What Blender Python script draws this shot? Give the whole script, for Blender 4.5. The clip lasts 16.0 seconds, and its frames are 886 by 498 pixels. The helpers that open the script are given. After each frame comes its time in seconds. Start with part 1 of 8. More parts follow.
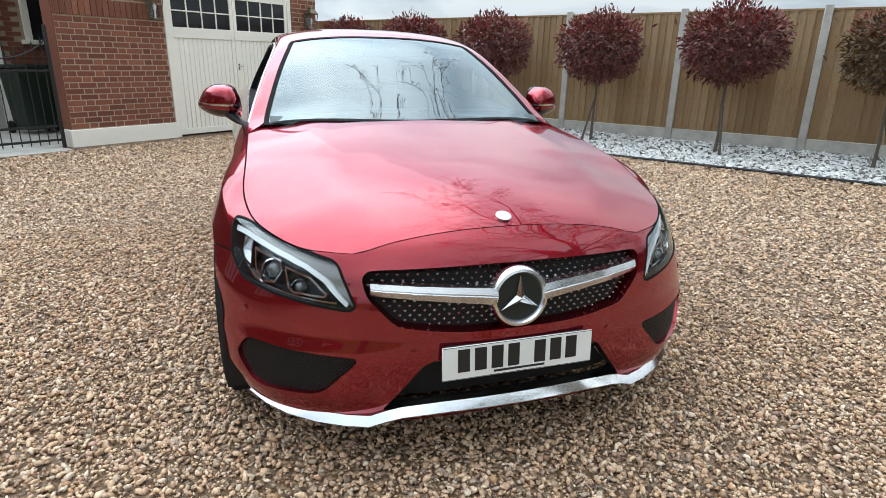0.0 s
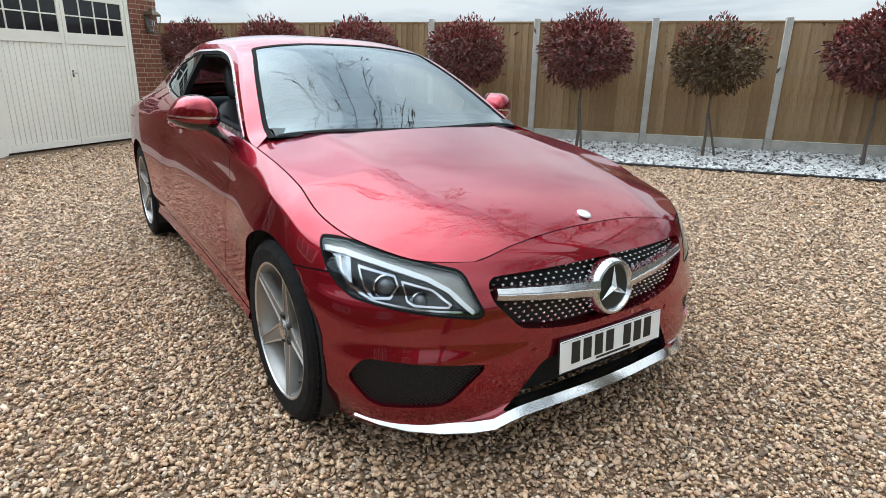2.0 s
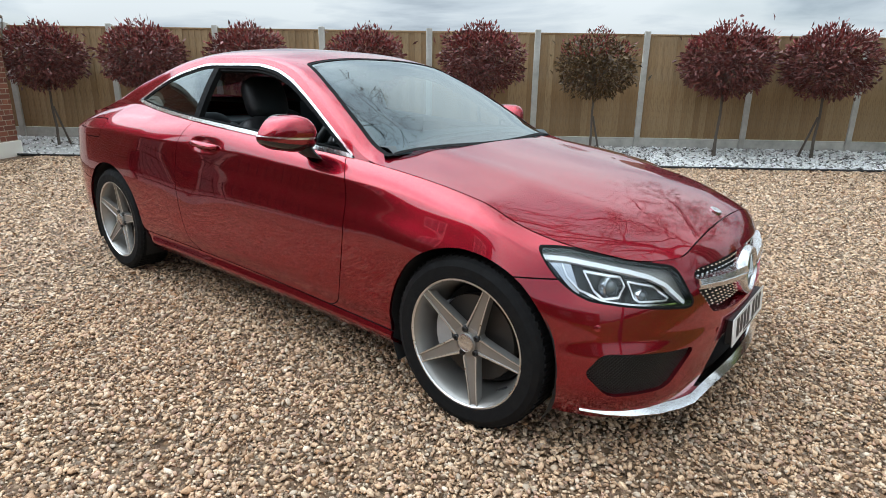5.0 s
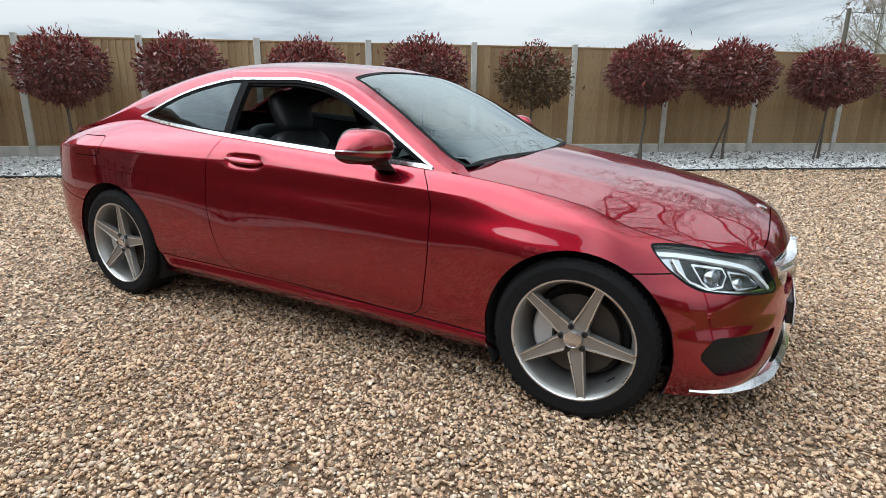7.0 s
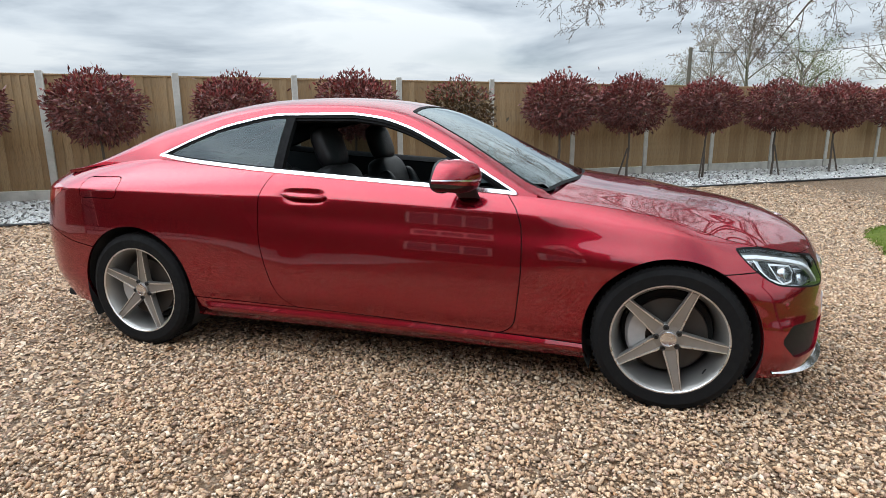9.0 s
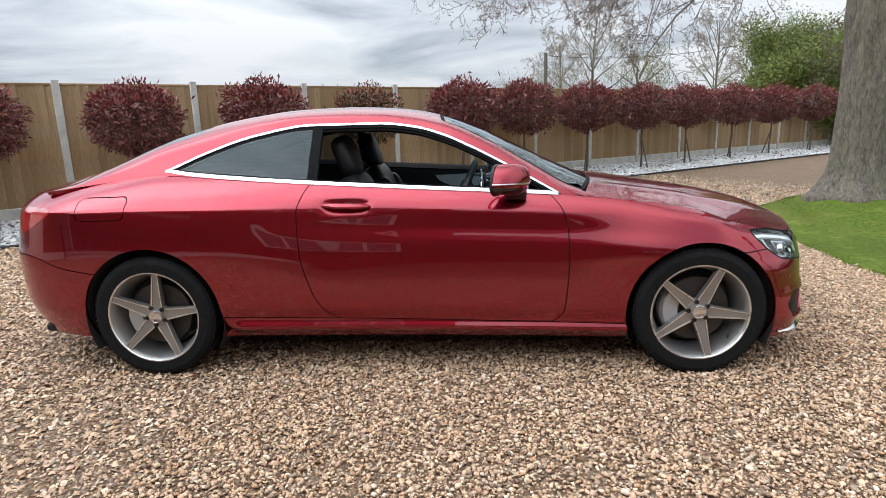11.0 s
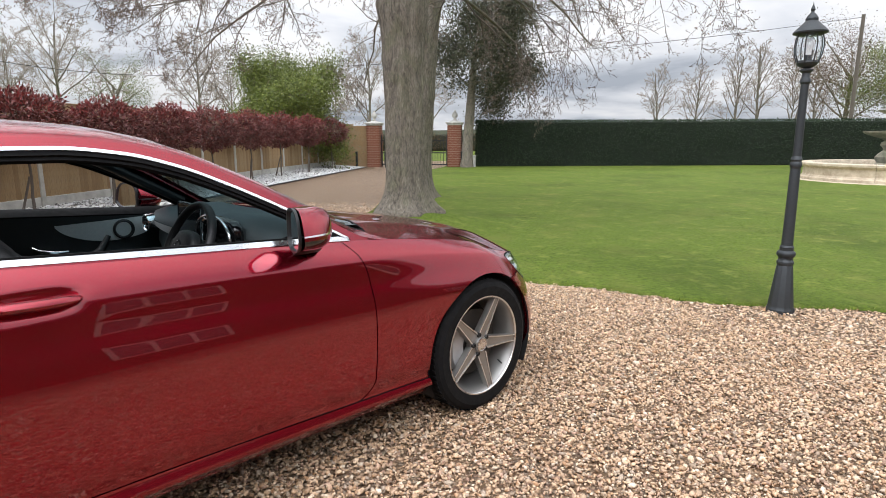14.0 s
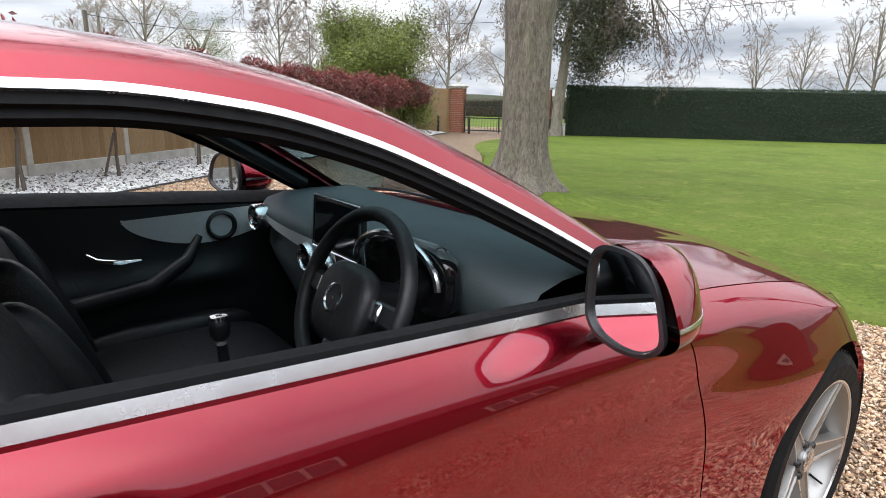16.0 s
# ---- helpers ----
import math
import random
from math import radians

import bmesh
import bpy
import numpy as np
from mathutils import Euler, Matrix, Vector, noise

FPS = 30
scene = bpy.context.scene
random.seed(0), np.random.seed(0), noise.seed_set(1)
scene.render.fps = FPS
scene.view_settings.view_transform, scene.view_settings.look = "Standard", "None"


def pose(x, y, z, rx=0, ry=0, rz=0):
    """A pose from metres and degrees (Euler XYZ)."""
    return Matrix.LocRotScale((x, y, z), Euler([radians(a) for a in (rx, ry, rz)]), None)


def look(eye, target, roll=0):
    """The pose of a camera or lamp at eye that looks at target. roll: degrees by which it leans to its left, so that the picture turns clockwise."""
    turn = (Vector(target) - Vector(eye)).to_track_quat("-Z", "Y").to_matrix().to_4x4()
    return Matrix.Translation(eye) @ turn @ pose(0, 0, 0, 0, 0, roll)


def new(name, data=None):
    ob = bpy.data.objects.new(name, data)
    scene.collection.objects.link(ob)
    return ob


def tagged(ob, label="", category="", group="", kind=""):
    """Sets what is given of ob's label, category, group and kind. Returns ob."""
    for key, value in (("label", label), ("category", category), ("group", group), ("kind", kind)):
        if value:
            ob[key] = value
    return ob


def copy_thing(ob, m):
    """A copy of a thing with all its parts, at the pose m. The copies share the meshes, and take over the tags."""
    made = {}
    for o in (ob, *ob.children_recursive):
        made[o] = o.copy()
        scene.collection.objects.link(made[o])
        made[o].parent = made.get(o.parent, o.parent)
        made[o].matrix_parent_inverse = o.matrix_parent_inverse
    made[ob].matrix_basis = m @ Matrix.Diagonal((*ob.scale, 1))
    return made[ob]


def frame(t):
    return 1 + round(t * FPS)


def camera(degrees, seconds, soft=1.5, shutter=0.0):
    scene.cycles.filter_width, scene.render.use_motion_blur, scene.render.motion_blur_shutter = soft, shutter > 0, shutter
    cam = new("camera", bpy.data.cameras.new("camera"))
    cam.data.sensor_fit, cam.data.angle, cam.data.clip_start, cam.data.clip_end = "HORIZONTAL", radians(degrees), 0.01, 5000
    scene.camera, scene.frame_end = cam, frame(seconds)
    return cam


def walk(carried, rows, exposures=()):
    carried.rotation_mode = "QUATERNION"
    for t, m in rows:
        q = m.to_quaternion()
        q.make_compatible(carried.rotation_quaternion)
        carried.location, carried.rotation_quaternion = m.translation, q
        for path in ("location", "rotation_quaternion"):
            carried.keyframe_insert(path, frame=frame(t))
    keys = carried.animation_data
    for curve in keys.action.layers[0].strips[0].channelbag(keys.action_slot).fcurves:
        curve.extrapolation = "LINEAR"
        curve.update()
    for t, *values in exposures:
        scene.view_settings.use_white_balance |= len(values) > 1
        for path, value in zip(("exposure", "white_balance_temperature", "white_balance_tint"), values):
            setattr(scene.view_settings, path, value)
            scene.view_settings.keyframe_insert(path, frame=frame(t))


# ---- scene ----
cam = camera(74.8, 16.0, soft=0.45)
PATH = [
    (0, (2.197, -0.721, 1.232), (0.387, -0.137, 0.612), 1.3),
    (0.5, (2.121, -0.892, 1.235), (0.363, -0.166, 0.618), 1.4),
    (1, (2.052, -1.139, 1.245), (0.353, -0.276, 0.635), 1.5),
    (1.5, (1.974, -1.316, 1.238), (0.341, -0.331, 0.636), 1.4),
    (2, (1.872, -1.483, 1.231), (0.306, -0.391, 0.637), 1.2),
    (2.5, (1.783, -1.676, 1.234), (0.277, -0.5, 0.644), 0.7),
    (3, (1.697, -1.877, 1.256), (0.245, -0.635, 0.665), 0.3),
    (3.5, (1.567, -1.975, 1.239), (0.167, -0.676, 0.645), 0.1),
    (4, (1.426, -2.089, 1.245), (0.08, -0.733, 0.653), 0.0),
    (4.2, (1.381, -2.134, 1.252), (0.054, -0.761, 0.657), -0.0),
    (6.3, (0.741, -2.818, 1.27), (-0.25, -1.163, 0.742), 1.9),
    (6.5, (0.705, -2.783, 1.274), (-0.306, -1.147, 0.723), 0.7),
    (7, (0.559, -2.932, 1.267), (-0.371, -1.244, 0.732), 0.6),
    (7.5, (0.344, -3.032, 1.261), (-0.503, -1.293, 0.753), 0.4),
    (8, (0.157, -3.156, 1.265), (-0.603, -1.369, 0.787), 0.1),
    (8.5, (-0.043, -3.344, 1.273), (-0.712, -1.513, 0.823), -0.2),
    (9, (-0.24, -3.43, 1.262), (-0.811, -1.562, 0.833), -0.4),
    (9.2, (-0.333, -3.466, 1.262), (-0.863, -1.583, 0.843), -0.3),
    (11.3, (-1.252, -3.737, 1.312), (-1.263, -1.784, 0.881), -1.9),
    (11.5, (-1.352, -3.73, 1.318), (-1.277, -1.78, 0.883), -2.0),
    (12, (-1.61, -3.689, 1.331), (-1.262, -1.768, 0.898), -2.1),
    (12.5, (-1.806, -3.49, 1.331), (-1.138, -1.653, 0.908), -1.9),
    (13, (-1.944, -3.251, 1.334), (-0.962, -1.557, 0.928), -1.3),
    (13.5, (-2.065, -2.974, 1.343), (-0.832, -1.448, 0.952), -0.6),
    (14, (-2.058, -2.656, 1.335), (-0.669, -1.268, 0.956), -0.2),
    (14.5, (-2.026, -2.313, 1.34), (-0.569, -0.997, 0.958), 0.2),
    (15, (-1.982, -1.968, 1.348), (-0.536, -0.646, 0.948), 0.5),
    (15.5, (-1.85, -1.632, 1.328), (-0.483, -0.239, 0.891), 0.9),
    (16, (-1.734, -1.352, 1.298), (-0.525, 0.164, 0.805), 1.3),
]
EXPOSURES = [(0, 0.10, 6220, 4.5), (4, 0.10, 6230, 4.5), (8, 0.14, 6330, 5.5), (11.5, 0.17, 6480, 10.5), (13.5, 0.22, 6680, 12.5), (15, 0.30, 6680, 12.5), (16, 0.47, 6600, 11.5)]
walk(cam, [(t, look(eye, target, roll)) for t, eye, target, roll in PATH], EXPOSURES)

# ---- light ----
world = bpy.data.worlds.new("world")
scene.world = world
world.use_nodes = True
SUN_EL, SUN_AZ = 52, 245


def build_sky():
    nt = world.node_tree
    nt.nodes.clear()
    n, l = nt.nodes.new, nt.links.new
    sky = n("ShaderNodeTexSky")
    sky.sky_type, sky.sun_disc = "NISHITA", False
    sky.sun_elevation, sky.sun_rotation = radians(SUN_EL), radians(SUN_AZ)
    blue = n("ShaderNodeVectorMath"); blue.operation = "SCALE"; blue.inputs["Scale"].default_value = 0.10
    l(sky.outputs[0], blue.inputs[0])
    tc = n("ShaderNodeTexCoord")
    sep = n("ShaderNodeSeparateXYZ"); l(tc.outputs["Generated"], sep.inputs[0])
    # clouds lie on a flat layer: direction divided by its height
    hz = n("ShaderNodeMath"); hz.operation = "ADD"; hz.inputs[1].default_value = 0.14
    l(sep.outputs["Z"], hz.inputs[0])
    inv = n("ShaderNodeMath"); inv.operation = "DIVIDE"; inv.inputs[0].default_value = 1.0; l(hz.outputs[0], inv.inputs[1])
    flat = n("ShaderNodeVectorMath"); flat.operation = "SCALE"
    l(tc.outputs["Generated"], flat.inputs[0]); l(inv.outputs[0], flat.inputs["Scale"])
    big = n("ShaderNodeTexNoise"); big.inputs["Scale"].default_value = 0.75; big.inputs["Detail"].default_value = 6
    big.inputs["Roughness"].default_value = 0.52; big.inputs["Distortion"].default_value = 0.35
    l(flat.outputs[0], big.inputs["Vector"])
    cover = n("ShaderNodeValToRGB")
    e = cover.color_ramp.elements
    e[0].position, e[0].color = 0.35, (0.41, 0.465, 0.54, 1)
    e[1].position, e[1].color = 0.58, (0.875, 0.91, 0.95, 1)
    m = e.new(0.46); m.color = (0.665, 0.72, 0.79, 1)
    l(big.outputs["Fac"], cover.inputs[0])
    gaps = n("ShaderNodeTexNoise"); gaps.inputs["Scale"].default_value = 0.4; gaps.inputs["Detail"].default_value = 5
    off = n("ShaderNodeVectorMath"); off.operation = "ADD"; off.inputs[1].default_value = (3.7, 1.9, 0.4)
    l(flat.outputs[0], off.inputs[0]); l(off.outputs[0], gaps.inputs["Vector"])
    open_sky = n("ShaderNodeMapRange"); open_sky.inputs["From Min"].default_value = 0.56; open_sky.inputs["From Max"].default_value = 0.72
    open_sky.inputs["To Max"].default_value = 0.45
    l(gaps.outputs["Fac"], open_sky.inputs["Value"])
    mix = n("ShaderNodeMix"); mix.data_type = "RGBA"
    l(open_sky.outputs[0], mix.inputs["Factor"]); l(cover.outputs[0], mix.inputs["A"]); l(blue.outputs[0], mix.inputs["B"])
    # an overcast sky is brighter overhead than at the horizon
    up = n("ShaderNodeMapRange"); up.inputs["From Min"].default_value = 0.05; up.inputs["From Max"].default_value = 0.62
    up.inputs["To Min"].default_value = 0.80; up.inputs["To Max"].default_value = 1.75
    l(sep.outputs["Z"], up.inputs["Value"])
    # thin cloud glows round the hidden sun
    el, az = radians(SUN_EL), radians(SUN_AZ)
    near_sun = n("ShaderNodeVectorMath"); near_sun.operation = "DOT_PRODUCT"
    near_sun.inputs[1].default_value = (math.cos(el) * math.sin(az), math.cos(el) * math.cos(az), math.sin(el))
    l(tc.outputs["Generated"], near_sun.inputs[0])
    halo = n("ShaderNodeMapRange"); halo.inputs["From Min"].default_value = 0.48; halo.inputs["To Max"].default_value = 1.0
    l(near_sun.outputs["Value"], halo.inputs["Value"])
    soft = n("ShaderNodeMath"); soft.operation = "POWER"; soft.inputs[1].default_value = 1.5; l(halo.outputs[0], soft.inputs[0])
    gain = n("ShaderNodeMath"); gain.operation = "MULTIPLY_ADD"; gain.inputs[1].default_value = 2.3; gain.inputs[2].default_value = 1.0; l(soft.outputs[0], gain.inputs[0])
    total = n("ShaderNodeMath"); total.operation = "MULTIPLY"; l(up.outputs[0], total.inputs[0]); l(gain.outputs[0], total.inputs[1])
    bg = n("ShaderNodeBackground"); l(mix.outputs["Result"], bg.inputs["Color"]); l(total.outputs[0], bg.inputs["Strength"])
    out = n("ShaderNodeOutputWorld"); l(bg.outputs[0], out.inputs["Surface"])


build_sky()
sun_data = bpy.data.lights.new("sun", "SUN")
sun_data.energy, sun_data.angle, sun_data.color = 0.55, radians(70), (1.0, 0.96, 0.9)
sun = new("sun", sun_data)
_d = Vector((math.cos(radians(SUN_EL)) * math.sin(radians(SUN_AZ)), math.cos(radians(SUN_EL)) * math.cos(radians(SUN_AZ)), math.sin(radians(SUN_EL))))
sun.matrix_world = look(_d * 30, (0, 0, 0))


# ---- materials ----
class Mat:
    """A small builder of node materials."""

    def __init__(self, name, colour=(0.5, 0.5, 0.5), rough=0.5, metal=0.0, coords="Object"):
        self.m = bpy.data.materials.new(name)
        self.m.use_nodes = True
        self.nt = self.m.node_tree
        self.b = self.nt.nodes["Principled BSDF"]
        self.b.inputs["Base Color"].default_value = (*colour, 1)
        self.b.inputs["Roughness"].default_value = rough
        self.b.inputs["Metallic"].default_value = metal
        self.coords = coords
        self.m.diffuse_color = (*colour, 1)

    def n(self, kind, **kw):
        node = self.nt.nodes.new(kind)
        for k, v in kw.items():
            node.inputs[k].default_value = v
        return node

    def l(self, a, b):
        self.nt.links.new(a, b)

    def vec(self, scale=(1, 1, 1), rot=0.0):
        tc = self.n("ShaderNodeTexCoord")
        mp = self.n("ShaderNodeMapping")
        mp.inputs["Scale"].default_value = scale
        mp.inputs["Rotation"].default_value = (0, 0, rot)
        self.l(tc.outputs[self.coords], mp.inputs["Vector"])
        return mp.outputs[0]

    def noise(self, scale, detail=4, rough=0.55, vec=None, distortion=0.0):
        t = self.n("ShaderNodeTexNoise", Scale=scale, Detail=detail, Roughness=rough, Distortion=distortion)
        self.l(vec if vec is not None else self.vec(), t.inputs["Vector"])
        return t.outputs["Fac"]

    def ramp(self, fac, *stops):
        r = self.n("ShaderNodeValToRGB")
        e = r.color_ramp.elements
        while len(e) < len(stops):
            e.new(0.5)
        for el, (p, c) in zip(e, stops):
            el.position, el.color = p, (*c, 1)
        self.l(fac, r.inputs[0])
        return r.outputs[0]

    def mix(self, a, b, fac, mode="MIX"):
        x = self.n("ShaderNodeMix")
        x.data_type, x.blend_type = "RGBA", mode
        for key, v in (("A", a), ("B", b), ("Factor", fac)):
            if isinstance(v, (int, float)):
                x.inputs[key].default_value = v
            elif isinstance(v, tuple):
                x.inputs[key].default_value = (*v, 1)
            else:
                self.l(v, x.inputs[key])
        return x.outputs["Result"]

    def range(self, v, a, b, c, d):
        r = self.n("ShaderNodeMapRange")
        for k, val in zip(("From Min", "From Max", "To Min", "To Max"), (a, b, c, d)):
            r.inputs[k].default_value = val
        self.l(v, r.inputs["Value"])
        return r.outputs[0]

    def colour(self, out):
        self.l(out, self.b.inputs["Base Color"])
        return self

    def rough(self, out):
        self.l(out, self.b.inputs["Roughness"])
        return self

    def bump(self, height, strength=0.3, dist=0.01):
        bp = self.n("ShaderNodeBump", Strength=strength, Distance=dist)
        self.l(height, bp.inputs["Height"])
        self.l(bp.outputs[0], self.b.inputs["Normal"])
        return self

    def random(self):
        return self.n("ShaderNodeObjectInfo").outputs["Random"]

    def island(self):
        return self.n("ShaderNodeNewGeometry").outputs["Random Per Island"]


def plain(name, colour, rough=0.5, metal=0.0, vary=0.12, scale=30.0, bump=0.0, coat=0.0):
    m = Mat(name, colour, rough, metal)
    f = m.noise(scale, 5, 0.6)
    m.colour(m.mix(tuple(c * (1 - vary) for c in colour), tuple(min(1, c * (1 + vary)) for c in colour), f))
    m.rough(m.range(f, 0.3, 0.7, rough * 0.85, min(1, rough * 1.15)))
    if bump:
        m.bump(f, bump, 0.004)
    m.b.inputs["Coat Weight"].default_value = coat
    return m.m


def paint_material():
    m = Mat("red_paint", (0.34, 0.003, 0.016), 0.27, 0.93)
    fl = m.noise(900, 2, 0.6)
    dust = m.noise(14, 6, 0.65)
    c = m.mix((0.205, 0.0035, 0.0120), (0.340, 0.0080, 0.0230), fl)
    c = m.mix(c, (0.34, 0.20, 0.17), m.range(dust, 0.50, 0.9, 0.0, 0.06))
    m.colour(c)
    m.b.inputs["Specular Tint"].default_value = (0.92, 0.48, 0.54, 1)
    m.b.inputs["Coat Weight"].default_value = 1.0
    m.l(m.range(dust, 0.4, 0.8, 0.012, 0.04), m.b.inputs["Coat Roughness"])
    m.b.inputs["Coat IOR"].default_value = 1.58
    return m.m


def glass_material(name, tint, alpha):
    m = Mat(name, tint, 0.02)
    b = m.b
    tr = m.n("ShaderNodeBsdfTransparent"); tr.inputs[0].default_value = (*tint, 1)
    gl = m.n("ShaderNodeBsdfGlossy"); gl.inputs["Roughness"].default_value = 0.004; gl.inputs["Color"].default_value = (0.87, 0.97, 1, 1)
    fr = m.n("ShaderNodeLayerWeight", Blend=0.5)
    pw = m.n("ShaderNodeMath"); pw.operation = "POWER"; pw.inputs[1].default_value = 4.0
    m.l(fr.outputs["Facing"], pw.inputs[0])
    k = m.range(pw.outputs[0], 0, 1, alpha, 1.0)
    mx = m.n("ShaderNodeMixShader")
    m.l(k, mx.inputs[0]); m.l(tr.outputs[0], mx.inputs[1]); m.l(gl.outputs[0], mx.inputs[2])
    out = m.nt.nodes["Material Output"]
    m.l(mx.outputs[0], out.inputs["Surface"])
    m.nt.nodes.remove(b)
    return m.m


def brick_material():
    m = Mat("red_brick", (0.26, 0.09, 0.055), 0.85)
    v = m.vec()
    r = m.random()
    base = m.ramp(r, (0.0, (0.135, 0.046, 0.030)), (0.35, (0.225, 0.080, 0.044)), (0.7, (0.180, 0.057, 0.036)), (1.0, (0.29, 0.112, 0.062)))
    g = m.noise(55, 6, 0.7, v)
    c = m.mix(base, (0.13, 0.045, 0.04), m.range(g, 0.5, 0.8, 0, 0.7))
    c = m.mix(c, (0.45, 0.30, 0.22), m.range(m.noise(160, 3, 0.7, v), 0.62, 0.8, 0, 0.35))
    m.colour(c).bump(g, 0.5, 0.006)
    return m.m


def gravel_material():
    """Small rounded stones for the ground sheet."""
    m = Mat("gravel_sheet", (0.3, 0.22, 0.15), 0.8)
    v = m.vec()
    warp = m.n("ShaderNodeTexNoise", Scale=30.0, Detail=2.0)
    m.l(v, warp.inputs["Vector"])
    sc = m.n("ShaderNodeVectorMath"); sc.operation = "SCALE"; sc.inputs["Scale"].default_value = 0.012
    m.l(warp.outputs["Color"], sc.inputs[0])
    ad = m.n("ShaderNodeVectorMath"); ad.operation = "ADD"
    m.l(v, ad.inputs[0]); m.l(sc.outputs[0], ad.inputs[1])
    vo = m.n("ShaderNodeTexVoronoi", Scale=42.0); vo.voronoi_dimensions = "2D"
    m.l(ad.outputs[0], vo.inputs["Vector"])
    sp = m.n("ShaderNodeSeparateColor"); m.l(vo.outputs["Color"], sp.inputs[0])
    c = m.ramp(sp.outputs[0], *STONES)
    edge = m.range(vo.outputs["Distance"], 0.25, 0.62, 0.0, 1.0)
    # cell edges painted dark: the shade between stones, put into the colour
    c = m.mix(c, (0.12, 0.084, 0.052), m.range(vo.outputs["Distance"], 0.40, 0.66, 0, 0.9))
    patch = m.noise(0.55, 4, 0.6, v)
    c = m.mix(c, m.mix(c, (0.30, 0.225, 0.15), 0.35), m.range(patch, 0.4, 0.65, 0, 1))
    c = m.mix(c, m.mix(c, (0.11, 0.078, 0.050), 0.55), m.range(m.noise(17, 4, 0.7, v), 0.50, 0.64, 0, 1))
    c = m.mix(c, m.mix(c, (0.86, 0.74, 0.58), 0.45), m.range(m.noise(23, 3, 0.7, v), 0.54, 0.66, 0, 1))
    # whole sheet darkened, so it reads as shade in gaps between loose pebbles
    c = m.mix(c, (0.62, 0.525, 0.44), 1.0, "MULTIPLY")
    m.b.inputs["Specular IOR Level"].default_value = 0.25
    m.colour(c)
    inv = m.range(vo.outputs["Distance"], 0.0, 0.6, 1.0, 0.0)
    m.bump(inv, 1.0, 0.02)
    m.rough(m.range(sp.outputs[1], 0, 1, 0.45, 0.9))
    return m.m


STONES = ((0.0, (0.33, 0.235, 0.165)), (0.13, (0.72, 0.57, 0.43)), (0.26, (0.50, 0.40, 0.32)), (0.38, (0.80, 0.655, 0.50)), (0.48, (0.60, 0.45, 0.385)),
          (0.58, (0.17, 0.135, 0.11)), (0.68, (0.88, 0.79, 0.67)), (0.79, (0.50, 0.335, 0.215)), (0.89, (0.40, 0.36, 0.325)), (1.0, (0.92, 0.87, 0.79)))


def stone_material():
    m = Mat("pebble", (0.35, 0.27, 0.19), 0.6)
    r = m.island()
    c = m.ramp(r, *STONES)
    g = m.noise(130, 4, 0.6)
    c = m.mix(c, m.mix(c, (0.1, 0.08, 0.06), 0.4), m.range(g, 0.45, 0.7, 0, 1))
    c = m.mix(c, (1.0, 0.86, 0.72), 1.0, "MULTIPLY")
    m.colour(c).bump(g, 0.15, 0.003)
    m.b.inputs["Specular IOR Level"].default_value = 0.30
    m.rough(m.range(r, 0, 1, 0.4, 0.75))
    return m.m


def white_stone_material():
    m = Mat("white_stone", (0.8, 0.8, 0.78), 0.75)
    r = m.island()
    m.colour(m.ramp(r, (0.0, (0.62, 0.62, 0.61)), (0.5, (0.84, 0.84, 0.83)), (0.76, (0.78, 0.76, 0.72)), (0.82, (0.14, 0.13, 0.12)), (1.0, (0.10, 0.095, 0.09))))
    return m.m


def grass_material(name, dark, light, isl):
    m = Mat(name, light, 0.85)
    v = m.vec()
    if isl:
        c = m.mix(dark, light, m.island())
        c = m.mix(c, (0.23, 0.20, 0.075), m.range(m.noise(2.5, 4, 0.6, v), 0.58, 0.75, 0, 0.5))
    else:
        c = m.ramp(m.noise(26, 9, 0.78, v), (0.34, dark), (0.66, light))
        c = m.mix(c, (0.17, 0.165, 0.045), m.range(m.noise(1.3, 5, 0.65, v), 0.5, 0.72, 0, 0.55))
        c = m.mix(c, dark, m.range(m.noise(0.42, 4, 0.6, v), 0.48, 0.66, 0, 0.5))
        c = m.mix(c, (0.235, 0.245, 0.060), m.range(m.noise(4.5, 5, 0.7, v), 0.54, 0.72, 0, 0.6))
        m.bump(m.noise(160, 3, 0.7, v), 0.5, 0.015)
    m.colour(c)
    m.b.inputs["Specular IOR Level"].default_value = 0.12
    return m.m


def fence_material():
    m = Mat("fence_board", (0.33, 0.215, 0.11), 0.8)
    v = m.vec((9, 9, 0.8))
    grain = m.noise(9, 6, 0.65, v, 0.6)
    r = m.random()
    base = m.ramp(r, (0.0, (0.27, 0.165, 0.075)), (0.5, (0.335, 0.215, 0.105)), (1.0, (0.39, 0.265, 0.14)))
    c = m.mix(base, (0.16, 0.10, 0.05), m.range(grain, 0.45, 0.75, 0, 0.8))
    c = m.mix(c, (0.33, 0.28, 0.2), m.range(m.noise(2.2, 4, 0.6), 0.45, 0.75, 0, 0.5))
    m.colour(c).bump(grain, 0.3, 0.004)
    return m.m


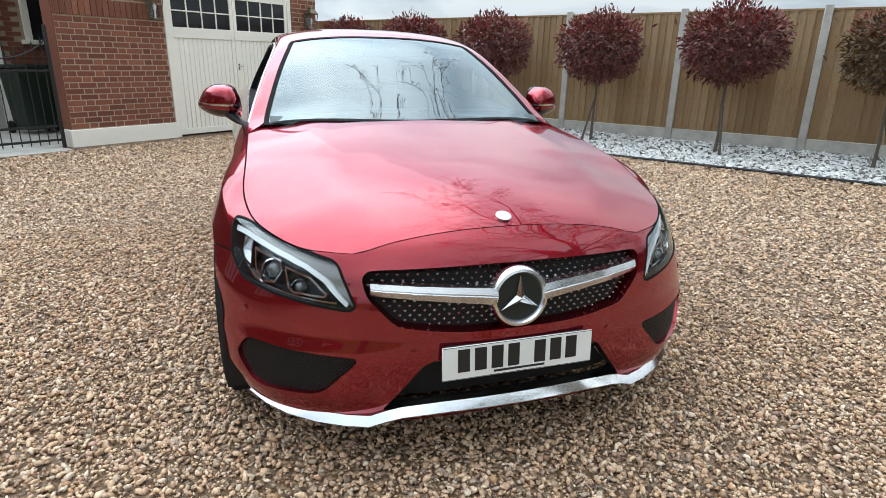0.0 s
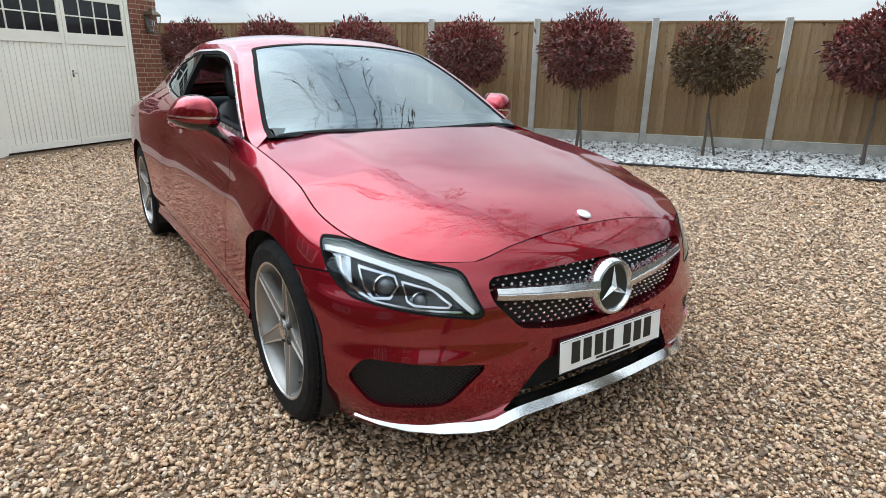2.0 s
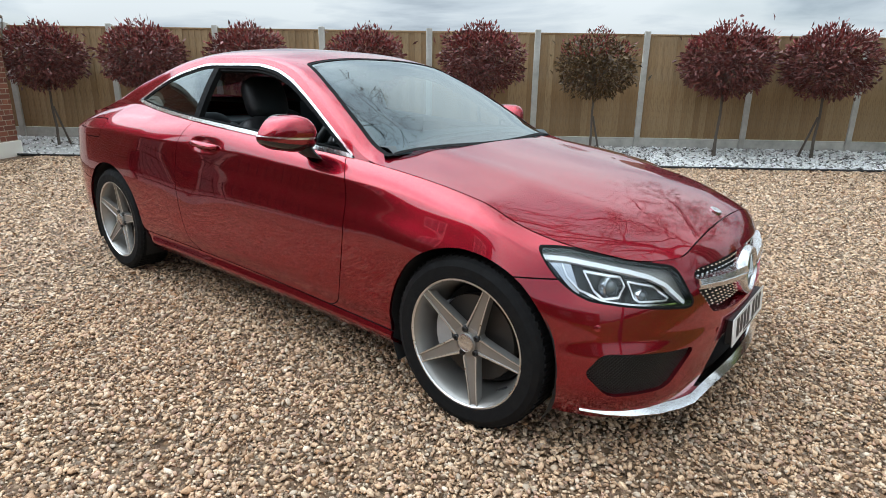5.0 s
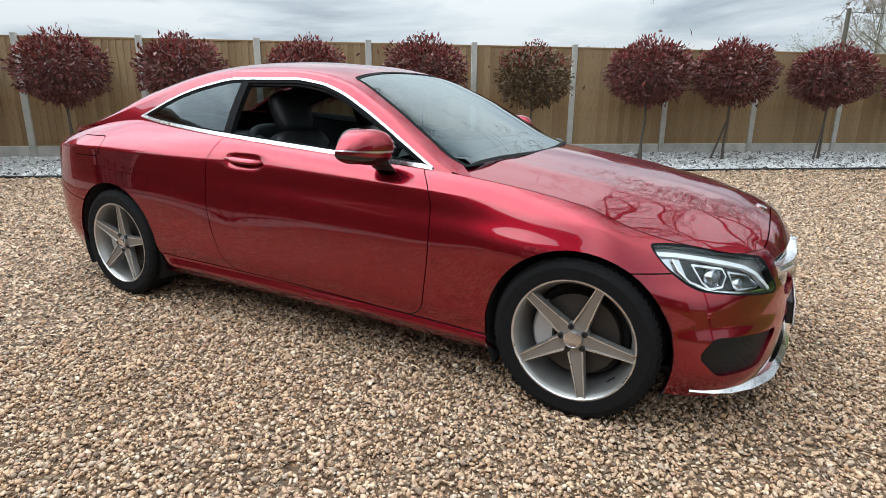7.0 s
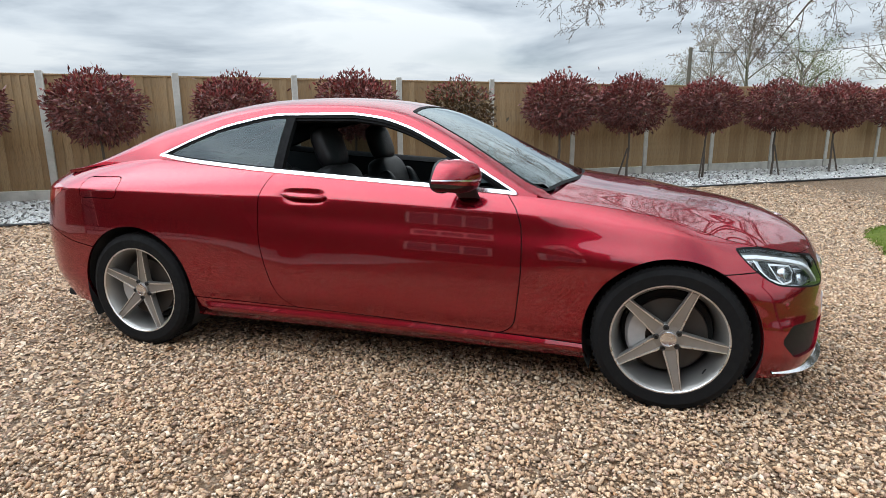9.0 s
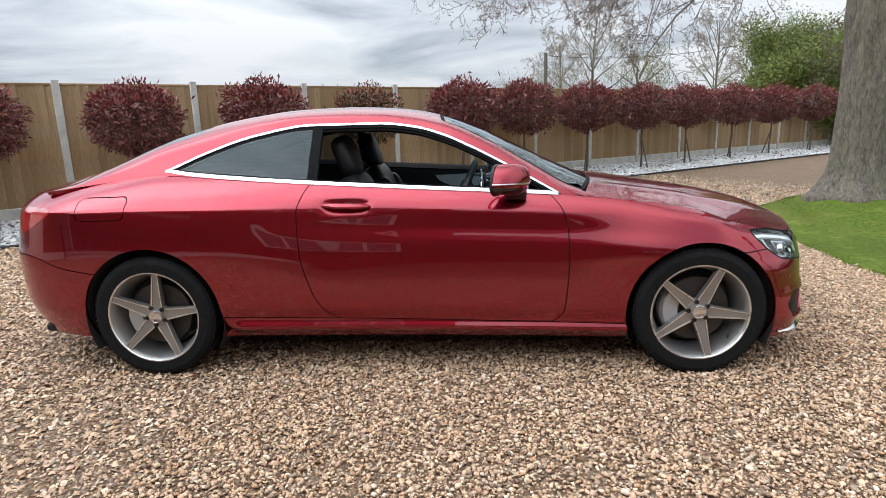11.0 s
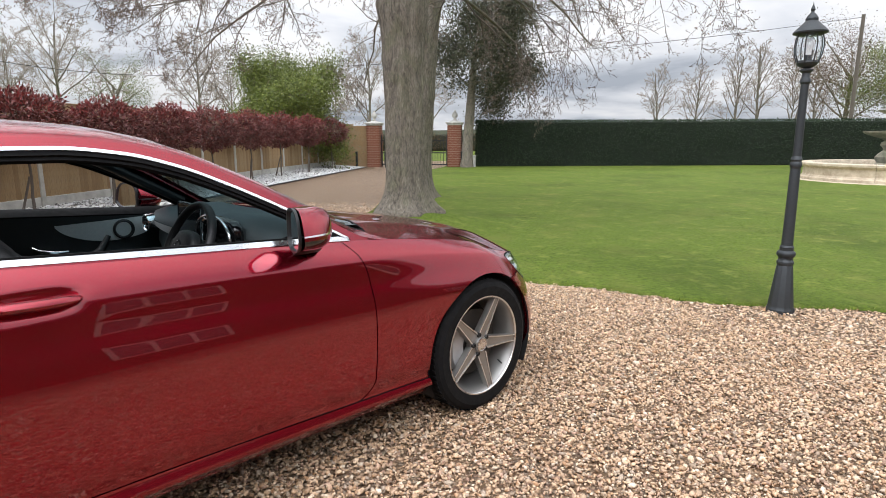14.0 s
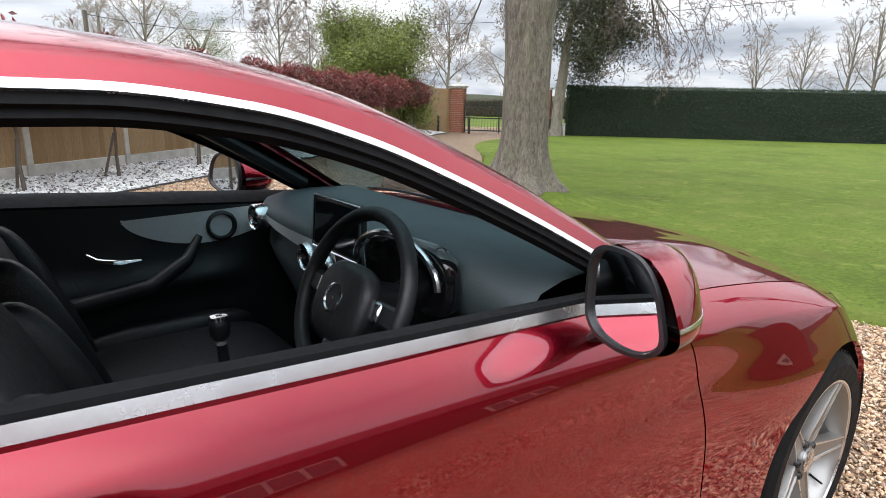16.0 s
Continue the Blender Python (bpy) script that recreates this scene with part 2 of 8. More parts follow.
def bark_material():
    m = Mat("bark", (0.2, 0.17, 0.135), 0.95)
    v = m.vec((1, 1, 0.32))
    f = m.noise(34, 8, 0.7, v, 0.8)
    big = m.noise(3.2, 5, 0.6)
    c = m.ramp(f, (0.30, (0.060, 0.049, 0.040)), (0.52, (0.180, 0.155, 0.124)), (0.75, (0.30, 0.265, 0.215)))
    c = m.mix(c, (0.135, 0.14, 0.075), m.range(big, 0.48, 0.7, 0, 0.55))
    scale = m.noise(11, 6, 0.7, m.vec((1, 1, 0.22)), 1.2)
    c = m.mix(c, (0.40, 0.36, 0.28), m.range(scale, 0.56, 0.70, 0, 0.6))
    c = m.mix(c, (0.05, 0.042, 0.034), m.range(scale, 0.46, 0.34, 0, 0.65))
    m.colour(c).bump(m.mix(f, scale, 0.5), 1.0, 0.05)
    return m.m


def leaf_material(name, a, b, c3, rough=0.45):
    m = Mat(name, a, rough)
    m.colour(m.ramp(m.island(), (0.0, a), (0.55, b), (1.0, c3)))
    m.b.inputs["Transmission Weight"].default_value = 0.0
    m.b.inputs["Specular IOR Level"].default_value = 0.35
    return m.m


def concrete_material(name="concrete", a=(0.41, 0.40, 0.365), b=(0.58, 0.565, 0.52)):
    m = Mat(name, b, 0.9)
    f = m.noise(5, 6, 0.65)
    g = m.noise(140, 3, 0.7)
    c = m.mix(a, b, m.range(f, 0.35, 0.65, 0, 1))
    c = m.mix(c, tuple(x * 0.6 for x in a), m.range(g, 0.6, 0.8, 0, 0.5))
    m.colour(c).bump(g, 0.25, 0.004)
    return m.m


PAINT = paint_material()
TINTED = glass_material("tinted_glass", (0.20, 0.23, 0.24), 0.042)
SCREEN = glass_material("windscreen_glass", (0.26, 0.36, 0.38), 0.088)
LENS = glass_material("headlight_glass", (0.95, 0.97, 0.98), 0.045)
CHROME = plain("chrome", (0.78, 0.79, 0.80), 0.13, 1.0, 0.04, 20)
SATIN = plain("satin_silver", (0.70, 0.71, 0.73), 0.24, 1.0, 0.05, 40)
ALLOY = plain("alloy", (0.74, 0.74, 0.74), 0.30, 1.0, 0.10, 25)
ALLOY_DARK = plain("grey_alloy", (0.31, 0.30, 0.285), 0.42, 0.75, 0.12, 25)
BLACK = plain("black_plastic", (0.014, 0.014, 0.015), 0.42, 0, 0.3, 60, 0.05)
GLOSS_BLACK = plain("gloss_black", (0.008, 0.008, 0.009), 0.08, 0, 0.2, 20, 0, 0.5)
RUBBER = plain("tyre_rubber", (0.006, 0.006, 0.0065), 0.8, 0, 0.35, 35, 0.25)
RUBBER.node_tree.nodes["Principled BSDF"].inputs["Specular IOR Level"].default_value = 0.22
DARK = plain("underbody", (0.012, 0.012, 0.012), 0.9, 0, 0.3, 10)
SEAL = plain("seal_rubber", (0.005, 0.005, 0.0055), 0.85, 0, 0.3, 40)
SEAL.node_tree.nodes["Principled BSDF"].inputs["Specular IOR Level"].default_value = 0.2
TRIM = plain("interior_black", (0.015, 0.018, 0.019), 0.55, 0, 0.25, 90, 0.2)
DASH = plain("dash_soft_plastic", (0.055, 0.070, 0.074), 0.6, 0, 0.15, 200, 0.3)
LEATHER = plain("black_leather", (0.012, 0.012, 0.013), 0.48, 0, 0.3, 80, 0.35)
BRIGHT = plain("bright_aluminium", (0.86, 0.87, 0.88), 0.26, 0.95, 0.04, 20)
GREY_TRIM = plain("brushed_dark_metal", (0.62, 0.64, 0.64), 0.5, 0.1, 0.15, 120)
DISC = plain("brake_steel", (0.065, 0.058, 0.052), 0.55, 0.6, 0.2, 30)
WHITE_LAMP = plain("lamp_white", (0.86, 0.88, 0.90), 0.2, 0, 0.05, 30)
REFLECTOR = plain("lamp_reflector", (0.55, 0.57, 0.60), 0.18, 1.0, 0.1, 30)
RED_LAMP = plain("tail_lamp_red", (0.35, 0.008, 0.012), 0.1, 0, 0.2, 40, 0, 1.0)
PLATE_WHITE = plain("plate_white", (0.82, 0.82, 0.81), 0.35, 0, 0.03, 20)
INK = plain("plate_black", (0.012, 0.012, 0.013), 0.5, 0, 0.2, 30)
CALIPER = plain("grey_caliper", (0.42, 0.42, 0.42), 0.45, 0.3, 0.15, 40)
MIRROR = plain("mirror_glass", (0.75, 0.78, 0.8), 0.02, 1.0, 0.02, 5)
BRICK = brick_material()
MORTAR = plain("mortar", (0.38, 0.30, 0.225), 0.95, 0, 0.25, 60, 0.5)
GRAVEL = gravel_material()
PEBBLE = stone_material()
WHITE_STONE = white_stone_material()
GRASS = grass_material("lawn", (0.044, 0.068, 0.010), (0.138, 0.194, 0.027), False)
BLADE = grass_material("grass_blade", (0.080, 0.108, 0.016), (0.168, 0.222, 0.037), True)
FENCE = fence_material()
BARK = bark_material()
# twig bark paled for distant trees: the haze is put into its colour
HAZY_TWIG = plain("far_twig_bark", (0.30, 0.255, 0.22), 0.95, 0, 0.2, 5)
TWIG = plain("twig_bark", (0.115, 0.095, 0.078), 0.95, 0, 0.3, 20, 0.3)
CONCRETE = concrete_material()
SANDSTONE = concrete_material("fountain_stone", (0.42, 0.335, 0.24), (0.64, 0.54, 0.41))
WEATHERED = concrete_material("weathered_stone", (0.17, 0.165, 0.12), (0.36, 0.33, 0.25))
WHITE_PAINT = plain("cream_white_paint", (0.90, 0.875, 0.79), 0.45, 0, 0.05, 6, 0.05)
IRON = plain("black_iron", (0.018, 0.019, 0.020), 0.5, 0.2, 0.3, 60, 0.2)
LAMP_METAL = plain("dark_lamp_metal", (0.035, 0.04, 0.043), 0.5, 0.3, 0.25, 50, 0.2)
BRONZE = plain("aged_brass", (0.16, 0.13, 0.09), 0.5, 0.7, 0.3, 40, 0.2)
RED_LEAF = leaf_material("red_leaf", (0.078, 0.026, 0.023), (0.155, 0.046, 0.042), (0.25, 0.088, 0.074), 0.35)
RED_TOP = leaf_material("young_red_leaf", (0.17, 0.026, 0.028), (0.26, 0.05, 0.048), (0.33, 0.10, 0.085), 0.35)
OLIVE_LEAF = leaf_material("bronze_green_leaf", (0.05, 0.035, 0.015), (0.10, 0.05, 0.022), (0.13, 0.085, 0.03), 0.4)
GREEN_LEAF = leaf_material("spring_green_leaf", (0.058, 0.076, 0.013), (0.120, 0.148, 0.025), (0.200, 0.232, 0.052))
DARK_LEAF = leaf_material("dark_evergreen_leaf", (0.030, 0.036, 0.018), (0.058, 0.062, 0.033), (0.10, 0.095, 0.055))
HEDGE_LEAF = leaf_material("hedge_leaf", (0.012, 0.026, 0.012), (0.024, 0.045, 0.020), (0.040, 0.060, 0.026), 0.8)
BUD = leaf_material("bud", (0.12, 0.08, 0.06), (0.20, 0.14, 0.11), (0.30, 0.22, 0.17))


# ---- mesh helpers ----
def mesh(name, verts, faces, mats, smooth=False, index=None):
    me = bpy.data.meshes.new(name)
    me.from_pydata([tuple(map(float, v)) for v in verts], [], [tuple(map(int, f)) for f in faces])
    for m in (mats if isinstance(mats, (list, tuple)) else [mats]):
        me.materials.append(m)
    if smooth:
        me.polygons.foreach_set("use_smooth", [True] * len(me.polygons))
    if index is not None:
        me.polygons.foreach_set("material_index", index)
    me.update()
    return me


def fast_mesh(name, verts, faces, mats, smooth=False):
    """Big meshes from numpy arrays whose faces all have one size."""
    verts, faces = np.asarray(verts, dtype=np.float32), np.asarray(faces, dtype=np.int32)
    me = bpy.data.meshes.new(name)
    k = faces.shape[1]
    me.vertices.add(len(verts)); me.vertices.foreach_set("co", verts.ravel())
    me.loops.add(faces.size); me.loops.foreach_set("vertex_index", faces.ravel())
    me.polygons.add(len(faces)); me.polygons.foreach_set("loop_start", np.arange(0, faces.size, k, dtype=np.int32))
    for m in (mats if isinstance(mats, (list, tuple)) else [mats]):
        me.materials.append(m)
    if smooth:
        me.polygons.foreach_set("use_smooth", np.ones(len(faces), dtype=bool))
    me.update(calc_edges=True)
    return me


def bm_mesh(name, bm, mat, smooth=True, angle=40):
    bmesh.ops.recalc_face_normals(bm, faces=bm.faces[:])
    for f in bm.faces:
        f.smooth = smooth
    if smooth:
        lim = radians(angle)
        for e in bm.edges:
            e.smooth = len(e.link_faces) == 2 and e.calc_face_angle(0) < lim
    me = bpy.data.meshes.new(name)
    bm.to_mesh(me)
    bm.free()
    me.materials.append(mat)
    return me


def part(name, bm, mat, parent=None, label="", smooth=True, angle=40):
    """Links a bmesh (or a finished mesh) as one object under a thing or a part."""
    me = bm_mesh(name, bm, mat, smooth, angle) if isinstance(bm, bmesh.types.BMesh) else bm
    ob = new(name, me)
    ob.parent = parent
    if label:
        tagged(ob, label)
    return ob


def thing(name, label, category, m=None, group="", kind=""):
    ob = new(name)
    ob.empty_display_size = 0.1
    if m is not None:
        ob.matrix_world = m
    return tagged(ob, label, category, group, kind)


def box(bm, lo, hi, bevel=0.0, m=None, seg=1):
    r = bmesh.ops.create_cube(bm, size=1)
    vs = r["verts"]
    c = [(a + b) / 2 for a, b in zip(lo, hi)]
    s = [b - a for a, b in zip(lo, hi)]
    for v in vs:
        v.co = Vector((c[0] + v.co.x * s[0], c[1] + v.co.y * s[1], c[2] + v.co.z * s[2]))
    if bevel:
        es = list({e for v in vs for e in v.link_edges})
        r2 = bmesh.ops.bevel(bm, geom=es, offset=bevel, segments=seg, affect="EDGES", profile=0.5)
        vs = list({v for f in r2["faces"] for v in f.verts} | {v for v in vs if v.is_valid})
    if m is not None:
        bmesh.ops.transform(bm, matrix=m, verts=vs)
    return vs


def lathe(bm, profile, seg=24, m=None, close=True):
    """Turns (radius, height) pairs round z."""
    rings, made = [], []
    for r, z in profile:
        if r < 1e-6:
            ring = [bm.verts.new((0, 0, z))]
        else:
            ring = [bm.verts.new((r * math.cos(2 * math.pi * i / seg), r * math.sin(2 * math.pi * i / seg), z)) for i in range(seg)]
        rings.append(ring); made += ring
    for a, b in zip(rings, rings[1:]):
        for i in range(seg):
            j = (i + 1) % seg
            f = [a[i % len(a)], a[j % len(a)], b[j % len(b)], b[i % len(b)]]
            f = list(dict.fromkeys(f))
            if len(f) > 2:
                bm.faces.new(f)
    if close:
        for ring in (rings[0], rings[-1]):
            if len(ring) > 2:
                bm.faces.new(ring)
    if m is not None:
        bmesh.ops.transform(bm, matrix=m, verts=made)
    return made


def tube(bm, pts, radius, seg=8, flat=1.0, caps=True, up=None):
    """A round or oval bar along points; radius may be a list."""
    pts = [Vector(p) for p in pts]
    rad = radius if isinstance(radius, (list, tuple)) else [radius] * len(pts)
    rings = []
    side = None
    for i, p in enumerate(pts):
        t = (pts[min(i + 1, len(pts) - 1)] - pts[max(i - 1, 0)])
        t = t.normalized() if t.length > 1e-9 else Vector((0, 0, 1))
        if side is None:
            ref = Vector(up) if up else (Vector((0, 0, 1)) if abs(t.z) < 0.9 else Vector((1, 0, 0)))
            side = t.cross(ref).normalized()
        else:
            side = (side - t * side.dot(t)).normalized()
        nrm = side.cross(t)
        rings.append([bm.verts.new(p + side * (rad[i] * math.cos(a)) + nrm * (rad[i] * flat * math.sin(a))) for a in (2 * math.pi * k / seg for k in range(seg))])
    for a, b in zip(rings, rings[1:]):
        for k in range(seg):
            bm.faces.new((a[k], a[(k + 1) % seg], b[(k + 1) % seg], b[k]))
    if caps:
        bm.faces.new(rings[0][::-1]); bm.faces.new(rings[-1])
    return [v for r in rings for v in r]


def blob(bm, centre, size, e1=0.6, e2=0.6, seg=28, rings=16, m=None):
    """A superellipsoid: small exponents are boxy, 1 is a ball."""
    def pw(v, e):
        return math.copysign(abs(v) ** e, v)
    rows = []
    for i in range(rings + 1):
        ph = -math.pi / 2 + math.pi * i / rings
        n = 1 if i in (0, rings) else seg
        rows.append([bm.verts.new((centre[0] + size[0] * pw(math.cos(ph), e1) * pw(math.cos(2 * math.pi * k / seg), e2), centre[1] + size[1] * pw(math.cos(ph), e1) * pw(math.sin(2 * math.pi * k / seg), e2), centre[2] + size[2] * pw(math.sin(ph), e1))) for k in range(n)])
    for a, b in zip(rows, rows[1:]):
        for k in range(seg):
            j = (k + 1) % seg
            f = list(dict.fromkeys([a[k % len(a)], a[j % len(a)], b[j % len(b)], b[k % len(b)]]))
            if len(f) > 2:
                bm.faces.new(f)
    vs = [v for r in rows for v in r]
    if m is not None:
        bmesh.ops.transform(bm, matrix=m, verts=vs)
    return vs


def curve(xs, ys):
    """A smooth curve through knots (monotone cubic), as a numpy function."""
    o = np.argsort(xs)
    x, y = np.asarray(xs, float)[o], np.asarray(ys, float)[o]
    h = np.diff(x); d = np.diff(y) / h
    m = np.zeros(len(x)); m[0], m[-1] = d[0], d[-1]
    for i in range(1, len(x) - 1):
        m[i] = 0 if d[i - 1] * d[i] <= 0 else (h[i - 1] + h[i]) * 2 / ((2 * h[i] + h[i - 1]) / d[i - 1] * 1 + (h[i] + 2 * h[i - 1]) / d[i]) * 1.5

    def f(q):
        q = np.clip(np.asarray(q, float), x[0], x[-1])
        i = np.clip(np.searchsorted(x, q) - 1, 0, len(h) - 1)
        t = (q - x[i]) / h[i]
        return (y[i] * (1 + 2 * t) * (1 - t) ** 2 + h[i] * m[i] * t * (1 - t) ** 2 + y[i + 1] * t * t * (3 - 2 * t) + h[i] * m[i + 1] * t * t * (t - 1))
    return f


def knots(text):
    """A curve from 'x:y x:y ...'."""
    p = [tuple(map(float, w.split(":"))) for w in text.split()]
    return curve([a for a, _ in p], [b for _, b in p])


class Site:
    """The plot's own axes: u runs along the fence to the gate, v from the drive to the fence."""
    ANGLE = 37.3
    c, s = math.cos(radians(37.3)), math.sin(radians(37.3))


def uv(u, v, z=0.0):
    return Vector((u * Site.c - v * Site.s, u * Site.s + v * Site.c, z))


SITE = pose(0, 0, 0, 0, 0, Site.ANGLE)


def spread(a, b, n, power=1.0):
    return [a + (b - a) * (i / n) ** power for i in range(n + 1)]

# ---- ground ----
def rocks(name, spots, sizes, mat, seed=1, flat=0.62, coarse=False):
    """Many small rounded stones as one mesh. spots: (n, 3) places; sizes: radii."""
    rng = np.random.default_rng(seed)
    ph = (1 + 5 ** 0.5) / 2
    ico = np.array([(-1, ph, 0), (1, ph, 0), (-1, -ph, 0), (1, -ph, 0), (0, -1, ph), (0, 1, ph), (0, -1, -ph), (0, 1, -ph), (ph, 0, -1), (ph, 0, 1), (-ph, 0, -1), (-ph, 0, 1)]) / 1.902
    tri = np.array([0, 11, 5, 0, 5, 1, 0, 1, 7, 0, 7, 10, 0, 10, 11, 1, 5, 9, 5, 11, 4, 11, 10, 2, 10, 7, 6, 7, 1, 8, 3, 9, 4, 3, 4, 2, 3, 2, 6, 3, 6, 8, 3, 8, 9, 4, 9, 5, 2, 4, 11, 6, 2, 10, 8, 6, 7, 9, 8, 1]).reshape(-1, 3)
    if coarse == "cap":
        ico = np.array([(1, 0, -0.1), (-1, 0.1, -0.2), (0, 1, -0.2), (0.1, -1, -0.1), (0, 0.1, 1)]) * 1.15
        tri = np.array([0, 2, 4, 2, 1, 4, 1, 3, 4, 3, 0, 4]).reshape(-1, 3)
    elif coarse:
        ico = np.array([(1, 0, 0.1), (-1, 0.1, 0), (0, 1, -0.1), (0.1, -1, 0), (0, 0, 1), (0, 0, -1)]) * 1.12
        tri = np.array([0, 2, 4, 2, 1, 4, 1, 3, 4, 3, 0, 4, 2, 0, 5, 1, 2, 5, 3, 1, 5, 0, 3, 5]).reshape(-1, 3)
    k = len(ico)
    n = len(spots)
    sc = np.stack([sizes * rng.uniform(0.9, 1.65, n), sizes * rng.uniform(0.7, 1.05, n), sizes * flat * rng.uniform(0.75, 1.2, n)], 1)
    v = ico[None] * rng.uniform(0.70, 1.26, (n, k, 1)) * sc[:, None]
    a, t, b = rng.uniform(0, 6.283, n), rng.normal(0, 0.45, n), rng.normal(0, 0.45, n)
    ca, sa, ct, st, cb, sb = np.cos(a), np.sin(a), np.cos(t), np.sin(t), np.cos(b), np.sin(b)
    y, z = v[..., 1] * ct[:, None] - v[..., 2] * st[:, None], v[..., 1] * st[:, None] + v[..., 2] * ct[:, None]
    x, z = v[..., 0] * cb[:, None] + z * sb[:, None], -v[..., 0] * sb[:, None] + z * cb[:, None]
    x, y = x * ca[:, None] - y * sa[:, None], x * sa[:, None] + y * ca[:, None]
    P = np.stack([x, y, z], -1) + spots[:, None]
    F = (tri[None] + k * np.arange(n)[:, None, None]).reshape(-1, 3)
    return fast_mesh(name, P.reshape(-1, 3), F, mat, False)


bm = bmesh.new()
bmesh.ops.create_grid(bm, x_segments=8, y_segments=8, size=900)
for v in bm.verts:
    v.co.z = -0.09
tagged(part("ground", bm, GRASS), "open green field beyond the garden", "ground", "", "structure")
bm = bmesh.new()
bm.faces.new([bm.verts.new(uv(*p)) for p in ((-16, -16), (30, -16), (30, 7.8), (-16, 7.8))])
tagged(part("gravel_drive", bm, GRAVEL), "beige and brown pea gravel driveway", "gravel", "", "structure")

# lawn: its edge meets the gravel in a soft curve
LAWN = knots("-30:9 -14:5.2 -6:4.0 -3.0:3.75 -1.92:3.29 -1.36:2.86 -0.86:2.60 -0.1:2.42 0.47:2.19 1.04:2.08 2.0:2.12 3.25:2.25 4.2:2.50 4.9:3.2 5.4:4.1 6.4:5.2 8.8:7.5 13.4:11.6 15.3:15.6 17:18")


def mound(x, y):
    """The lawn swells round the old trunks."""
    return 0.28 * np.exp(-(np.hypot(x - 3.60, y - 3.75) / 1.0) ** 2) + 0.05 * np.exp(-(np.hypot(x - 6.3, y - 6.45) / 1.2) ** 2)


verts, faces = [], []
ys = spread(-30, 17, 376)
cols = [0, 0.03, 0.15, 0.4, 0.7, 1.0, 1.3, 1.7, 2.1, 2.6, 3.2, 4, 5, 7, 10, 20, 45]
for y in ys:
    e = float(LAWN(y)) + 0.07 * noise.noise((0, y * 1.7, 0)) + 0.05 * noise.noise((4, y * 7.0, 0))
    for k, c in enumerate(cols):
        verts.append((e + c, y, min(0.008 + 0.5 * c, 0.03 + 0.002 * c) + float(mound(e + c, y)) * min(1, c * 2)))
m = len(cols)
for i in range(len(ys) - 1):
    for k in range(m - 1):
        faces.append((i * m + k, i * m + k + 1, (i + 1) * m + k + 1, (i + 1) * m + k))
tagged(new("lawn", mesh("lawn", verts, faces, GRASS, True)), "mown green lawn with tufts and worn patches", "lawn", "", "structure")


def grass_blades():
    rng = np.random.default_rng(5)
    n = 130000
    y = rng.uniform(-5.0, 9.5, n)
    off = rng.exponential(2.2, n)
    x = np.array(LAWN(y)) + off - 0.03
    keep = x < 13
    x, y, off = x[keep], y[keep], off[keep]
    n = len(x)
    h = rng.uniform(0.006, 0.022, n)
    a = rng.uniform(0, 6.283, n)
    wd = rng.uniform(0.002, 0.0045, n) * (1 + off * 0.2)
    lean = rng.normal(0, 0.5, n) * h
    P = np.zeros((n, 3, 3))
    dx, dy = np.cos(a) * wd, np.sin(a) * wd
    z0 = 0.018 + mound(x, y) * np.clip(off * 2, 0, 1)
    P[:, 0] = np.stack([x - dx, y - dy, z0], 1)
    P[:, 1] = np.stack([x + dx, y + dy, z0], 1)
    P[:, 2] = np.stack([x - np.sin(a) * lean, y + np.cos(a) * lean, z0 + np.abs(h)], 1)
    return fast_mesh("grass", P.reshape(-1, 3), np.arange(3 * n).reshape(-1, 3), BLADE)


tagged(new("grass", grass_blades()), "short green grass blades along the lawn", "grass", "", "stuff")


def pebble_field():
    """Full stones round the car's near side, then larger and sparser ones out to the bed, the lawn and the gate."""
    rng = np.random.default_rng(3)

    def spots(x, y):
        d = np.minimum(np.hypot(x + 0.1, y + 1.7), np.hypot(x - 1.0, y - 0.2) + 0.6)
        v = -x * Site.s + y * Site.c
        u = x * Site.c + y * Site.s
        grow_k = 1 + 0.115 * np.clip(d - 2.4, 0, 7)
        share = np.where(d < 2.4, 1.0, 0.56 / grow_k ** 2) * np.clip((u - 8.5) / -3.5, 0, 1) * np.clip((y + 5.0) / 1.6, 0, 1)
        under = (np.abs(y) < 0.42) & (x > -3.6) & (x < 0.35)
        ok = (rng.uniform(0, 1, len(x)) < share) & ~under & (x < np.array(LAWN(y)) + 0.10) & (v < 6.05) & (u > -6.95) & (y > -5.0)
        x, y, k, d = x[ok], y[ok], grow_k[ok], d[ok]
        r = np.clip(rng.lognormal(math.log(0.0071), 0.32, len(x)), 0.0042, 0.0145) * k
        z = r * 0.15 + rng.uniform(-0.001, 0.013, len(x)) * np.minimum(k, 1.3)
        return np.stack([x, y, z], 1), r, d
    n = 1850000
    P, r, d = spots(rng.uniform(-10.0, 10.5, n), rng.uniform(-5.0, 12.0, n))
    near = d < 2.4
    big = near & (r > 0.0086)
    return (rocks("gravel", P[big], r[big], PEBBLE, 4, 0.62), rocks("fine_gravel", P[near & ~big], r[near & ~big], PEBBLE, 5, 0.66, coarse=True),
            rocks("outer_gravel", P[~near], r[~near], PEBBLE, 6, coarse="cap"))


coarse_stones, fine_stones, outer_stones = pebble_field()
tagged(new("outer_gravel", outer_stones), "mixed beige and brown shingle further out on the drive", "gravel", "", "stuff")
tagged(new("fine_gravel", fine_stones), "small chippings between the shingle of the drive", "gravel", "", "stuff")
tagged(new("gravel", coarse_stones), "loose rounded pea shingle in mixed browns", "gravel", "", "stuff")

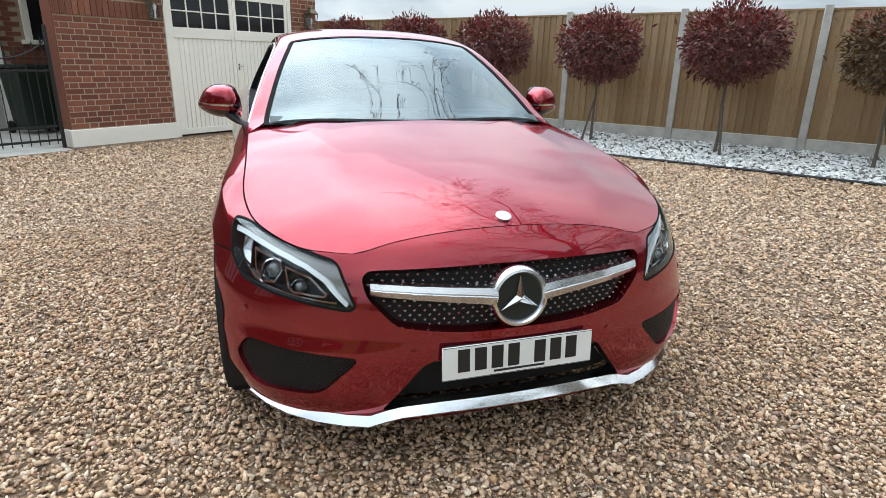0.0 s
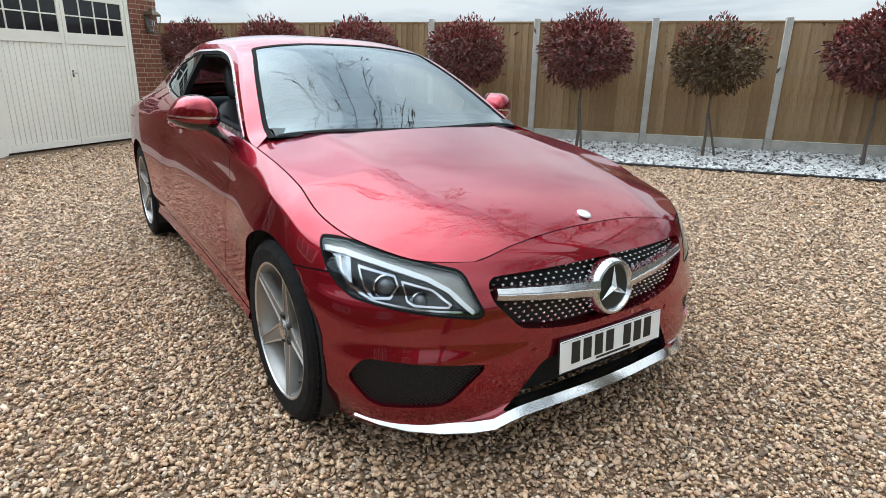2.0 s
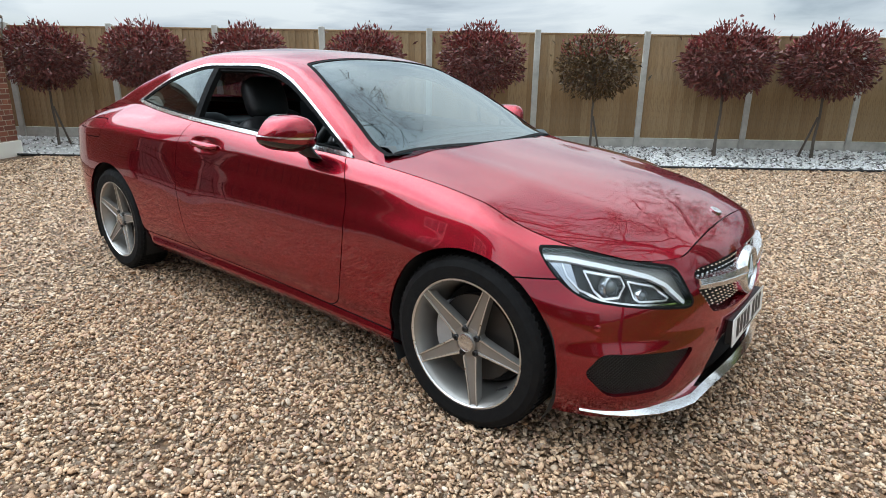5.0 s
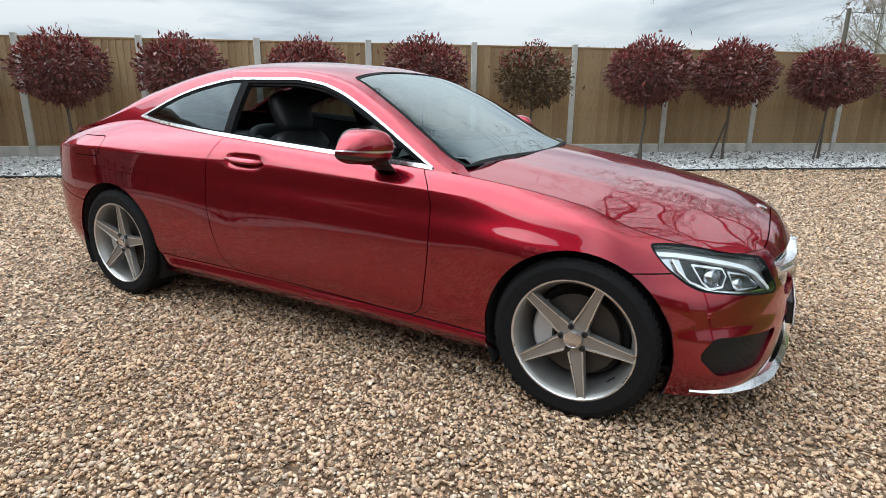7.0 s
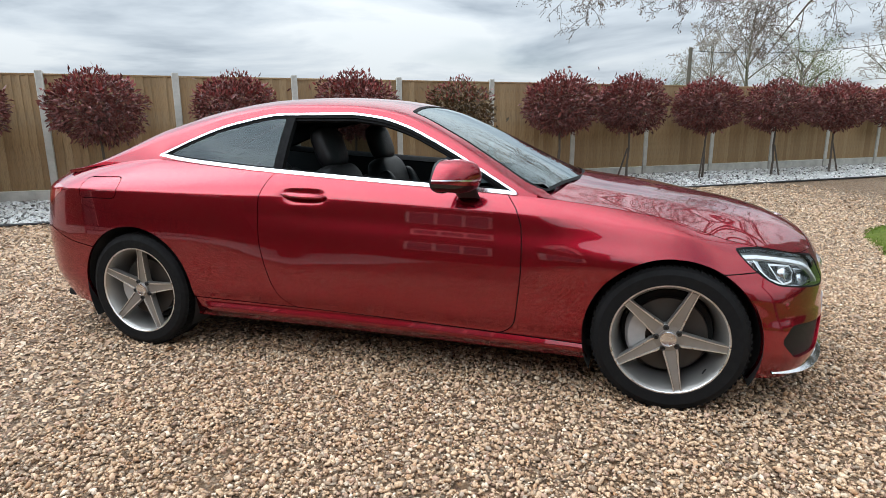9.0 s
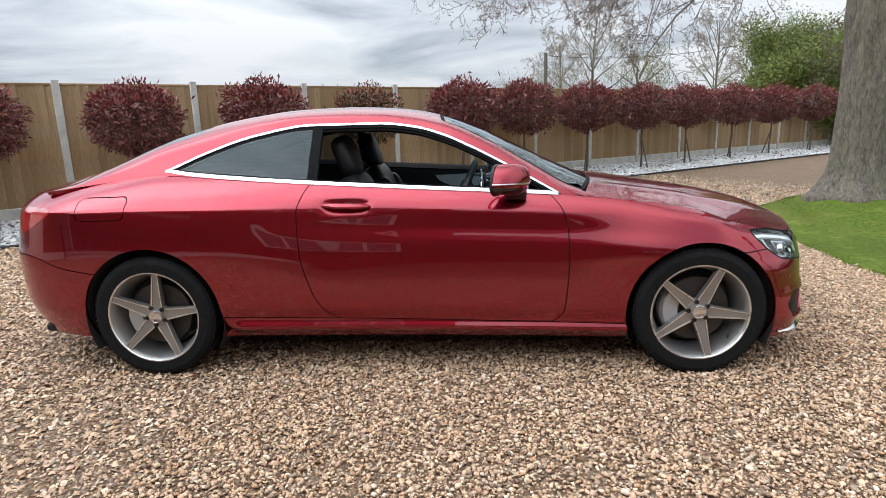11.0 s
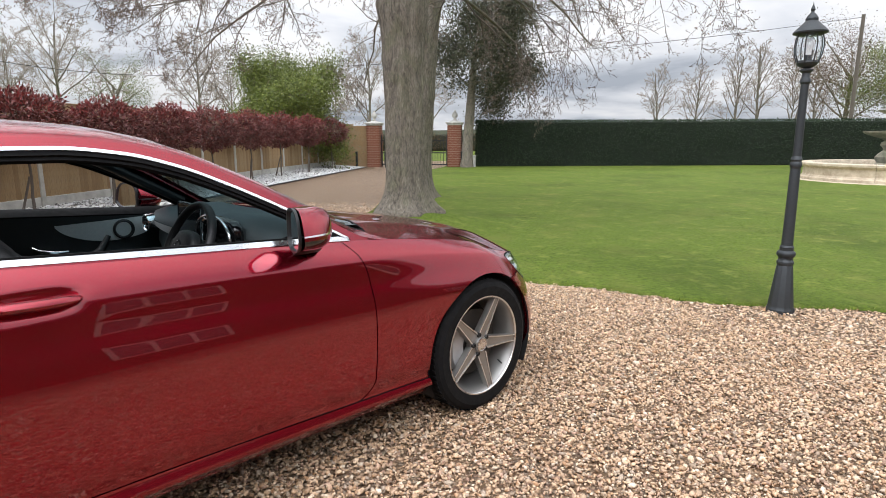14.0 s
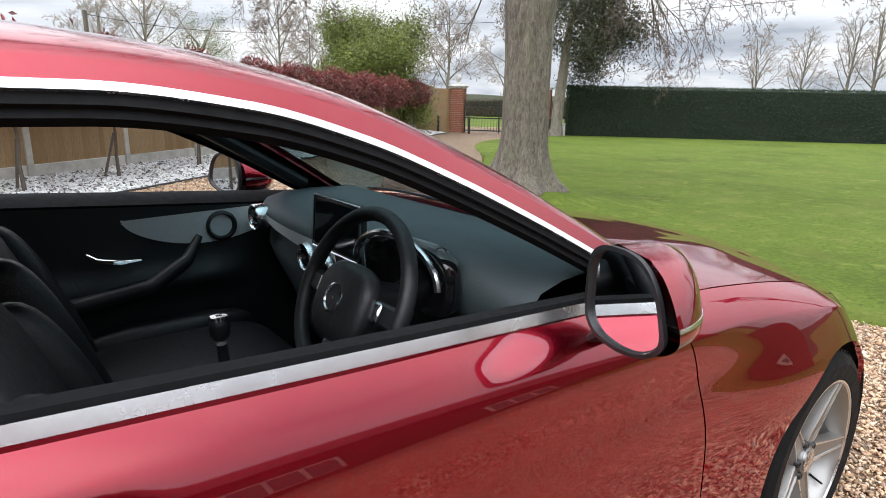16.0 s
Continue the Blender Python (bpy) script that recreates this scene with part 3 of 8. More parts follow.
# ---- fence ----
FENCE_V, PITCH = 7.70, 1.81
FIRST_U = 0.712 - 6 * PITCH
N_BAY = 20


def build_post():
    bm = bmesh.new()
    box(bm, (-0.05, -0.05, -0.1), (0.05, 0.05, 2.035), 0.008)
    vs = [v for v in bm.verts if v.co.z > 1.9]
    for v in vs:
        if v.co.y > 0.03:
            v.co.z -= 0.02
    return bm_mesh("fence_post", bm, CONCRETE)


post_mesh = build_post()
for i in range(N_BAY + 1):
    p = new("fence_post", post_mesh)
    p.matrix_world = Matrix.Translation(uv(FIRST_U + i * PITCH, FENCE_V)) @ pose(0, 0, 0, 0, 0, Site.ANGLE)
    tagged(p, "weathered grey concrete slotted fence post", "fence post", "fence posts")

bm = bmesh.new()
box(bm, (0.052, -0.024, 0.02), (PITCH - 0.052, 0.024, 0.295), 0.006)
gravel_board = bm_mesh("gravel_board", bm, CONCRETE)
boards = []
bw = (PITCH - 0.104) / 16
for k in range(3):
    bm = bmesh.new()
    hgt = 1.66 + 0.004 * k
    box(bm, (0, -0.020 - 0.002 * k, 0), (bw + 0.022, -0.008, hgt), 0)
    for v in bm.verts:
        if v.co.x < 0.01:
            v.co.y += 0.010
        elif v.co.y < -0.015:
            v.co.y -= 0.006
    boards.append(bm_mesh("board", bm, FENCE, False))
bm = bmesh.new()
box(bm, (0.052, -0.03, 1.96), (PITCH - 0.052, 0.035, 1.99), 0.004)
cap_mesh = bm_mesh("capping", bm, FENCE)
bm = bmesh.new()
box(bm, (0.052, 0.006, 1.88), (PITCH - 0.052, 0.04, 1.93))
rail_mesh = bm_mesh("rail", bm, FENCE)
for i in range(N_BAY):
    panel = thing("garden_fence", "brown feather-edge timber panel over a concrete gravel board", "fence", Matrix.Translation(uv(FIRST_U + i * PITCH, FENCE_V)) @ SITE, "fence panels")
    part("gravel_board", gravel_board, None, panel, "pale grey concrete gravel board")
    part("capping", cap_mesh, None, panel)
    part("rail", rail_mesh, None, panel)
    rr = random.Random(i)
    if i < 17:
        for k in range(16):
            b = part("board", boards[rr.randrange(3)], None, panel)
            b.location = (0.052 + k * bw, rr.uniform(-0.001, 0.001), 0.30)
    else:
        bm = bmesh.new()
        for k in range(16):
            box(bm, (0.052 + k * bw, -0.020, 0.30), (0.052 + (k + 1) * bw, -0.008 - 0.006 * (k % 2), 1.96))
        part("boards", bm, FENCE, panel, smooth=False)

# ---- white stone bed along the fence ----
BED_V = 6.08
bm = bmesh.new()
bm.faces.new([bm.verts.new(uv(u, v, 0.028 + 0.062 * (v - BED_V))) for u, v in ((-10, BED_V), (22.5, BED_V), (22.5, 7.68), (-10, 7.68))])
tagged(part("stone_bed", bm, plain("bed_base", (0.5, 0.5, 0.48), 0.9, 0, 0.4, 60, 0.6)), "bed of white and grey stone chippings", "stone bed", "", "structure")
bm = bmesh.new()
pts = [uv(u, BED_V - 0.02 + 0.02 * noise.noise((u * 0.6, 0, 0)), 0.028) for u in spread(-10, 22.5, 90)]
tube(bm, pts, 0.018, 6, 0.9)
tagged(part("edging", bm, BLACK), "black plastic lawn edging strip", "edging", "", "structure")


def bed_stones():
    rng = np.random.default_rng(9)
    n = 44000
    u = rng.uniform(-10, 21.4, n)
    u = np.where(rng.uniform(0, 1, n) < 0.75, rng.uniform(-6, 8, n), u)
    v = rng.uniform(BED_V + 0.02, 7.64, n)
    r = np.clip(rng.lognormal(math.log(0.0155), 0.35, n), 0.008, 0.036)
    x, y = u * Site.c - v * Site.s, u * Site.s + v * Site.c
    return rocks("bed_stones", np.stack([x, y, 0.028 + 0.062 * (v - BED_V) + r * 0.4], 1), r, WHITE_STONE, 10, coarse="cap")


tagged(new("bed_stones", bed_stones()), "white and dark angular stone chippings", "stones", "", "stuff")


# ---- leaves ----
def leaf_cloud(name, centres, sizes, normals, mat, seed, fold=0.25, droop=0.0):
    """Folded four-triangle leaves at given places, as one mesh."""
    rng = np.random.default_rng(seed)
    n = len(centres)
    d = normals / np.maximum(np.linalg.norm(normals, axis=1, keepdims=True), 1e-9)
    r = rng.normal(size=(n, 3))
    side = np.cross(d, r); side /= np.maximum(np.linalg.norm(side, axis=1, keepdims=True), 1e-9)
    up = np.cross(side, d)
    L, W = sizes[:, None], sizes[:, None] * rng.uniform(0.30, 0.45, (n, 1))
    c = centres
    base, tip = c, c + d * L + np.array([0, 0, -1.0]) * droop * L
    mid = c + d * L * 0.5
    lft = mid + side * W * 0.5 + up * W * fold
    rgt = mid - side * W * 0.5 + up * W * fold
    P = np.stack([base, lft, tip, rgt], 1).reshape(-1, 3)
    i = 4 * np.arange(n)[:, None]
    F = np.concatenate([i + np.array([[0, 1, 2]]), i + np.array([[0, 2, 3]])])
    return fast_mesh(name, P, F, mat)


def ball_points(rng, n, rx, rz, lo=0.72):
    d = rng.normal(size=(n, 3)); d /= np.linalg.norm(d, axis=1, keepdims=True)
    r = lo + (1 - lo) * rng.uniform(0, 1, (n, 1)) ** 0.6
    lump = 1 + 0.10 * np.sin(d[:, :1] * 5 + 1) * np.cos(d[:, 1:2] * 6) + 0.07 * np.sin(d[:, 2:3] * 9 + d[:, :1] * 7)
    return d * r * lump * np.array([rx, rx, rz]), d


def build_bush(seed, leafmat, topmat, n=4800):
    """A clipped standard bush: thin trunk, stake and a round crown of narrow leaves."""
    rng = np.random.default_rng(seed)
    root = thing("standard_bush", "", "bush")
    bm = bmesh.new()
    tube(bm, [(0, 0, -0.05), (0.012, 0.01, 0.3), (-0.01, 0.0, 0.6), (0.0, 0.01, 0.95), (0, 0, 1.3)], [0.024, 0.020, 0.018, 0.017, 0.012], 7)
    part("trunk", bm, TWIG, root)
    bm = bmesh.new()
    tube(bm, [(0.16, -0.05, -0.02), (0.01, 0.0, 0.62)], [0.017, 0.015], 6)
    part("stake", bm, TWIG, root, "slanting wooden support stake")
    bm = bmesh.new()
    for k in range(16):
        d = Vector(rng.normal(size=3)); d.normalize(); d.z = abs(d.z) * 0.8 - 0.1
        b = Vector((0, 0, 1.12 + 0.1 * rng.uniform()))
        tube(bm, [b, b + d * 0.2 + Vector((0, 0, 0.08)), b + d * 0.42 + Vector((0, 0, 0.2))], [0.010, 0.007, 0.003], 5)
    part("branchwork", bm, TWIG, root)
    p, d = ball_points(rng, n, 0.575, 0.50, 0.60)
    sprigs = p + np.array([0, 0, 1.40])
    out = d + rng.normal(0, 0.55, (n, 3)) + np.array([0, 0, 0.25])
    top = (d[:, 2] > 0.25) & (rng.uniform(0, 1, n) < 0.27)
    part("crown", leaf_cloud("crown", sprigs[~top], rng.uniform(0.05, 0.088, (~top).sum()), out[~top], leafmat, seed, droop=0.15), None, root)
    part("young_growth", leaf_cloud("young_growth", sprigs[top] * np.array([1.03, 1.03, 1.02]), rng.uniform(0.05, 0.085, top.sum()), out[top] + np.array([0, 0, 0.7]), topmat, seed + 1), None, root, "brighter red young leaves")
    for o in root.children:
        if o.name.split(".")[0] in ("crown", "young_growth", "inner_leaves", "branchwork"):
            tagged(o, kind="stuff")
    m = (rng.normal(size=(700, 3)) * np.array([0.20, 0.20, 0.17]))
    part("inner_leaves", leaf_cloud("inner_leaves", m + np.array([0, 0, 1.40]), np.full(700, 0.11), rng.normal(size=(700, 3)), leafmat, seed + 2), None, root)
    return root


BUSHES = [build_bush(11, RED_LEAF, RED_TOP), build_bush(23, RED_LEAF, RED_TOP, 5200), build_bush(37, OLIVE_LEAF, RED_TOP, 3400)]
# place along the fence, size, kind
BUSH_ROW = [(-9.0, 0.95, 1), (-7.2, 0.95, 0), (-5.58, 0.97, 1), (-3.9, 0.97, 0), (-2.06, 0.95, 1), (-0.25, 1.02, 0), (1.56, 0.94, 2), (3.57, 1.07, 1), (5.12, 1.08, 0),
            (7.02, 1.05, 1), (8.95, 1.06, 0), (10.75, 1.07, 1), (12.9, 1.08, 0), (15.0, 1.08, 1), (17.55, 1.10, 0), (20.15, 1.08, 1)]
used = set()
for i, (u, k, kind) in enumerate(BUSH_ROW):
    m = Matrix.Translation(uv(u, 6.92, 0.095)) @ pose(0, 0, 0, 0, 0, 67 * i + 20)
    src = BUSHES[kind]
    b = src if kind not in used else copy_thing(src, m)
    used.add(kind)
    b.matrix_basis = m @ Matrix.Diagonal((1.07 * k, 1.07 * k, 0.5 + 0.5 * k, 1))
    tagged(b, "ball-headed standard photinia with bronze-green leaves on a staked stem" if kind == 2 else "ball-headed standard photinia with dark red leaves on a staked stem", "bush", "bushes along the fence")

# ---- the garage front: its face lies on u = -7.12 ----
FACE = -7.12
GARAGE = SITE @ Matrix.Translation((-0.18, 0.03, 0)) @ Matrix.Diagonal((1, 1.04, 1.012, 1))
house = thing("garage", "red brick garage front with white double doors and a white plinth", "garage", GARAGE, "", "structure")


def solid(name, lo, hi, mat, parent, bevel=0.0, label=""):
    bm = bmesh.new()
    box(bm, lo, hi, bevel)
    return part(name, bm, mat, parent, label)


solid("wall_core", (FACE - 0.3, 1.60, 0.0), (FACE - 0.005, 3.02, 3.0), MORTAR, house)
solid("pier_core", (FACE - 0.3, 5.34, 0.0), (FACE - 0.005, 5.90, 3.0), MORTAR, house)
solid("lintel_core", (FACE - 0.3, 3.02, 2.35), (FACE - 0.02, 5.34, 3.0), MORTAR, house)
solid("side_wall", (FACE - 7.0, 5.60, 0.0), (FACE - 0.31, 5.88, 3.0), BRICK, house)
solid("flat_roof", (FACE - 7.0, 1.4, 3.0), (FACE + 0.05, 5.98, 3.12), CONCRETE, house)
solid("plinth", (FACE - 0.2, 1.565, -0.05), (FACE + 0.028, 3.035, 0.225), WHITE_PAINT, house, 0.006, "white painted plinth")
solid("plinth", (FACE - 0.2, 5.325, -0.05), (FACE + 0.028, 5.925, 0.225), WHITE_PAINT, house, 0.006, "white painted plinth")
bm = bmesh.new(); box(bm, (-0.05, -0.1055, -0.031), (0.0, 0.1055, 0.031), 0.004); brick_long = bm_mesh("brick", bm, BRICK, False)
bm = bmesh.new(); box(bm, (-0.05, -0.049, -0.031), (0.0, 0.049, 0.031), 0.004); brick_short = bm_mesh("brick", bm, BRICK, False)
bm = bmesh.new(); box(bm, (-0.05, -0.031, -0.1055), (0.0, 0.031, 0.1055), 0.004); brick_up = bm_mesh("brick", bm, BRICK, False)
rb = random.Random(4)


def lay(v0, v1, z0, z1, parent):
    """Courses of stretchers and headers in turn, each header over the middle of a stretcher."""
    z, row = z0, 0
    while z + 0.07 < z1:
        v, k = (v0 - 0.169 if row % 2 else v0), 0
        while v < v1 - 0.03:
            full = 0.216 if k % 2 == 0 else 0.102
            a, b = max(v, v0), min(v + full, v1)
            if b - a > 0.03:
                o = part("brick", brick_long if k % 2 == 0 else brick_short, None, parent)
                o.location = (FACE + rb.uniform(-0.002, 0.002), (a + b) / 2, z + 0.0325)
                o.scale.y = (b - a) / full
            v += full + 0.010
            k += 1
        z += 0.075
        row += 1


lay(1.60, 3.02, 0.235, 1.66, house)
for k in range(19):
    o = part("brick", brick_up, None, house)
    o.location = (FACE + 0.014, 1.634 + k * 0.075, 1.66 + 0.115)
lay(1.60, 3.02, 1.90, 2.20, house)
lay(5.34, 5.90, 0.235, 2.25, house)
bm = bmesh.new()
for z in range(9):
    for k in range(34):
        v = 1.55 + k * 0.13
        if (v < 2.95 or v > 5.3 or z > 2) and v < 5.85:
            box(bm, (FACE - 0.05, v, 2.27 + z * 0.075), (FACE, v + 0.118, 2.335 + z * 0.075))
tagged(part("upper_bricks", bm, BRICK, house, smooth=False), kind="stuff")

solid("wall_end", (FACE - 0.29, 1.586, 0.235), (FACE - 0.012, 1.599, 3.0), BRICK, house)

# double doors
DX = FACE - 0.045
frame_ob = thing("garage_door", "white painted timber double garage doors with small-paned windows", "garage door", GARAGE)
solid("door_frame", (DX - 0.02, 3.03, 0.0), (DX + 0.045, 3.10, 2.36), WHITE_PAINT, frame_ob, 0.005)
solid("door_frame", (DX - 0.02, 5.26, 0.0), (DX + 0.045, 5.33, 2.36), WHITE_PAINT, frame_ob, 0.005)
solid("door_head", (DX - 0.02, 3.10, 2.26), (DX + 0.045, 5.26, 2.36), WHITE_PAINT, frame_ob, 0.005)
PANE = plain("dark_pane", (0.02, 0.022, 0.025), 0.08, 0, 0.3, 8)
for a, b in ((3.105, 4.176), (4.184, 5.255)):
    leaf = new("door_leaf")
    leaf.parent = frame_ob
    x0, x1 = DX, DX + 0.03
    solid("stile", (x0, a, 0.03), (x1, a + 0.055, 2.25), WHITE_PAINT, leaf, 0.003)
    solid("stile", (x0, b - 0.055, 0.03), (x1, b, 2.25), WHITE_PAINT, leaf, 0.003)
    solid("bottom_rail", (x0, a + 0.055, 0.03), (x1, b - 0.055, 0.12), WHITE_PAINT, leaf, 0.003)
    solid("middle_rail", (x0, a + 0.055, 1.45), (x1, b - 0.055, 1.60), WHITE_PAINT, leaf, 0.003)
    solid("top_rail", (x0, a + 0.055, 2.06), (x1, b - 0.055, 2.25), WHITE_PAINT, leaf, 0.003)
    n = 13
    w = (b - a - 0.11) / n
    for k in range(n):
        solid("plank", (x0 - 0.002, a + 0.055 + k * w + 0.003, 0.12), (x0 + 0.016, a + 0.055 + (k + 1) * w - 0.003, 1.45), WHITE_PAINT, leaf, 0.004)
    solid("backing", (x0 - 0.02, a + 0.04, 0.1), (x0 - 0.004, b - 0.04, 1.47), WHITE_PAINT, leaf)
    solid("pane", (x0 + 0.004, a + 0.05, 1.59), (x0 + 0.010, b - 0.05, 2.07), PANE, leaf, 0, "dark window glass")
    ww = (b - a - 0.11)
    for k in range(1, 4):
        y = a + 0.055 + ww * k / 4
        solid("glazing_bar", (x0 + 0.008, y - 0.009, 1.60), (x0 + 0.026, y + 0.009, 2.06), WHITE_PAINT, leaf, 0.003)
    for k in (1,):
        solid("glazing_bar", (x0 + 0.008, a + 0.055, 1.822), (x0 + 0.025, b - 0.055, 1.840), WHITE_PAINT, leaf, 0.003)
bm = bmesh.new()
box(bm, (DX + 0.03, 4.205, 0.99), (DX + 0.036, 4.235, 1.09), 0.002)
tube(bm, [(DX + 0.036, 4.22, 1.05), (DX + 0.07, 4.22, 1.05), (DX + 0.07, 4.27, 1.05)], 0.008, 8)
part("door_handle", bm, SATIN, frame_ob, "small grey lever handle")


def lantern(v, z):
    t = thing("wall_lantern", "aged brass four-sided wall lantern with clear glass", "wall lamp", SITE @ pose(FACE - 0.18, v, z), "garage lanterns")
    bm = bmesh.new()
    box(bm, (0, -0.05, -0.14), (0.015, 0.05, 0.14), 0.004)
    tube(bm, [(0.01, 0, -0.08), (0.06, 0, -0.13), (0.12, 0, -0.17)], 0.010, 8)
    part("bracket", bm, BRONZE, t)
    bm = bmesh.new()
    for sx in (-1, 1):
        for sy in (-1, 1):
            tube(bm, [(0.13 + sx * 0.055, sy * 0.055, -0.15), (0.13 + sx * 0.085, sy * 0.085, 0.10)], 0.007, 6)
    box(bm, (0.065, -0.065, -0.175), (0.195, 0.065, -0.15), 0.006)
    box(bm, (0.04, -0.09, 0.10), (0.22, 0.09, 0.118), 0.005)
    part("cage", bm, BRONZE, t)
    bm = bmesh.new()
    lathe(bm, [(0.135, 0.118), (0.125, 0.13), (0.06, 0.185), (0.045, 0.20), (0.045, 0.215), (0.015, 0.235), (0.0, 0.25)], 4, pose(0.13, 0, 0, 0, 0, 45), close=False)
    part("cap", bm, BRONZE, t, smooth=False)
    bm = bmesh.new()
    lathe(bm, [(0.076, -0.15), (0.117, 0.10)], 4, pose(0.13, 0, 0, 0, 0, 45), close=False)
    part("lantern_glass", bm, LENS, t, smooth=False)
    bm = bmesh.new()
    lathe(bm, [(0.012, -0.15), (0.012, -0.05), (0.02, -0.03), (0.026, 0.0), (0.018, 0.03), (0, 0.045)], 12, pose(0.13, 0, 0), close=False)
    part("bulb", bm, WHITE_LAMP, t)
    return t


lantern(2.98, 1.86)
lantern(5.93, 1.86)

# side yard left of the garage: wall, gate, bin
YU = -10.05
solid_wall = solid("wall_yard", (YU - 0.25, -4.0, 0.0), (YU, 5.9, 3.0), MORTAR, None)
solid_wall.matrix_world = SITE
tagged(solid_wall, "red brick house wall behind the side gate", "wall", "", "structure")
bm = bmesh.new()
for r in range(36):
    for k in range(44):
        v = -4.0 + (0.11 if r % 2 else 0.0) + k * 0.226
        if not (0.95 < v < 1.90 and r < 29) and not (2.14 < v < 3.20 and 16 < r < 31):
            box(bm, (YU, v, 0.10 + r * 0.075), (YU + 0.012, v + 0.214, 0.165 + r * 0.075))
tagged(part("yard_courses", bm, BRICK, solid_wall, smooth=False), kind="stuff")
yard_door = thing("back_door", "white framed back door in the house wall", "door", SITE)
solid("door_frame", (YU + 0.01, 1.86, 0.0), (YU + 0.07, 1.98, 2.25), WHITE_PAINT, yard_door, 0.005)
solid("door_frame", (YU + 0.01, 0.98, 0.0), (YU + 0.07, 1.06, 2.25), WHITE_PAINT, yard_door, 0.005)
solid("door_panel", (YU + 0.005, 1.06, 0.0), (YU + 0.04, 1.86, 2.2), plain("grey_door", (0.35, 0.34, 0.33), 0.5), yard_door)
yard_window = thing("window", "white framed window in the house wall", "window", SITE)
solid("window_frame", (YU + 0.01, 2.36, 1.40), (YU + 0.07, 2.46, 2.42), WHITE_PAINT, yard_window, 0.005)
solid("window_frame", (YU + 0.01, 3.20, 1.40), (YU + 0.07, 3.30, 2.42), WHITE_PAINT, yard_window, 0.005)
solid("window_sill", (YU + 0.01, 2.30, 1.33), (YU + 0.13, 3.36, 1.40), WHITE_PAINT, yard_window, 0.008)
solid("pane", (YU + 0.02, 2.46, 1.40), (YU + 0.03, 3.20, 2.42), PANE, yard_window)
gate = thing("side_gate", "black wrought-iron side gate with spear tips", "gate", SITE @ pose(FACE - 0.20, 1.60, 0))
for k in range(24):
    v = -0.10 - k * 0.105
    top = 1.10 + 0.22 * math.exp(-k * 0.35)
    bm = bmesh.new()
    tube(bm, [(0, v, 0.06), (0, v, top)], 0.007, 6)
    lathe(bm, [(0.007, top), (0.014, top + 0.03), (0.0, top + 0.10)], 6, pose(0, v, 0), close=False)
    part("gate_bar", bm, IRON, gate)
for z0 in (0.10, 0.28, 0.98):
    bm = bmesh.new()
    box(bm, (-0.009, -2.6, z0), (0.009, -0.04, z0 + 0.03), 0.002)
    part("gate_rail", bm, IRON, gate)
bm = bmesh.new()
tube(bm, [(0, -0.06 - 0.06 * k, 1.36 - 0.26 * (1 - math.exp(-k * 0.25))) for k in range(16)], 0.010, 6)
part("curved_top_rail", bm, IRON, gate)
bm = bmesh.new(); box(bm, (-0.02, -0.05, 0.0), (0.02, -0.01, 1.55), 0.004); part("gate_post", bm, IRON, gate)
wheelie = thing("wheelie_bin", "dark green plastic wheelie bin behind the gate", "bin", SITE @ pose(-9.20, 1.98, 0.0, 0, 0, 4), "bins behind the side gate")
GREEN_PLASTIC = plain("green_plastic", (0.009, 0.022, 0.014), 0.5, 0, 0.2, 20, 0.05)
bm = bmesh.new()
vs = box(bm, (-0.27, -0.27, 0.08), (0.27, 0.27, 0.98), 0.02)
for v in bm.verts:
    if v.co.z < 0.3:
        v.co.x *= 0.8; v.co.y *= 0.8
part("bin_body", bm, GREEN_PLASTIC, wheelie)
bm = bmesh.new(); box(bm, (-0.30, -0.30, 0.98), (0.29, 0.30, 1.03), 0.02, None, 2); part("bin_lid", bm, GREEN_PLASTIC, wheelie)
bm = bmesh.new(); tube(bm, [(-0.31, -0.22, 0.98), (-0.34, -0.2, 0.97), (-0.34, 0.2, 0.97), (-0.31, 0.22, 0.98)], 0.015, 8); part("bin_handle", bm, GREEN_PLASTIC, wheelie)
for y in (-0.25, 0.25):
    bm = bmesh.new(); lathe(bm, [(0.0, -0.02), (0.09, -0.02), (0.10, 0), (0.09, 0.02), (0, 0.02)], 20, pose(-0.22, y, 0.10, 90, 0, 0), close=False); part("bin_wheel", bm, RUBBER, wheelie)
copy_thing(wheelie, SITE @ pose(-9.26, 2.60, 0.0, 0, 0, -5))
bm = bmesh.new()
bm.faces.new([bm.verts.new(uv(*p, 0.006)) for p in ((-10.1, -4), (-7.02, -4), (-7.02, 1.56), (-7.45, 1.56), (-7.45, 4.0), (-10.1, 4.0))])
tagged(part("paving", bm, CONCRETE), "grey concrete paving of the side yard", "paving", "", "structure")

# ---- the main house stands across the drive and shows in the paint ----
HY = -8.6
mh = thing("house", "brick house with white windows across the drive", "house", None, "", "structure")
ROOF_TILE = plain("roof_tile", (0.12, 0.07, 0.055), 0.8, 0, 0.3, 9, 0.3)
for x0, x1, eaves in ((-15.0, -1.6, 5.2), (-1.6, 13.0, 2.9)):
    # a two-storey range with a low wing beside it
    solid("wall", (x0, HY - 0.4, 0), (x1, HY, eaves + 0.1), BRICK, mh)
    bm = bmesh.new()
    bm.faces.new([bm.verts.new(p) for p in ((x0 - 0.3, HY + 0.4, eaves), (x1, HY + 0.4, eaves), (x1, HY - 4.5, eaves + 2.5), (x0 - 0.3, HY - 4.5, eaves + 2.5))])
    bmesh.ops.solidify(bm, geom=bm.faces[:], thickness=0.12)
    part("roof", bm, ROOF_TILE, mh)
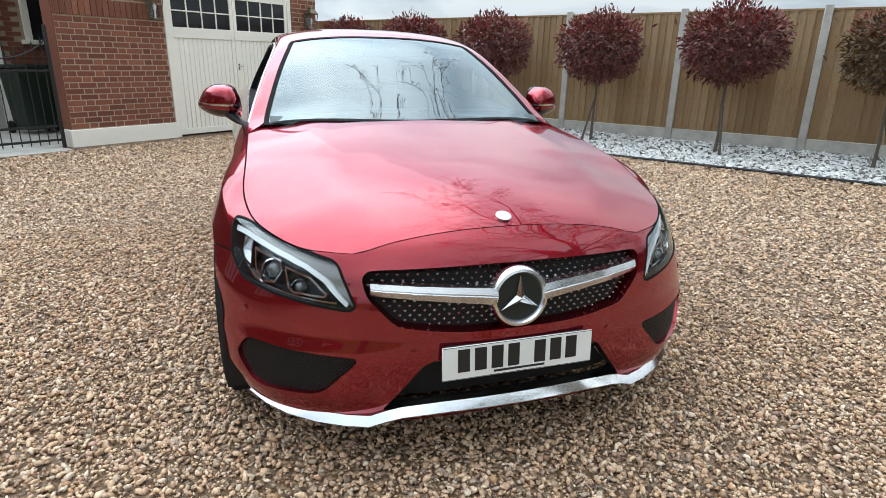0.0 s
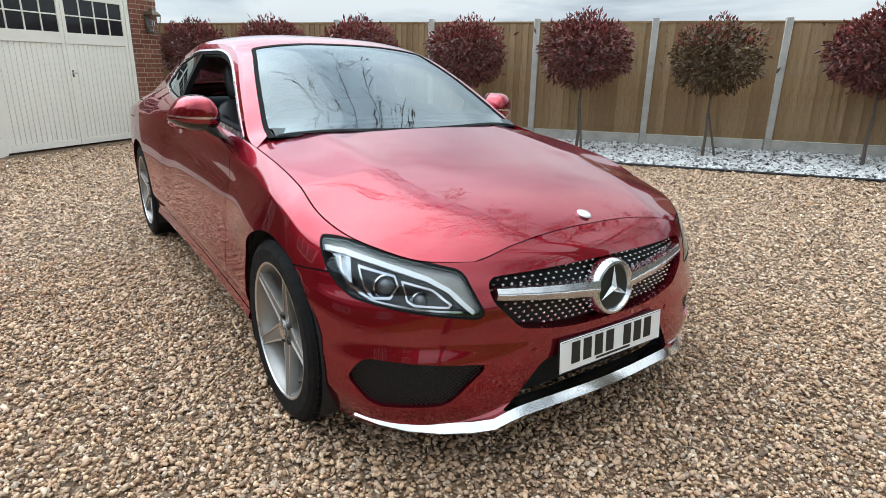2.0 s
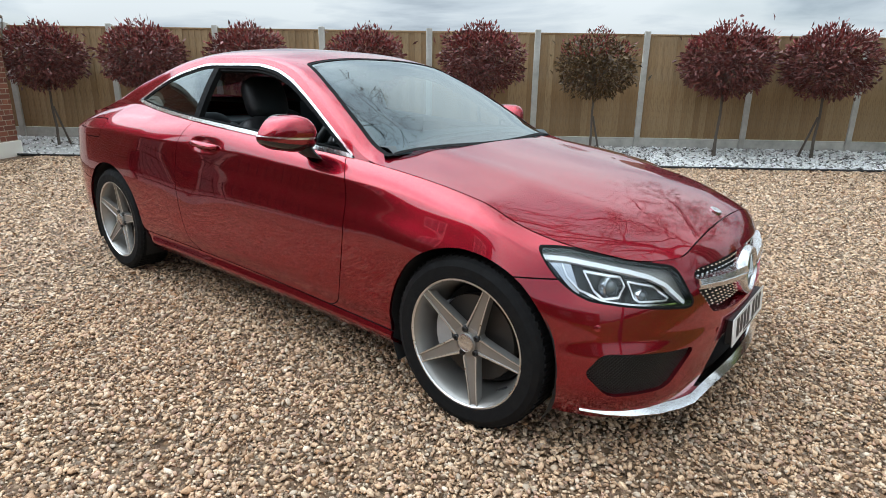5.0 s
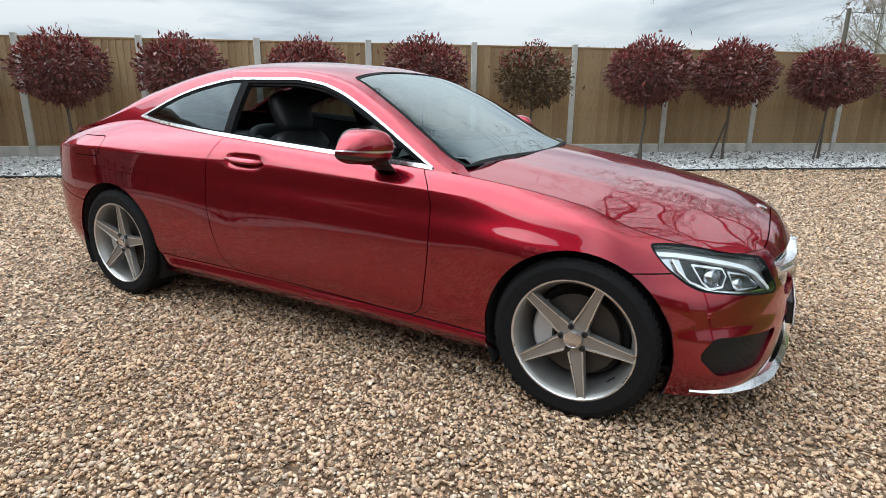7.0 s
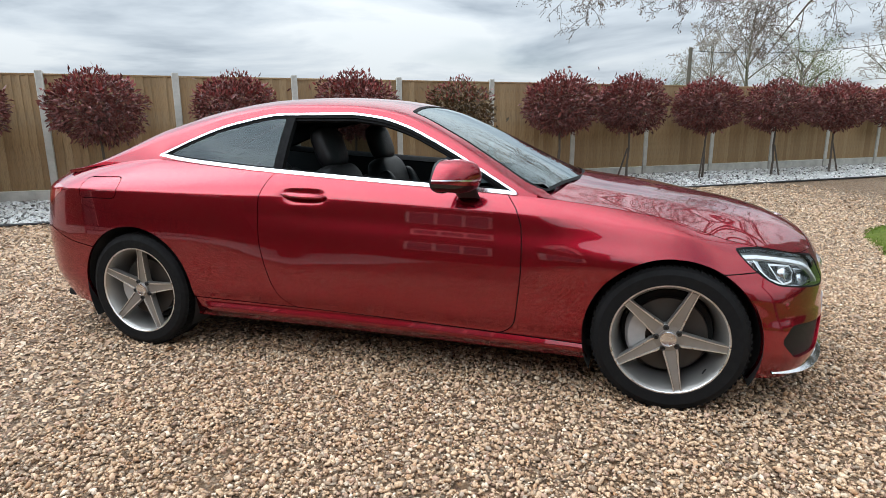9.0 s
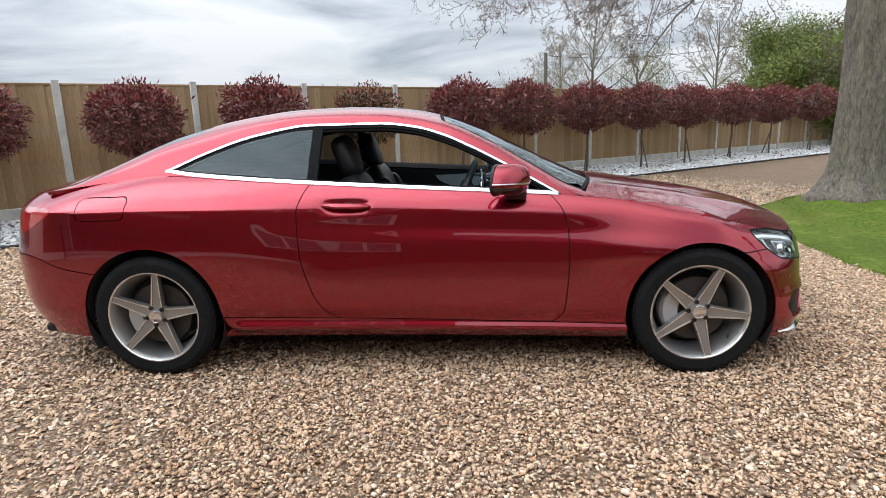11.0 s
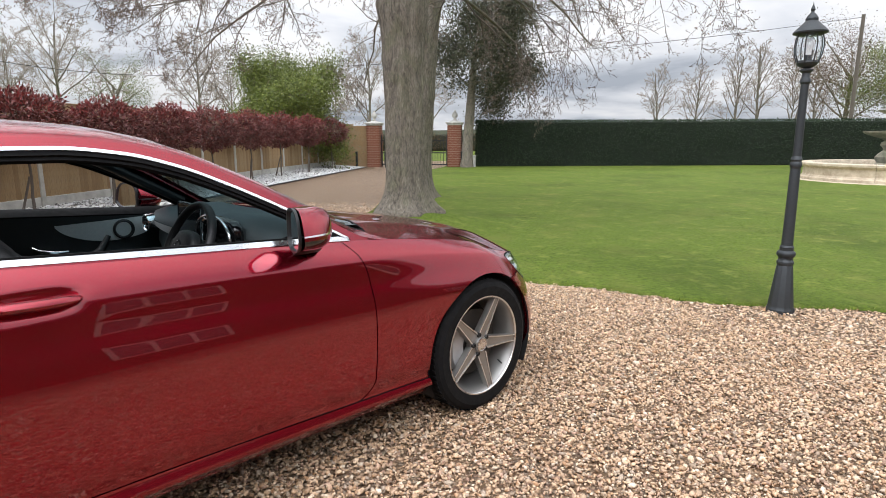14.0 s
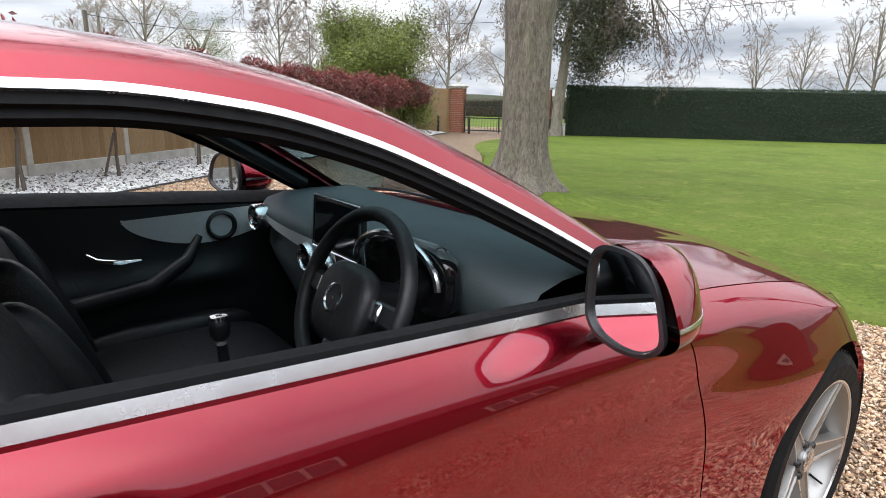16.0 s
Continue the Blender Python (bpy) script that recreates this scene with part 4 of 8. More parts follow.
BLIND = plain("pale_blind", (0.20, 0.205, 0.21), 0.4, 0, 0.08, 6)
for k in range(6):
    u = -13.2 + 4.5 * k
    for z in (0.9, 3.5) if u + 1.7 < -1.6 else (0.9,):
        wn = new("window"); wn.parent = mh
        solid("frame", (u, HY, z), (u + 1.7, HY + 0.05, z + 1.3), WHITE_PAINT, wn, 0.01)
        for q in range(3):
            solid("pane", (u + 0.08 + q * 0.54, HY + 0.05, z + 0.08), (u + 0.54 + q * 0.54, HY + 0.056, z + 1.22), BLIND, wn)

# ---- drive gate ----
GU = 23.0


def pier(v):
    t = thing("gate_pier", "red brick gate pier with a stone cap and finial", "gate pier", SITE @ pose(GU, v, 0), "gate piers")
    bm = bmesh.new(); box(bm, (-0.294, -0.294, 0), (0.294, 0.294, 1.86)); part("pier_core", bm, MORTAR, t)
    bm = bmesh.new()
    for r in range(24):
        z = 0.02 + r * 0.0765
        for f in range(4):
            for k in range(3):
                o = -0.28 + (0.0 if r % 2 else -0.09) + k * 0.226
                a, b = max(-0.30, o), min(0.30, o + 0.216)
                if b - a > 0.03:
                    box(bm, (0.24, a, z), (0.30, b, z + 0.066), 0, pose(0, 0, 0, 0, 0, 90 * f))
    tagged(part("pier_bricks", bm, BRICK, t, smooth=False), kind="stuff")
    bm = bmesh.new()
    box(bm, (-0.33, -0.33, 1.86), (0.33, 0.33, 1.92), 0.012)
    box(bm, (-0.38, -0.38, 1.92), (0.38, 0.38, 1.99), 0.02)
    lathe(bm, [(0.42, 1.99), (0.15, 2.06), (0.10, 2.08)], 4, pose(0, 0, 0, 0, 0, 45))
    part("cap", bm, CONCRETE, t)
    bm = bmesh.new()
    lathe(bm, [(0.09, 2.07), (0.10, 2.10), (0.05, 2.13), (0.06, 2.16), (0.13, 2.25), (0.135, 2.31), (0.09, 2.40), (0.04, 2.46), (0.05, 2.49), (0.0, 2.52)], 16, close=False)
    part("finial", bm, CONCRETE, t)


pier(5.80)
pier(2.12)
dg = thing("drive_gate", "black wrought-iron double drive gate between brick piers", "gate", SITE @ pose(GU, 0, 0))
for k in range(24):
    v = 2.50 + k * 0.130
    bm = bmesh.new()
    c = abs(k - 11.5) / 11.5
    tube(bm, [(0, v, 0.08), (0, v, 1.28 + 0.22 * c * c)], 0.011, 5)
    part("gate_bar", bm, IRON, dg)
for z in (0.10, 0.62, 1.16):
    bm = bmesh.new(); box(bm, (-0.015, 2.46, z), (0.015, 5.50, z + 0.045)); part("gate_rail", bm, IRON, dg)
for v in (2.47, 3.98, 5.48):
    bm = bmesh.new(); box(bm, (-0.025, v - 0.025, 0.02), (0.025, v + 0.025, 1.42), 0.004); part("gate_stile", bm, IRON, dg)
for v in (5.15, 6.5, 1.75):
    bl = thing("bollard", "short dark timber post beside the drive gate", "post", SITE @ pose(GU - 0.6, v, 0))
    bm = bmesh.new(); box(bm, (-0.045, -0.045, -0.05), (0.045, 0.045, 0.72), 0.01); part("post", bm, IRON, bl)
cab = thing("utility_box", "small pale utility cabinet beside the gate pier", "cabinet", SITE @ pose(GU - 0.2, 1.32, 0))
bm = bmesh.new(); box(bm, (-0.15, -0.15, 0), (0.15, 0.15, 0.50), 0.015); part("cabinet_body", bm, CONCRETE, cab)
bm = bmesh.new(); box(bm, (-0.17, -0.17, 0.50), (0.17, 0.17, 0.53), 0.01); part("cabinet_lid", bm, CONCRETE, cab)
ob = solid("gate_wall", (GU - 0.06, 6.13, 0), (GU + 0.06, 7.7, 1.85), FENCE, None); ob.matrix_world = SITE
tagged(ob, "plain timber screen between gate pier and fence", "screen", "", "structure")

# ---- clipped hedge ----
HEDGE = pose(17.6, 14.9, 0, 0, 0, -47.9)


def hedge():
    t = thing("hedge", "long dark green clipped evergreen hedge beyond the lawn", "hedge", HEDGE)
    # solid core, its dark colour painted as the shade behind the leaves
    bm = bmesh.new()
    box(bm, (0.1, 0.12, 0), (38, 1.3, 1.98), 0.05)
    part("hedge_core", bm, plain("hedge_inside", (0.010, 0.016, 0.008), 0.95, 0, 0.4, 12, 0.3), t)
    rng = np.random.default_rng(8)
    n = 60000
    L = 38 * rng.uniform(0, 1, n) ** 1.25
    top = rng.uniform(0, 1, n) < 0.22
    z = np.where(top, 2.01 + rng.normal(0, 0.022, n), rng.uniform(0.0, 2.03, n))
    y = np.where(top, rng.uniform(0.05, 1.3, n), 0.07 + rng.normal(0, 0.035, n) + 0.05 * np.sin(L * 1.9) * np.sin(z * 3))
    end = rng.uniform(0, 1, n) < 0.02
    L = np.where(end, rng.normal(0.06, 0.03, n), L)
    y = np.where(end, rng.uniform(0, 1.3, n), y)
    nrm = rng.normal(0, 0.7, (n, 3)) + np.stack([np.zeros(n), np.where(top, 0, -0.7), np.where(top, 0.8, 0.1)], 1)
    part("hedge_leaves", leaf_cloud("hedge_leaves", np.stack([L, y, z], 1), rng.uniform(0.05, 0.10, n), nrm, HEDGE_LEAF, 8), None, t)


hedge()

def field_hedge():
    t = thing("field_hedge", "rough brown-green hedgerow across the field behind the gate", "hedgerow", SITE @ pose(58, 0, -0.09))
    # a filled box whose dark colour stands for shade deep in the hedgerow
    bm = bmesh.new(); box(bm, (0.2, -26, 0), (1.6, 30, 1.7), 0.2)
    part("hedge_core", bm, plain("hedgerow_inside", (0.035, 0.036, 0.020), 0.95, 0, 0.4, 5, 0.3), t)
    rng = np.random.default_rng(14)
    n = 9000
    y = rng.uniform(-26, 30, n)
    z = rng.uniform(0, 1, n) * (1.9 + 0.35 * np.sin(y * 0.9) + 0.25 * np.sin(y * 2.3))
    x = rng.normal(0.12, 0.15, n)
    part("hedge_leaves", leaf_cloud("hedge_leaves", np.stack([x, y, z], 1), rng.uniform(0.12, 0.3, n), rng.normal(size=(n, 3)) + np.array([-0.6, 0, 0.3]), OLIVE_LEAF, 14), None, t)


field_hedge()

# ---- lamp post ----
lamp = thing("street_lamp", "dark grey Victorian style garden lamp post on the lawn edge", "lamp post", pose(2.829, -1.452, 0.0))
bm = bmesh.new()
lathe(bm, [(0.100, -0.03), (0.100, 0.03), (0.092, 0.045), (0.090, 0.06), (0.058, 0.36), (0.053, 0.37), (0.060, 0.385), (0.060, 0.40), (0.050, 0.415), (0.050, 0.43)], 12, close=True)
part("base", bm, LAMP_METAL, lamp, angle=20)
bm = bmesh.new()
lathe(bm, [(0.050, 0.43), (0.062, 0.445), (0.066, 0.46), (0.062, 0.475), (0.048, 0.485), (0.046, 0.50), (0.050, 0.51), (0.042, 0.525)], 20)
part("collar", bm, LAMP_METAL, lamp)
bm = bmesh.new()
lathe(bm, [(0.040, 0.52), (0.034, 1.10), (0.031, 1.12)], 16)
part("lower_shaft", bm, LAMP_METAL, lamp)
bm = bmesh.new()
lathe(bm, [(0.034, 1.10), (0.041, 1.115), (0.041, 1.135), (0.034, 1.15), (0.040, 1.165), (0.034, 1.18), (0.030, 1.19)], 16)
part("collar", bm, LAMP_METAL, lamp)
bm = bmesh.new()
lathe(bm, [(0.030, 1.18), (0.026, 1.70), (0.036, 1.71), (0.036, 1.73), (0.026, 1.745), (0.026, 1.775), (0.045, 1.79), (0.045, 1.80), (0.02, 1.81)], 16)
part("upper_shaft", bm, LAMP_METAL, lamp)
LANTERN = []
bm = bmesh.new()
lathe(bm, [(0.03, 1.81), (0.075, 1.825), (0.090, 1.845), (0.085, 1.86), (0.03, 1.862), (0.025, 1.90), (0, 1.90)], 20, close=False)
LANTERN.append(part("lantern_cup", bm, LAMP_METAL, lamp))
for k in range(8):
    a = 2 * math.pi * k / 8
    bm = bmesh.new()
    tube(bm, [(r * math.cos(a), r * math.sin(a), z) for r, z in ((0.086, 1.845), (0.112, 1.90), (0.120, 1.955), (0.112, 2.01), (0.098, 2.045))], 0.0055, 6)
    LANTERN.append(part("cage_bar", bm, LAMP_METAL, lamp))
bm = bmesh.new()
lathe(bm, [(0.080, 1.86), (0.104, 1.90), (0.112, 1.955), (0.104, 2.01), (0.092, 2.04)], 32, close=False)
ob = part("lantern_glass", bm, LENS, lamp); ob.visible_shadow = False
LANTERN.append(ob)
bm = bmesh.new()
lathe(bm, [(0.02, 1.90), (0.02, 1.93), (0.03, 1.95), (0.034, 1.98), (0.02, 2.01), (0, 2.02)], 16, close=False)
part("bulb", bm, WHITE_LAMP, lamp)
bm = bmesh.new()
lathe(bm, [(0.095, 2.03), (0.140, 2.045), (0.143, 2.055), (0.120, 2.075), (0.080, 2.105), (0.055, 2.125), (0.050, 2.13), (0.052, 2.145), (0.042, 2.16), (0.028, 2.175), (0.014, 2.185), (0.012, 2.195), (0.020, 2.205), (0.012, 2.22), (0.006, 2.235), (0.0, 2.26)], 24)
LANTERN.append(part("lantern_cap", bm, LAMP_METAL, lamp, angle=25))
for ob in LANTERN:
    ob.data.transform(Matrix.Diagonal((0.78, 0.78, 1, 1)))   # the lantern is slender

# ---- fountain ----
fountain = thing("fountain", "three-tiered carved stone fountain in a round stone pool", "fountain", pose(19.32, 0.16, 0.0))
bm = bmesh.new()
lathe(bm, [(2.55, 0.0), (2.55, 0.06), (2.35, 0.07), (2.30, 0.07)], 48, close=False); part("step", bm, SANDSTONE, fountain)
for k in range(12):
    bm = bmesh.new()
    prof = [(2.28, 0.06), (2.28, 0.14), (2.22, 0.17), (2.19, 0.22), (2.19, 0.42), (2.24, 0.46), (2.28, 0.49), (2.28, 0.55), (2.24, 0.57), (1.98, 0.57), (1.96, 0.52), (1.96, 0.06)]
    rows = []
    for i in range(7):
        a = 2 * math.pi * (k + 0.004 + 0.992 * i / 6) / 12
        rows.append([bm.verts.new((r * math.cos(a), r * math.sin(a), z)) for r, z in prof])
    for a, b in zip(rows, rows[1:]):
        for j in range(len(prof)):
            bm.faces.new((a[j], b[j], b[(j + 1) % len(prof)], a[(j + 1) % len(prof)]))
    bm.faces.new(rows[0]); bm.faces.new(rows[-1][::-1])
    part("kerb_stone", bm, SANDSTONE, fountain, angle=25)
bm = bmesh.new(); lathe(bm, [(1.97, 0.38), (0, 0.38)], 40, close=False)
wm = Mat("pool_water", (0.03, 0.05, 0.05), 0.05); wm.bump(wm.noise(14, 3), 0.15, 0.02)
part("water", bm, wm.m, fountain, "dark rippled pool water")
bm = bmesh.new()
lathe(bm, [(0.40, 0.2), (0.40, 0.52), (0.36, 0.56), (0.40, 0.62), (0.42, 0.72), (0.34, 0.82), (0.24, 0.90), (0.25, 0.98), (0.32, 1.06), (0.30, 1.14), (0.22, 1.18), (0.30, 1.24)], 24); part("pedestal", bm, WEATHERED, fountain)
for r, z, nm in ((0.74, 1.24, "bowl"), (0.46, 1.93, "bowl"), (0.33, 2.48, "bowl")):
    bm = bmesh.new()
    d = r * 0.30
    prof = [(r * 0.35, z), (r * 0.62, z + d * 0.25), (r * 0.9, z + d * 0.6), (r, z + d * 0.8), (r * 1.02, z + d), (r * 0.95, z + d * 1.02), (r * 0.7, z + d * 0.7), (r * 0.2, z + d * 0.55), (0, z + d * 0.5)]
    vs = lathe(bm, prof, 48, close=False)
    for v in vs:
        rr = math.hypot(v.co.x, v.co.y)
        if rr > r * 0.6:
            k = 1 + 0.035 * math.sin(16 * math.atan2(v.co.y, v.co.x)) * (rr / r)
            v.co.x *= k; v.co.y *= k
    part(nm, bm, WEATHERED, fountain)
bm = bmesh.new()
lathe(bm, [(0.22, 1.35), (0.24, 1.44), (0.15, 1.50), (0.14, 1.56), (0.22, 1.66), (0.22, 1.74), (0.14, 1.80), (0.13, 1.86), (0.18, 1.94)], 20); part("stem", bm, WEATHERED, fountain)
bm = bmesh.new()
lathe(bm, [(0.15, 2.00), (0.16, 2.08), (0.10, 2.13), (0.10, 2.18), (0.16, 2.27), (0.15, 2.34), (0.09, 2.40), (0.12, 2.49)], 20); part("stem", bm, WEATHERED, fountain)
bm = bmesh.new()
lathe(bm, [(0.10, 2.55), (0.11, 2.62), (0.07, 2.66), (0.12, 2.74), (0.13, 2.80), (0.08, 2.87), (0.03, 2.92), (0.05, 2.95), (0, 2.99)], 20, close=False); part("finial", bm, WEATHERED, fountain)

# ---- the car: x runs to its nose, the front axle is x = 0, y to its left ----
car = thing("car", "glossy metallic red two-door coupe parked on gravel, driver's window down", "car")
BASE = 2.84
NOSE = knots("0.10:0.655 0.18:0.700 0.30:0.722 0.42:0.738 0.54:0.740 0.62:0.722 0.68:0.688 0.715:0.658 0.75:0.612 0.80:0.55")
TAIL = knots("0.10:-3.74 0.25:-3.84 0.45:-3.895 0.60:-3.90 0.75:-3.87 0.90:-3.83 1.02:-3.76 1.1:-3.7")
WIDE = knots("-3.9:0.86 -3.4:0.885 -2.84:0.905 -2.2:0.892 -1.5:0.886 -0.7:0.893 0:0.905 0.4:0.90 0.8:0.88")
LOW = knots("-3.9:0.21 -3.3:0.20 -2.4:0.205 -0.4:0.185 0.3:0.165 0.8:0.150")
CREASE = knots("-3.9:0.88 -2.88:0.905 -2.02:0.885 -0.68:0.845 0.08:0.775 0.3:0.70 0.5:0.655 0.8:0.64")
EDGE = knots("-3.9:0.955 -3.5:0.985 -3.2:1.022 -2.8:1.062 -2.5:1.042 -2.0:1.003 -1.48:0.968 -0.7:0.925 -0.3:0.885 0:0.835 0.25:0.765 0.45:0.720 0.58:0.690 0.64:0.690 0.69:0.722 0.73:0.748")
SHOULDER = knots("-3.9:0.70 -3.4:0.690 -2.8:0.672 -2.4:0.720 -2.0:0.752 -1.3:0.760 -0.7:0.758 -0.3:0.765 0:0.775 0.25:0.800 0.45:0.835 0.8:0.86")


def sec(x, v):
    """Half-width and height on the side at station x; v runs from 0 at the sill, over 0.75 at the crease, to 1 at the top edge."""
    lo, cz, top = LOW(x), CREASE(x), EDGE(x)
    cz = np.minimum(cz, top - 0.012)
    w, sh = WIDE(x), SHOULDER(x)
    h = np.clip(v / 0.75, 0, 1)
    k = np.clip((v - 0.75) / 0.25, 0, 1)
    z = np.where(v <= 0.75, lo + (cz - lo) * h, cz + (top - cz) * k)
    # the flank leans in from its widest line up to the crease
    ease = lambda t: np.clip(t, 0, 1) ** 2 * (3 - 2 * np.clip(t, 0, 1))
    lean = 0.052 * ease((0.05 - x) / 0.8) * ease((x + 3.45) / 0.8)
    back = ease((-1.75 - x) / 0.7)   # the rear wing stands more upright and turns in late
    lean = lean * (1 - 0.6 * back)
    bulge = 0.034 * np.exp(-((x + 0.02) / 0.50) ** 4) + 0.002 * np.exp(-((x + BASE) / 0.50) ** 4)
    side = w - 0.020 * (1 - np.clip(h / 0.62, 0, 1)) ** 2 - 0.052 * np.clip((0.25 - h) / 0.25, 0, 1) ** 1.15 - 0.016 * np.clip((h - 0.62) / 0.38, 0, 1) ** 2 - lean * np.clip((h - 0.15) / 0.85, 0, 1) ** (1.4 + 1.2 * back) - bulge * np.clip((h - 0.74) / 0.26, 0, 1) ** 1.6
    # a hollow runs along the flank below the crease
    deep = 0.006 * np.clip((x + 2.4) / 0.9, 0, 1) * np.clip((0.35 - x) / 1.0, 0, 1)
    side = side - deep * np.exp(-((h - 0.875) / 0.075) ** 2) + 0.25 * deep * np.exp(-((h - 0.70) / 0.08) ** 2)
    # the wings swell over both wheels
    side = side + (0.013 * np.exp(-(x / 0.42) ** 4) + 0.003 * np.exp(-((x + BASE) / 0.45) ** 4)) * np.exp(-((h - 0.72) / 0.15) ** 2)
    skirt = 0.038 * np.exp(-((h - 0.085) / 0.045) ** 2) * np.clip((-0.30 - x) / 0.1, 0, 1) * np.clip((x + 2.5) / 0.1, 0, 1)
    yc = w - 0.016 - lean - bulge
    upper = yc + (sh - yc) * (0.58 * k + 0.42 * k ** 2.4)
    return np.where(v <= 0.75, side + skirt, upper), z


def side_point(p, v):
    """The wrap-round side: p in 0..1 front corner from the centre line, 1..2 flank, 2..3 rear corner to the centre line."""
    p, v = np.broadcast_arrays(np.asarray(p, float), np.asarray(v, float))
    XR = -3.05
    a = np.clip(p, 0, 1) * math.pi / 2
    flank = XR * np.clip(p - 1, 0, 1)
    b = np.clip(p - 2, 0, 1) * math.pi / 2
    # height first, from a station that follows the corner
    x0 = np.where(p < 1, 0.73 * np.cos(a) ** 0.8, np.where(p < 2, flank, XR - 0.85 * np.sin(b) ** 0.8))
    w, z = sec(x0, v)
    m = 2.3 + 0.9 * np.clip((0.45 - z) / 0.2, 0, 1)
    XC = 0.15 * np.clip((0.60 - z) / 0.2, 0, 1)
    flank = XC + (XR - XC) * np.clip(p - 1, 0, 1)
    xf = XC + (NOSE(z) - XC) * np.cos(a) ** (2 / 2.5)
    yf = w * np.sin(a) ** (2 / m)
    xb = XR + (TAIL(z) - XR) * np.sin(b) ** (2 / 2.6)
    yb = w * np.cos(b) ** (2 / 2.7)
    x = np.where(p < 1, xf, np.where(p < 2, flank, xb))
    y = np.where(p < 1, yf, np.where(p < 2, w, yb))
    # scoop behind the door handle
    y = y - np.where((p > 1) & (p < 2), 0.012 * np.exp(-((x + 1.785) / 0.112) ** 4 - ((z - 0.894) / 0.030) ** 4), 0)
    return np.stack([x, y, z], -1)


CENTRE = knots("0.61:0.752 0.575:0.770 0.45:0.815 0.2:0.868 0:0.898 -0.3:0.942 -0.55:0.978 -0.66:0.990")
ROOF = knots("-0.40:0.945 -0.55:1.012 -0.81:1.135 -1.10:1.270 -1.30:1.345 -1.55:1.392 -1.85:1.409 -2.15:1.402 -2.46:1.368 -2.85:1.282 -3.2:1.148 -3.45:1.024 -3.55:0.975")
RAIL = knots("-0.40:0.88 -0.62:0.932 -0.80:1.030 -1.0:1.140 -1.29:1.280 -1.45:1.318 -1.64:1.338 -2.0:1.342 -2.28:1.308 -2.55:1.240 -2.85:1.150 -3.2:1.043 -3.40:0.990 -3.45:0.975 -3.6:0.98")
DLO_TOP = knots("-0.66:0.915 -0.80:0.995 -1.0:1.106 -1.15:1.182 -1.29:1.243 -1.45:1.288 -1.64:1.308 -1.99:1.308 -2.28:1.264 -2.55:1.182 -2.7:1.122 -2.80:1.080 -2.9:1.02")
DLO_LOW = knots("-0.60:0.920 -0.72:0.930 -1.48:0.977 -1.99:1.010 -2.4:1.040 -2.65:1.062 -2.80:1.085 -2.9:1.10")


def tumble(x, z):
    """Half-width of the glasshouse side."""
    e, s = EDGE(x), SHOULDER(x)
    t = np.maximum(z - e, 0)
    return s - 0.40 * t - 0.42 * t * t


def house_point(x, v):
    x, v = np.broadcast_arrays(np.asarray(x, float), np.asarray(v, float))
    lo = EDGE(x)
    z = lo + (np.maximum(RAIL(x), lo + 0.002) - lo) * v
    return np.stack([x, tumble(x, z), z], -1)


def top_point(x, q):
    """Roof, windscreen and rear screen; q runs from the rail (1) to the centre line (0)."""
    x, q = np.broadcast_arrays(np.asarray(x, float), np.asarray(q, float))
    r = np.maximum(RAIL(x), EDGE(x) + 0.002)
    w = tumble(x, r)
    c = np.maximum(ROOF(x), r + 0.01)
    z = r + (c - r) * np.maximum(1 - q ** 2.5, 0) ** (0.62 + 0.36 * np.clip((-2.85 - x) / 0.5, 0, 1) + 0.30 * np.clip((x + 1.0) / 0.35, 0, 1))
    return np.stack([x, w * q, z], -1)


def bonnet_point(s, q):
    """Bonnet from the nose (s=0) to the scuttle (s=1); q as above. Its rim is the side's top edge."""
    s, q = np.broadcast_arrays(np.asarray(s, float), np.asarray(q, float))
    rim = side_point(np.where(s < 0.5, BON0 + (1 - BON0) * (s / 0.5) ** 1.0, 1 + (s - 0.5) / 0.5 * 0.205), np.ones_like(s))
    xm = 0.605 + (-0.60 - 0.605) * s
    cx = rim[..., 0] + (xm - rim[..., 0]) * (1 - q ** 2)
    cz = CENTRE(xm)
    z = rim[..., 2] + (cz - rim[..., 2]) * (1 - q ** 2.4)
    # the front rim follows the bumper's top edge
    pt = np.linspace(0, BON0, 60)
    ed = side_point(pt, np.ones_like(pt))
    y = rim[..., 1] * q
    ex, ez = np.interp(y, ed[:, 1], ed[:, 0]), np.interp(y, ed[:, 1], ed[:, 2])
    r0 = side_point(np.array(BON0), np.array(1.0))
    q0 = np.clip(y / r0[1], 0, 1)
    bx = r0[0] + (0.605 - r0[0]) * (1 - q0 ** 2)
    bz = r0[2] + (CENTRE(0.605) - r0[2]) * (1 - q0 ** 2.4)
    wgt = np.clip(1 - s / 0.22, 0, 1) ** 2 * np.clip((1 - q) * 12, 0, 1)
    cx = cx + (ex - 0.005 - bx) * wgt
    z = z + (ez + 0.001 - bz) * wgt
    # two raised ridges along the bonnet
    z = z + 0.006 * np.exp(-((q - 0.62) / 0.10) ** 2) * np.clip(s * 3, 0, 1)
    return np.stack([cx, rim[..., 1] * q, z], -1)


BON0 = 0.35


DECK = knots("-2.8:1.09 -3.2:1.09 -3.3:1.083 -3.4:1.058 -3.55:1.010 -3.78:0.986 -3.9:0.975")


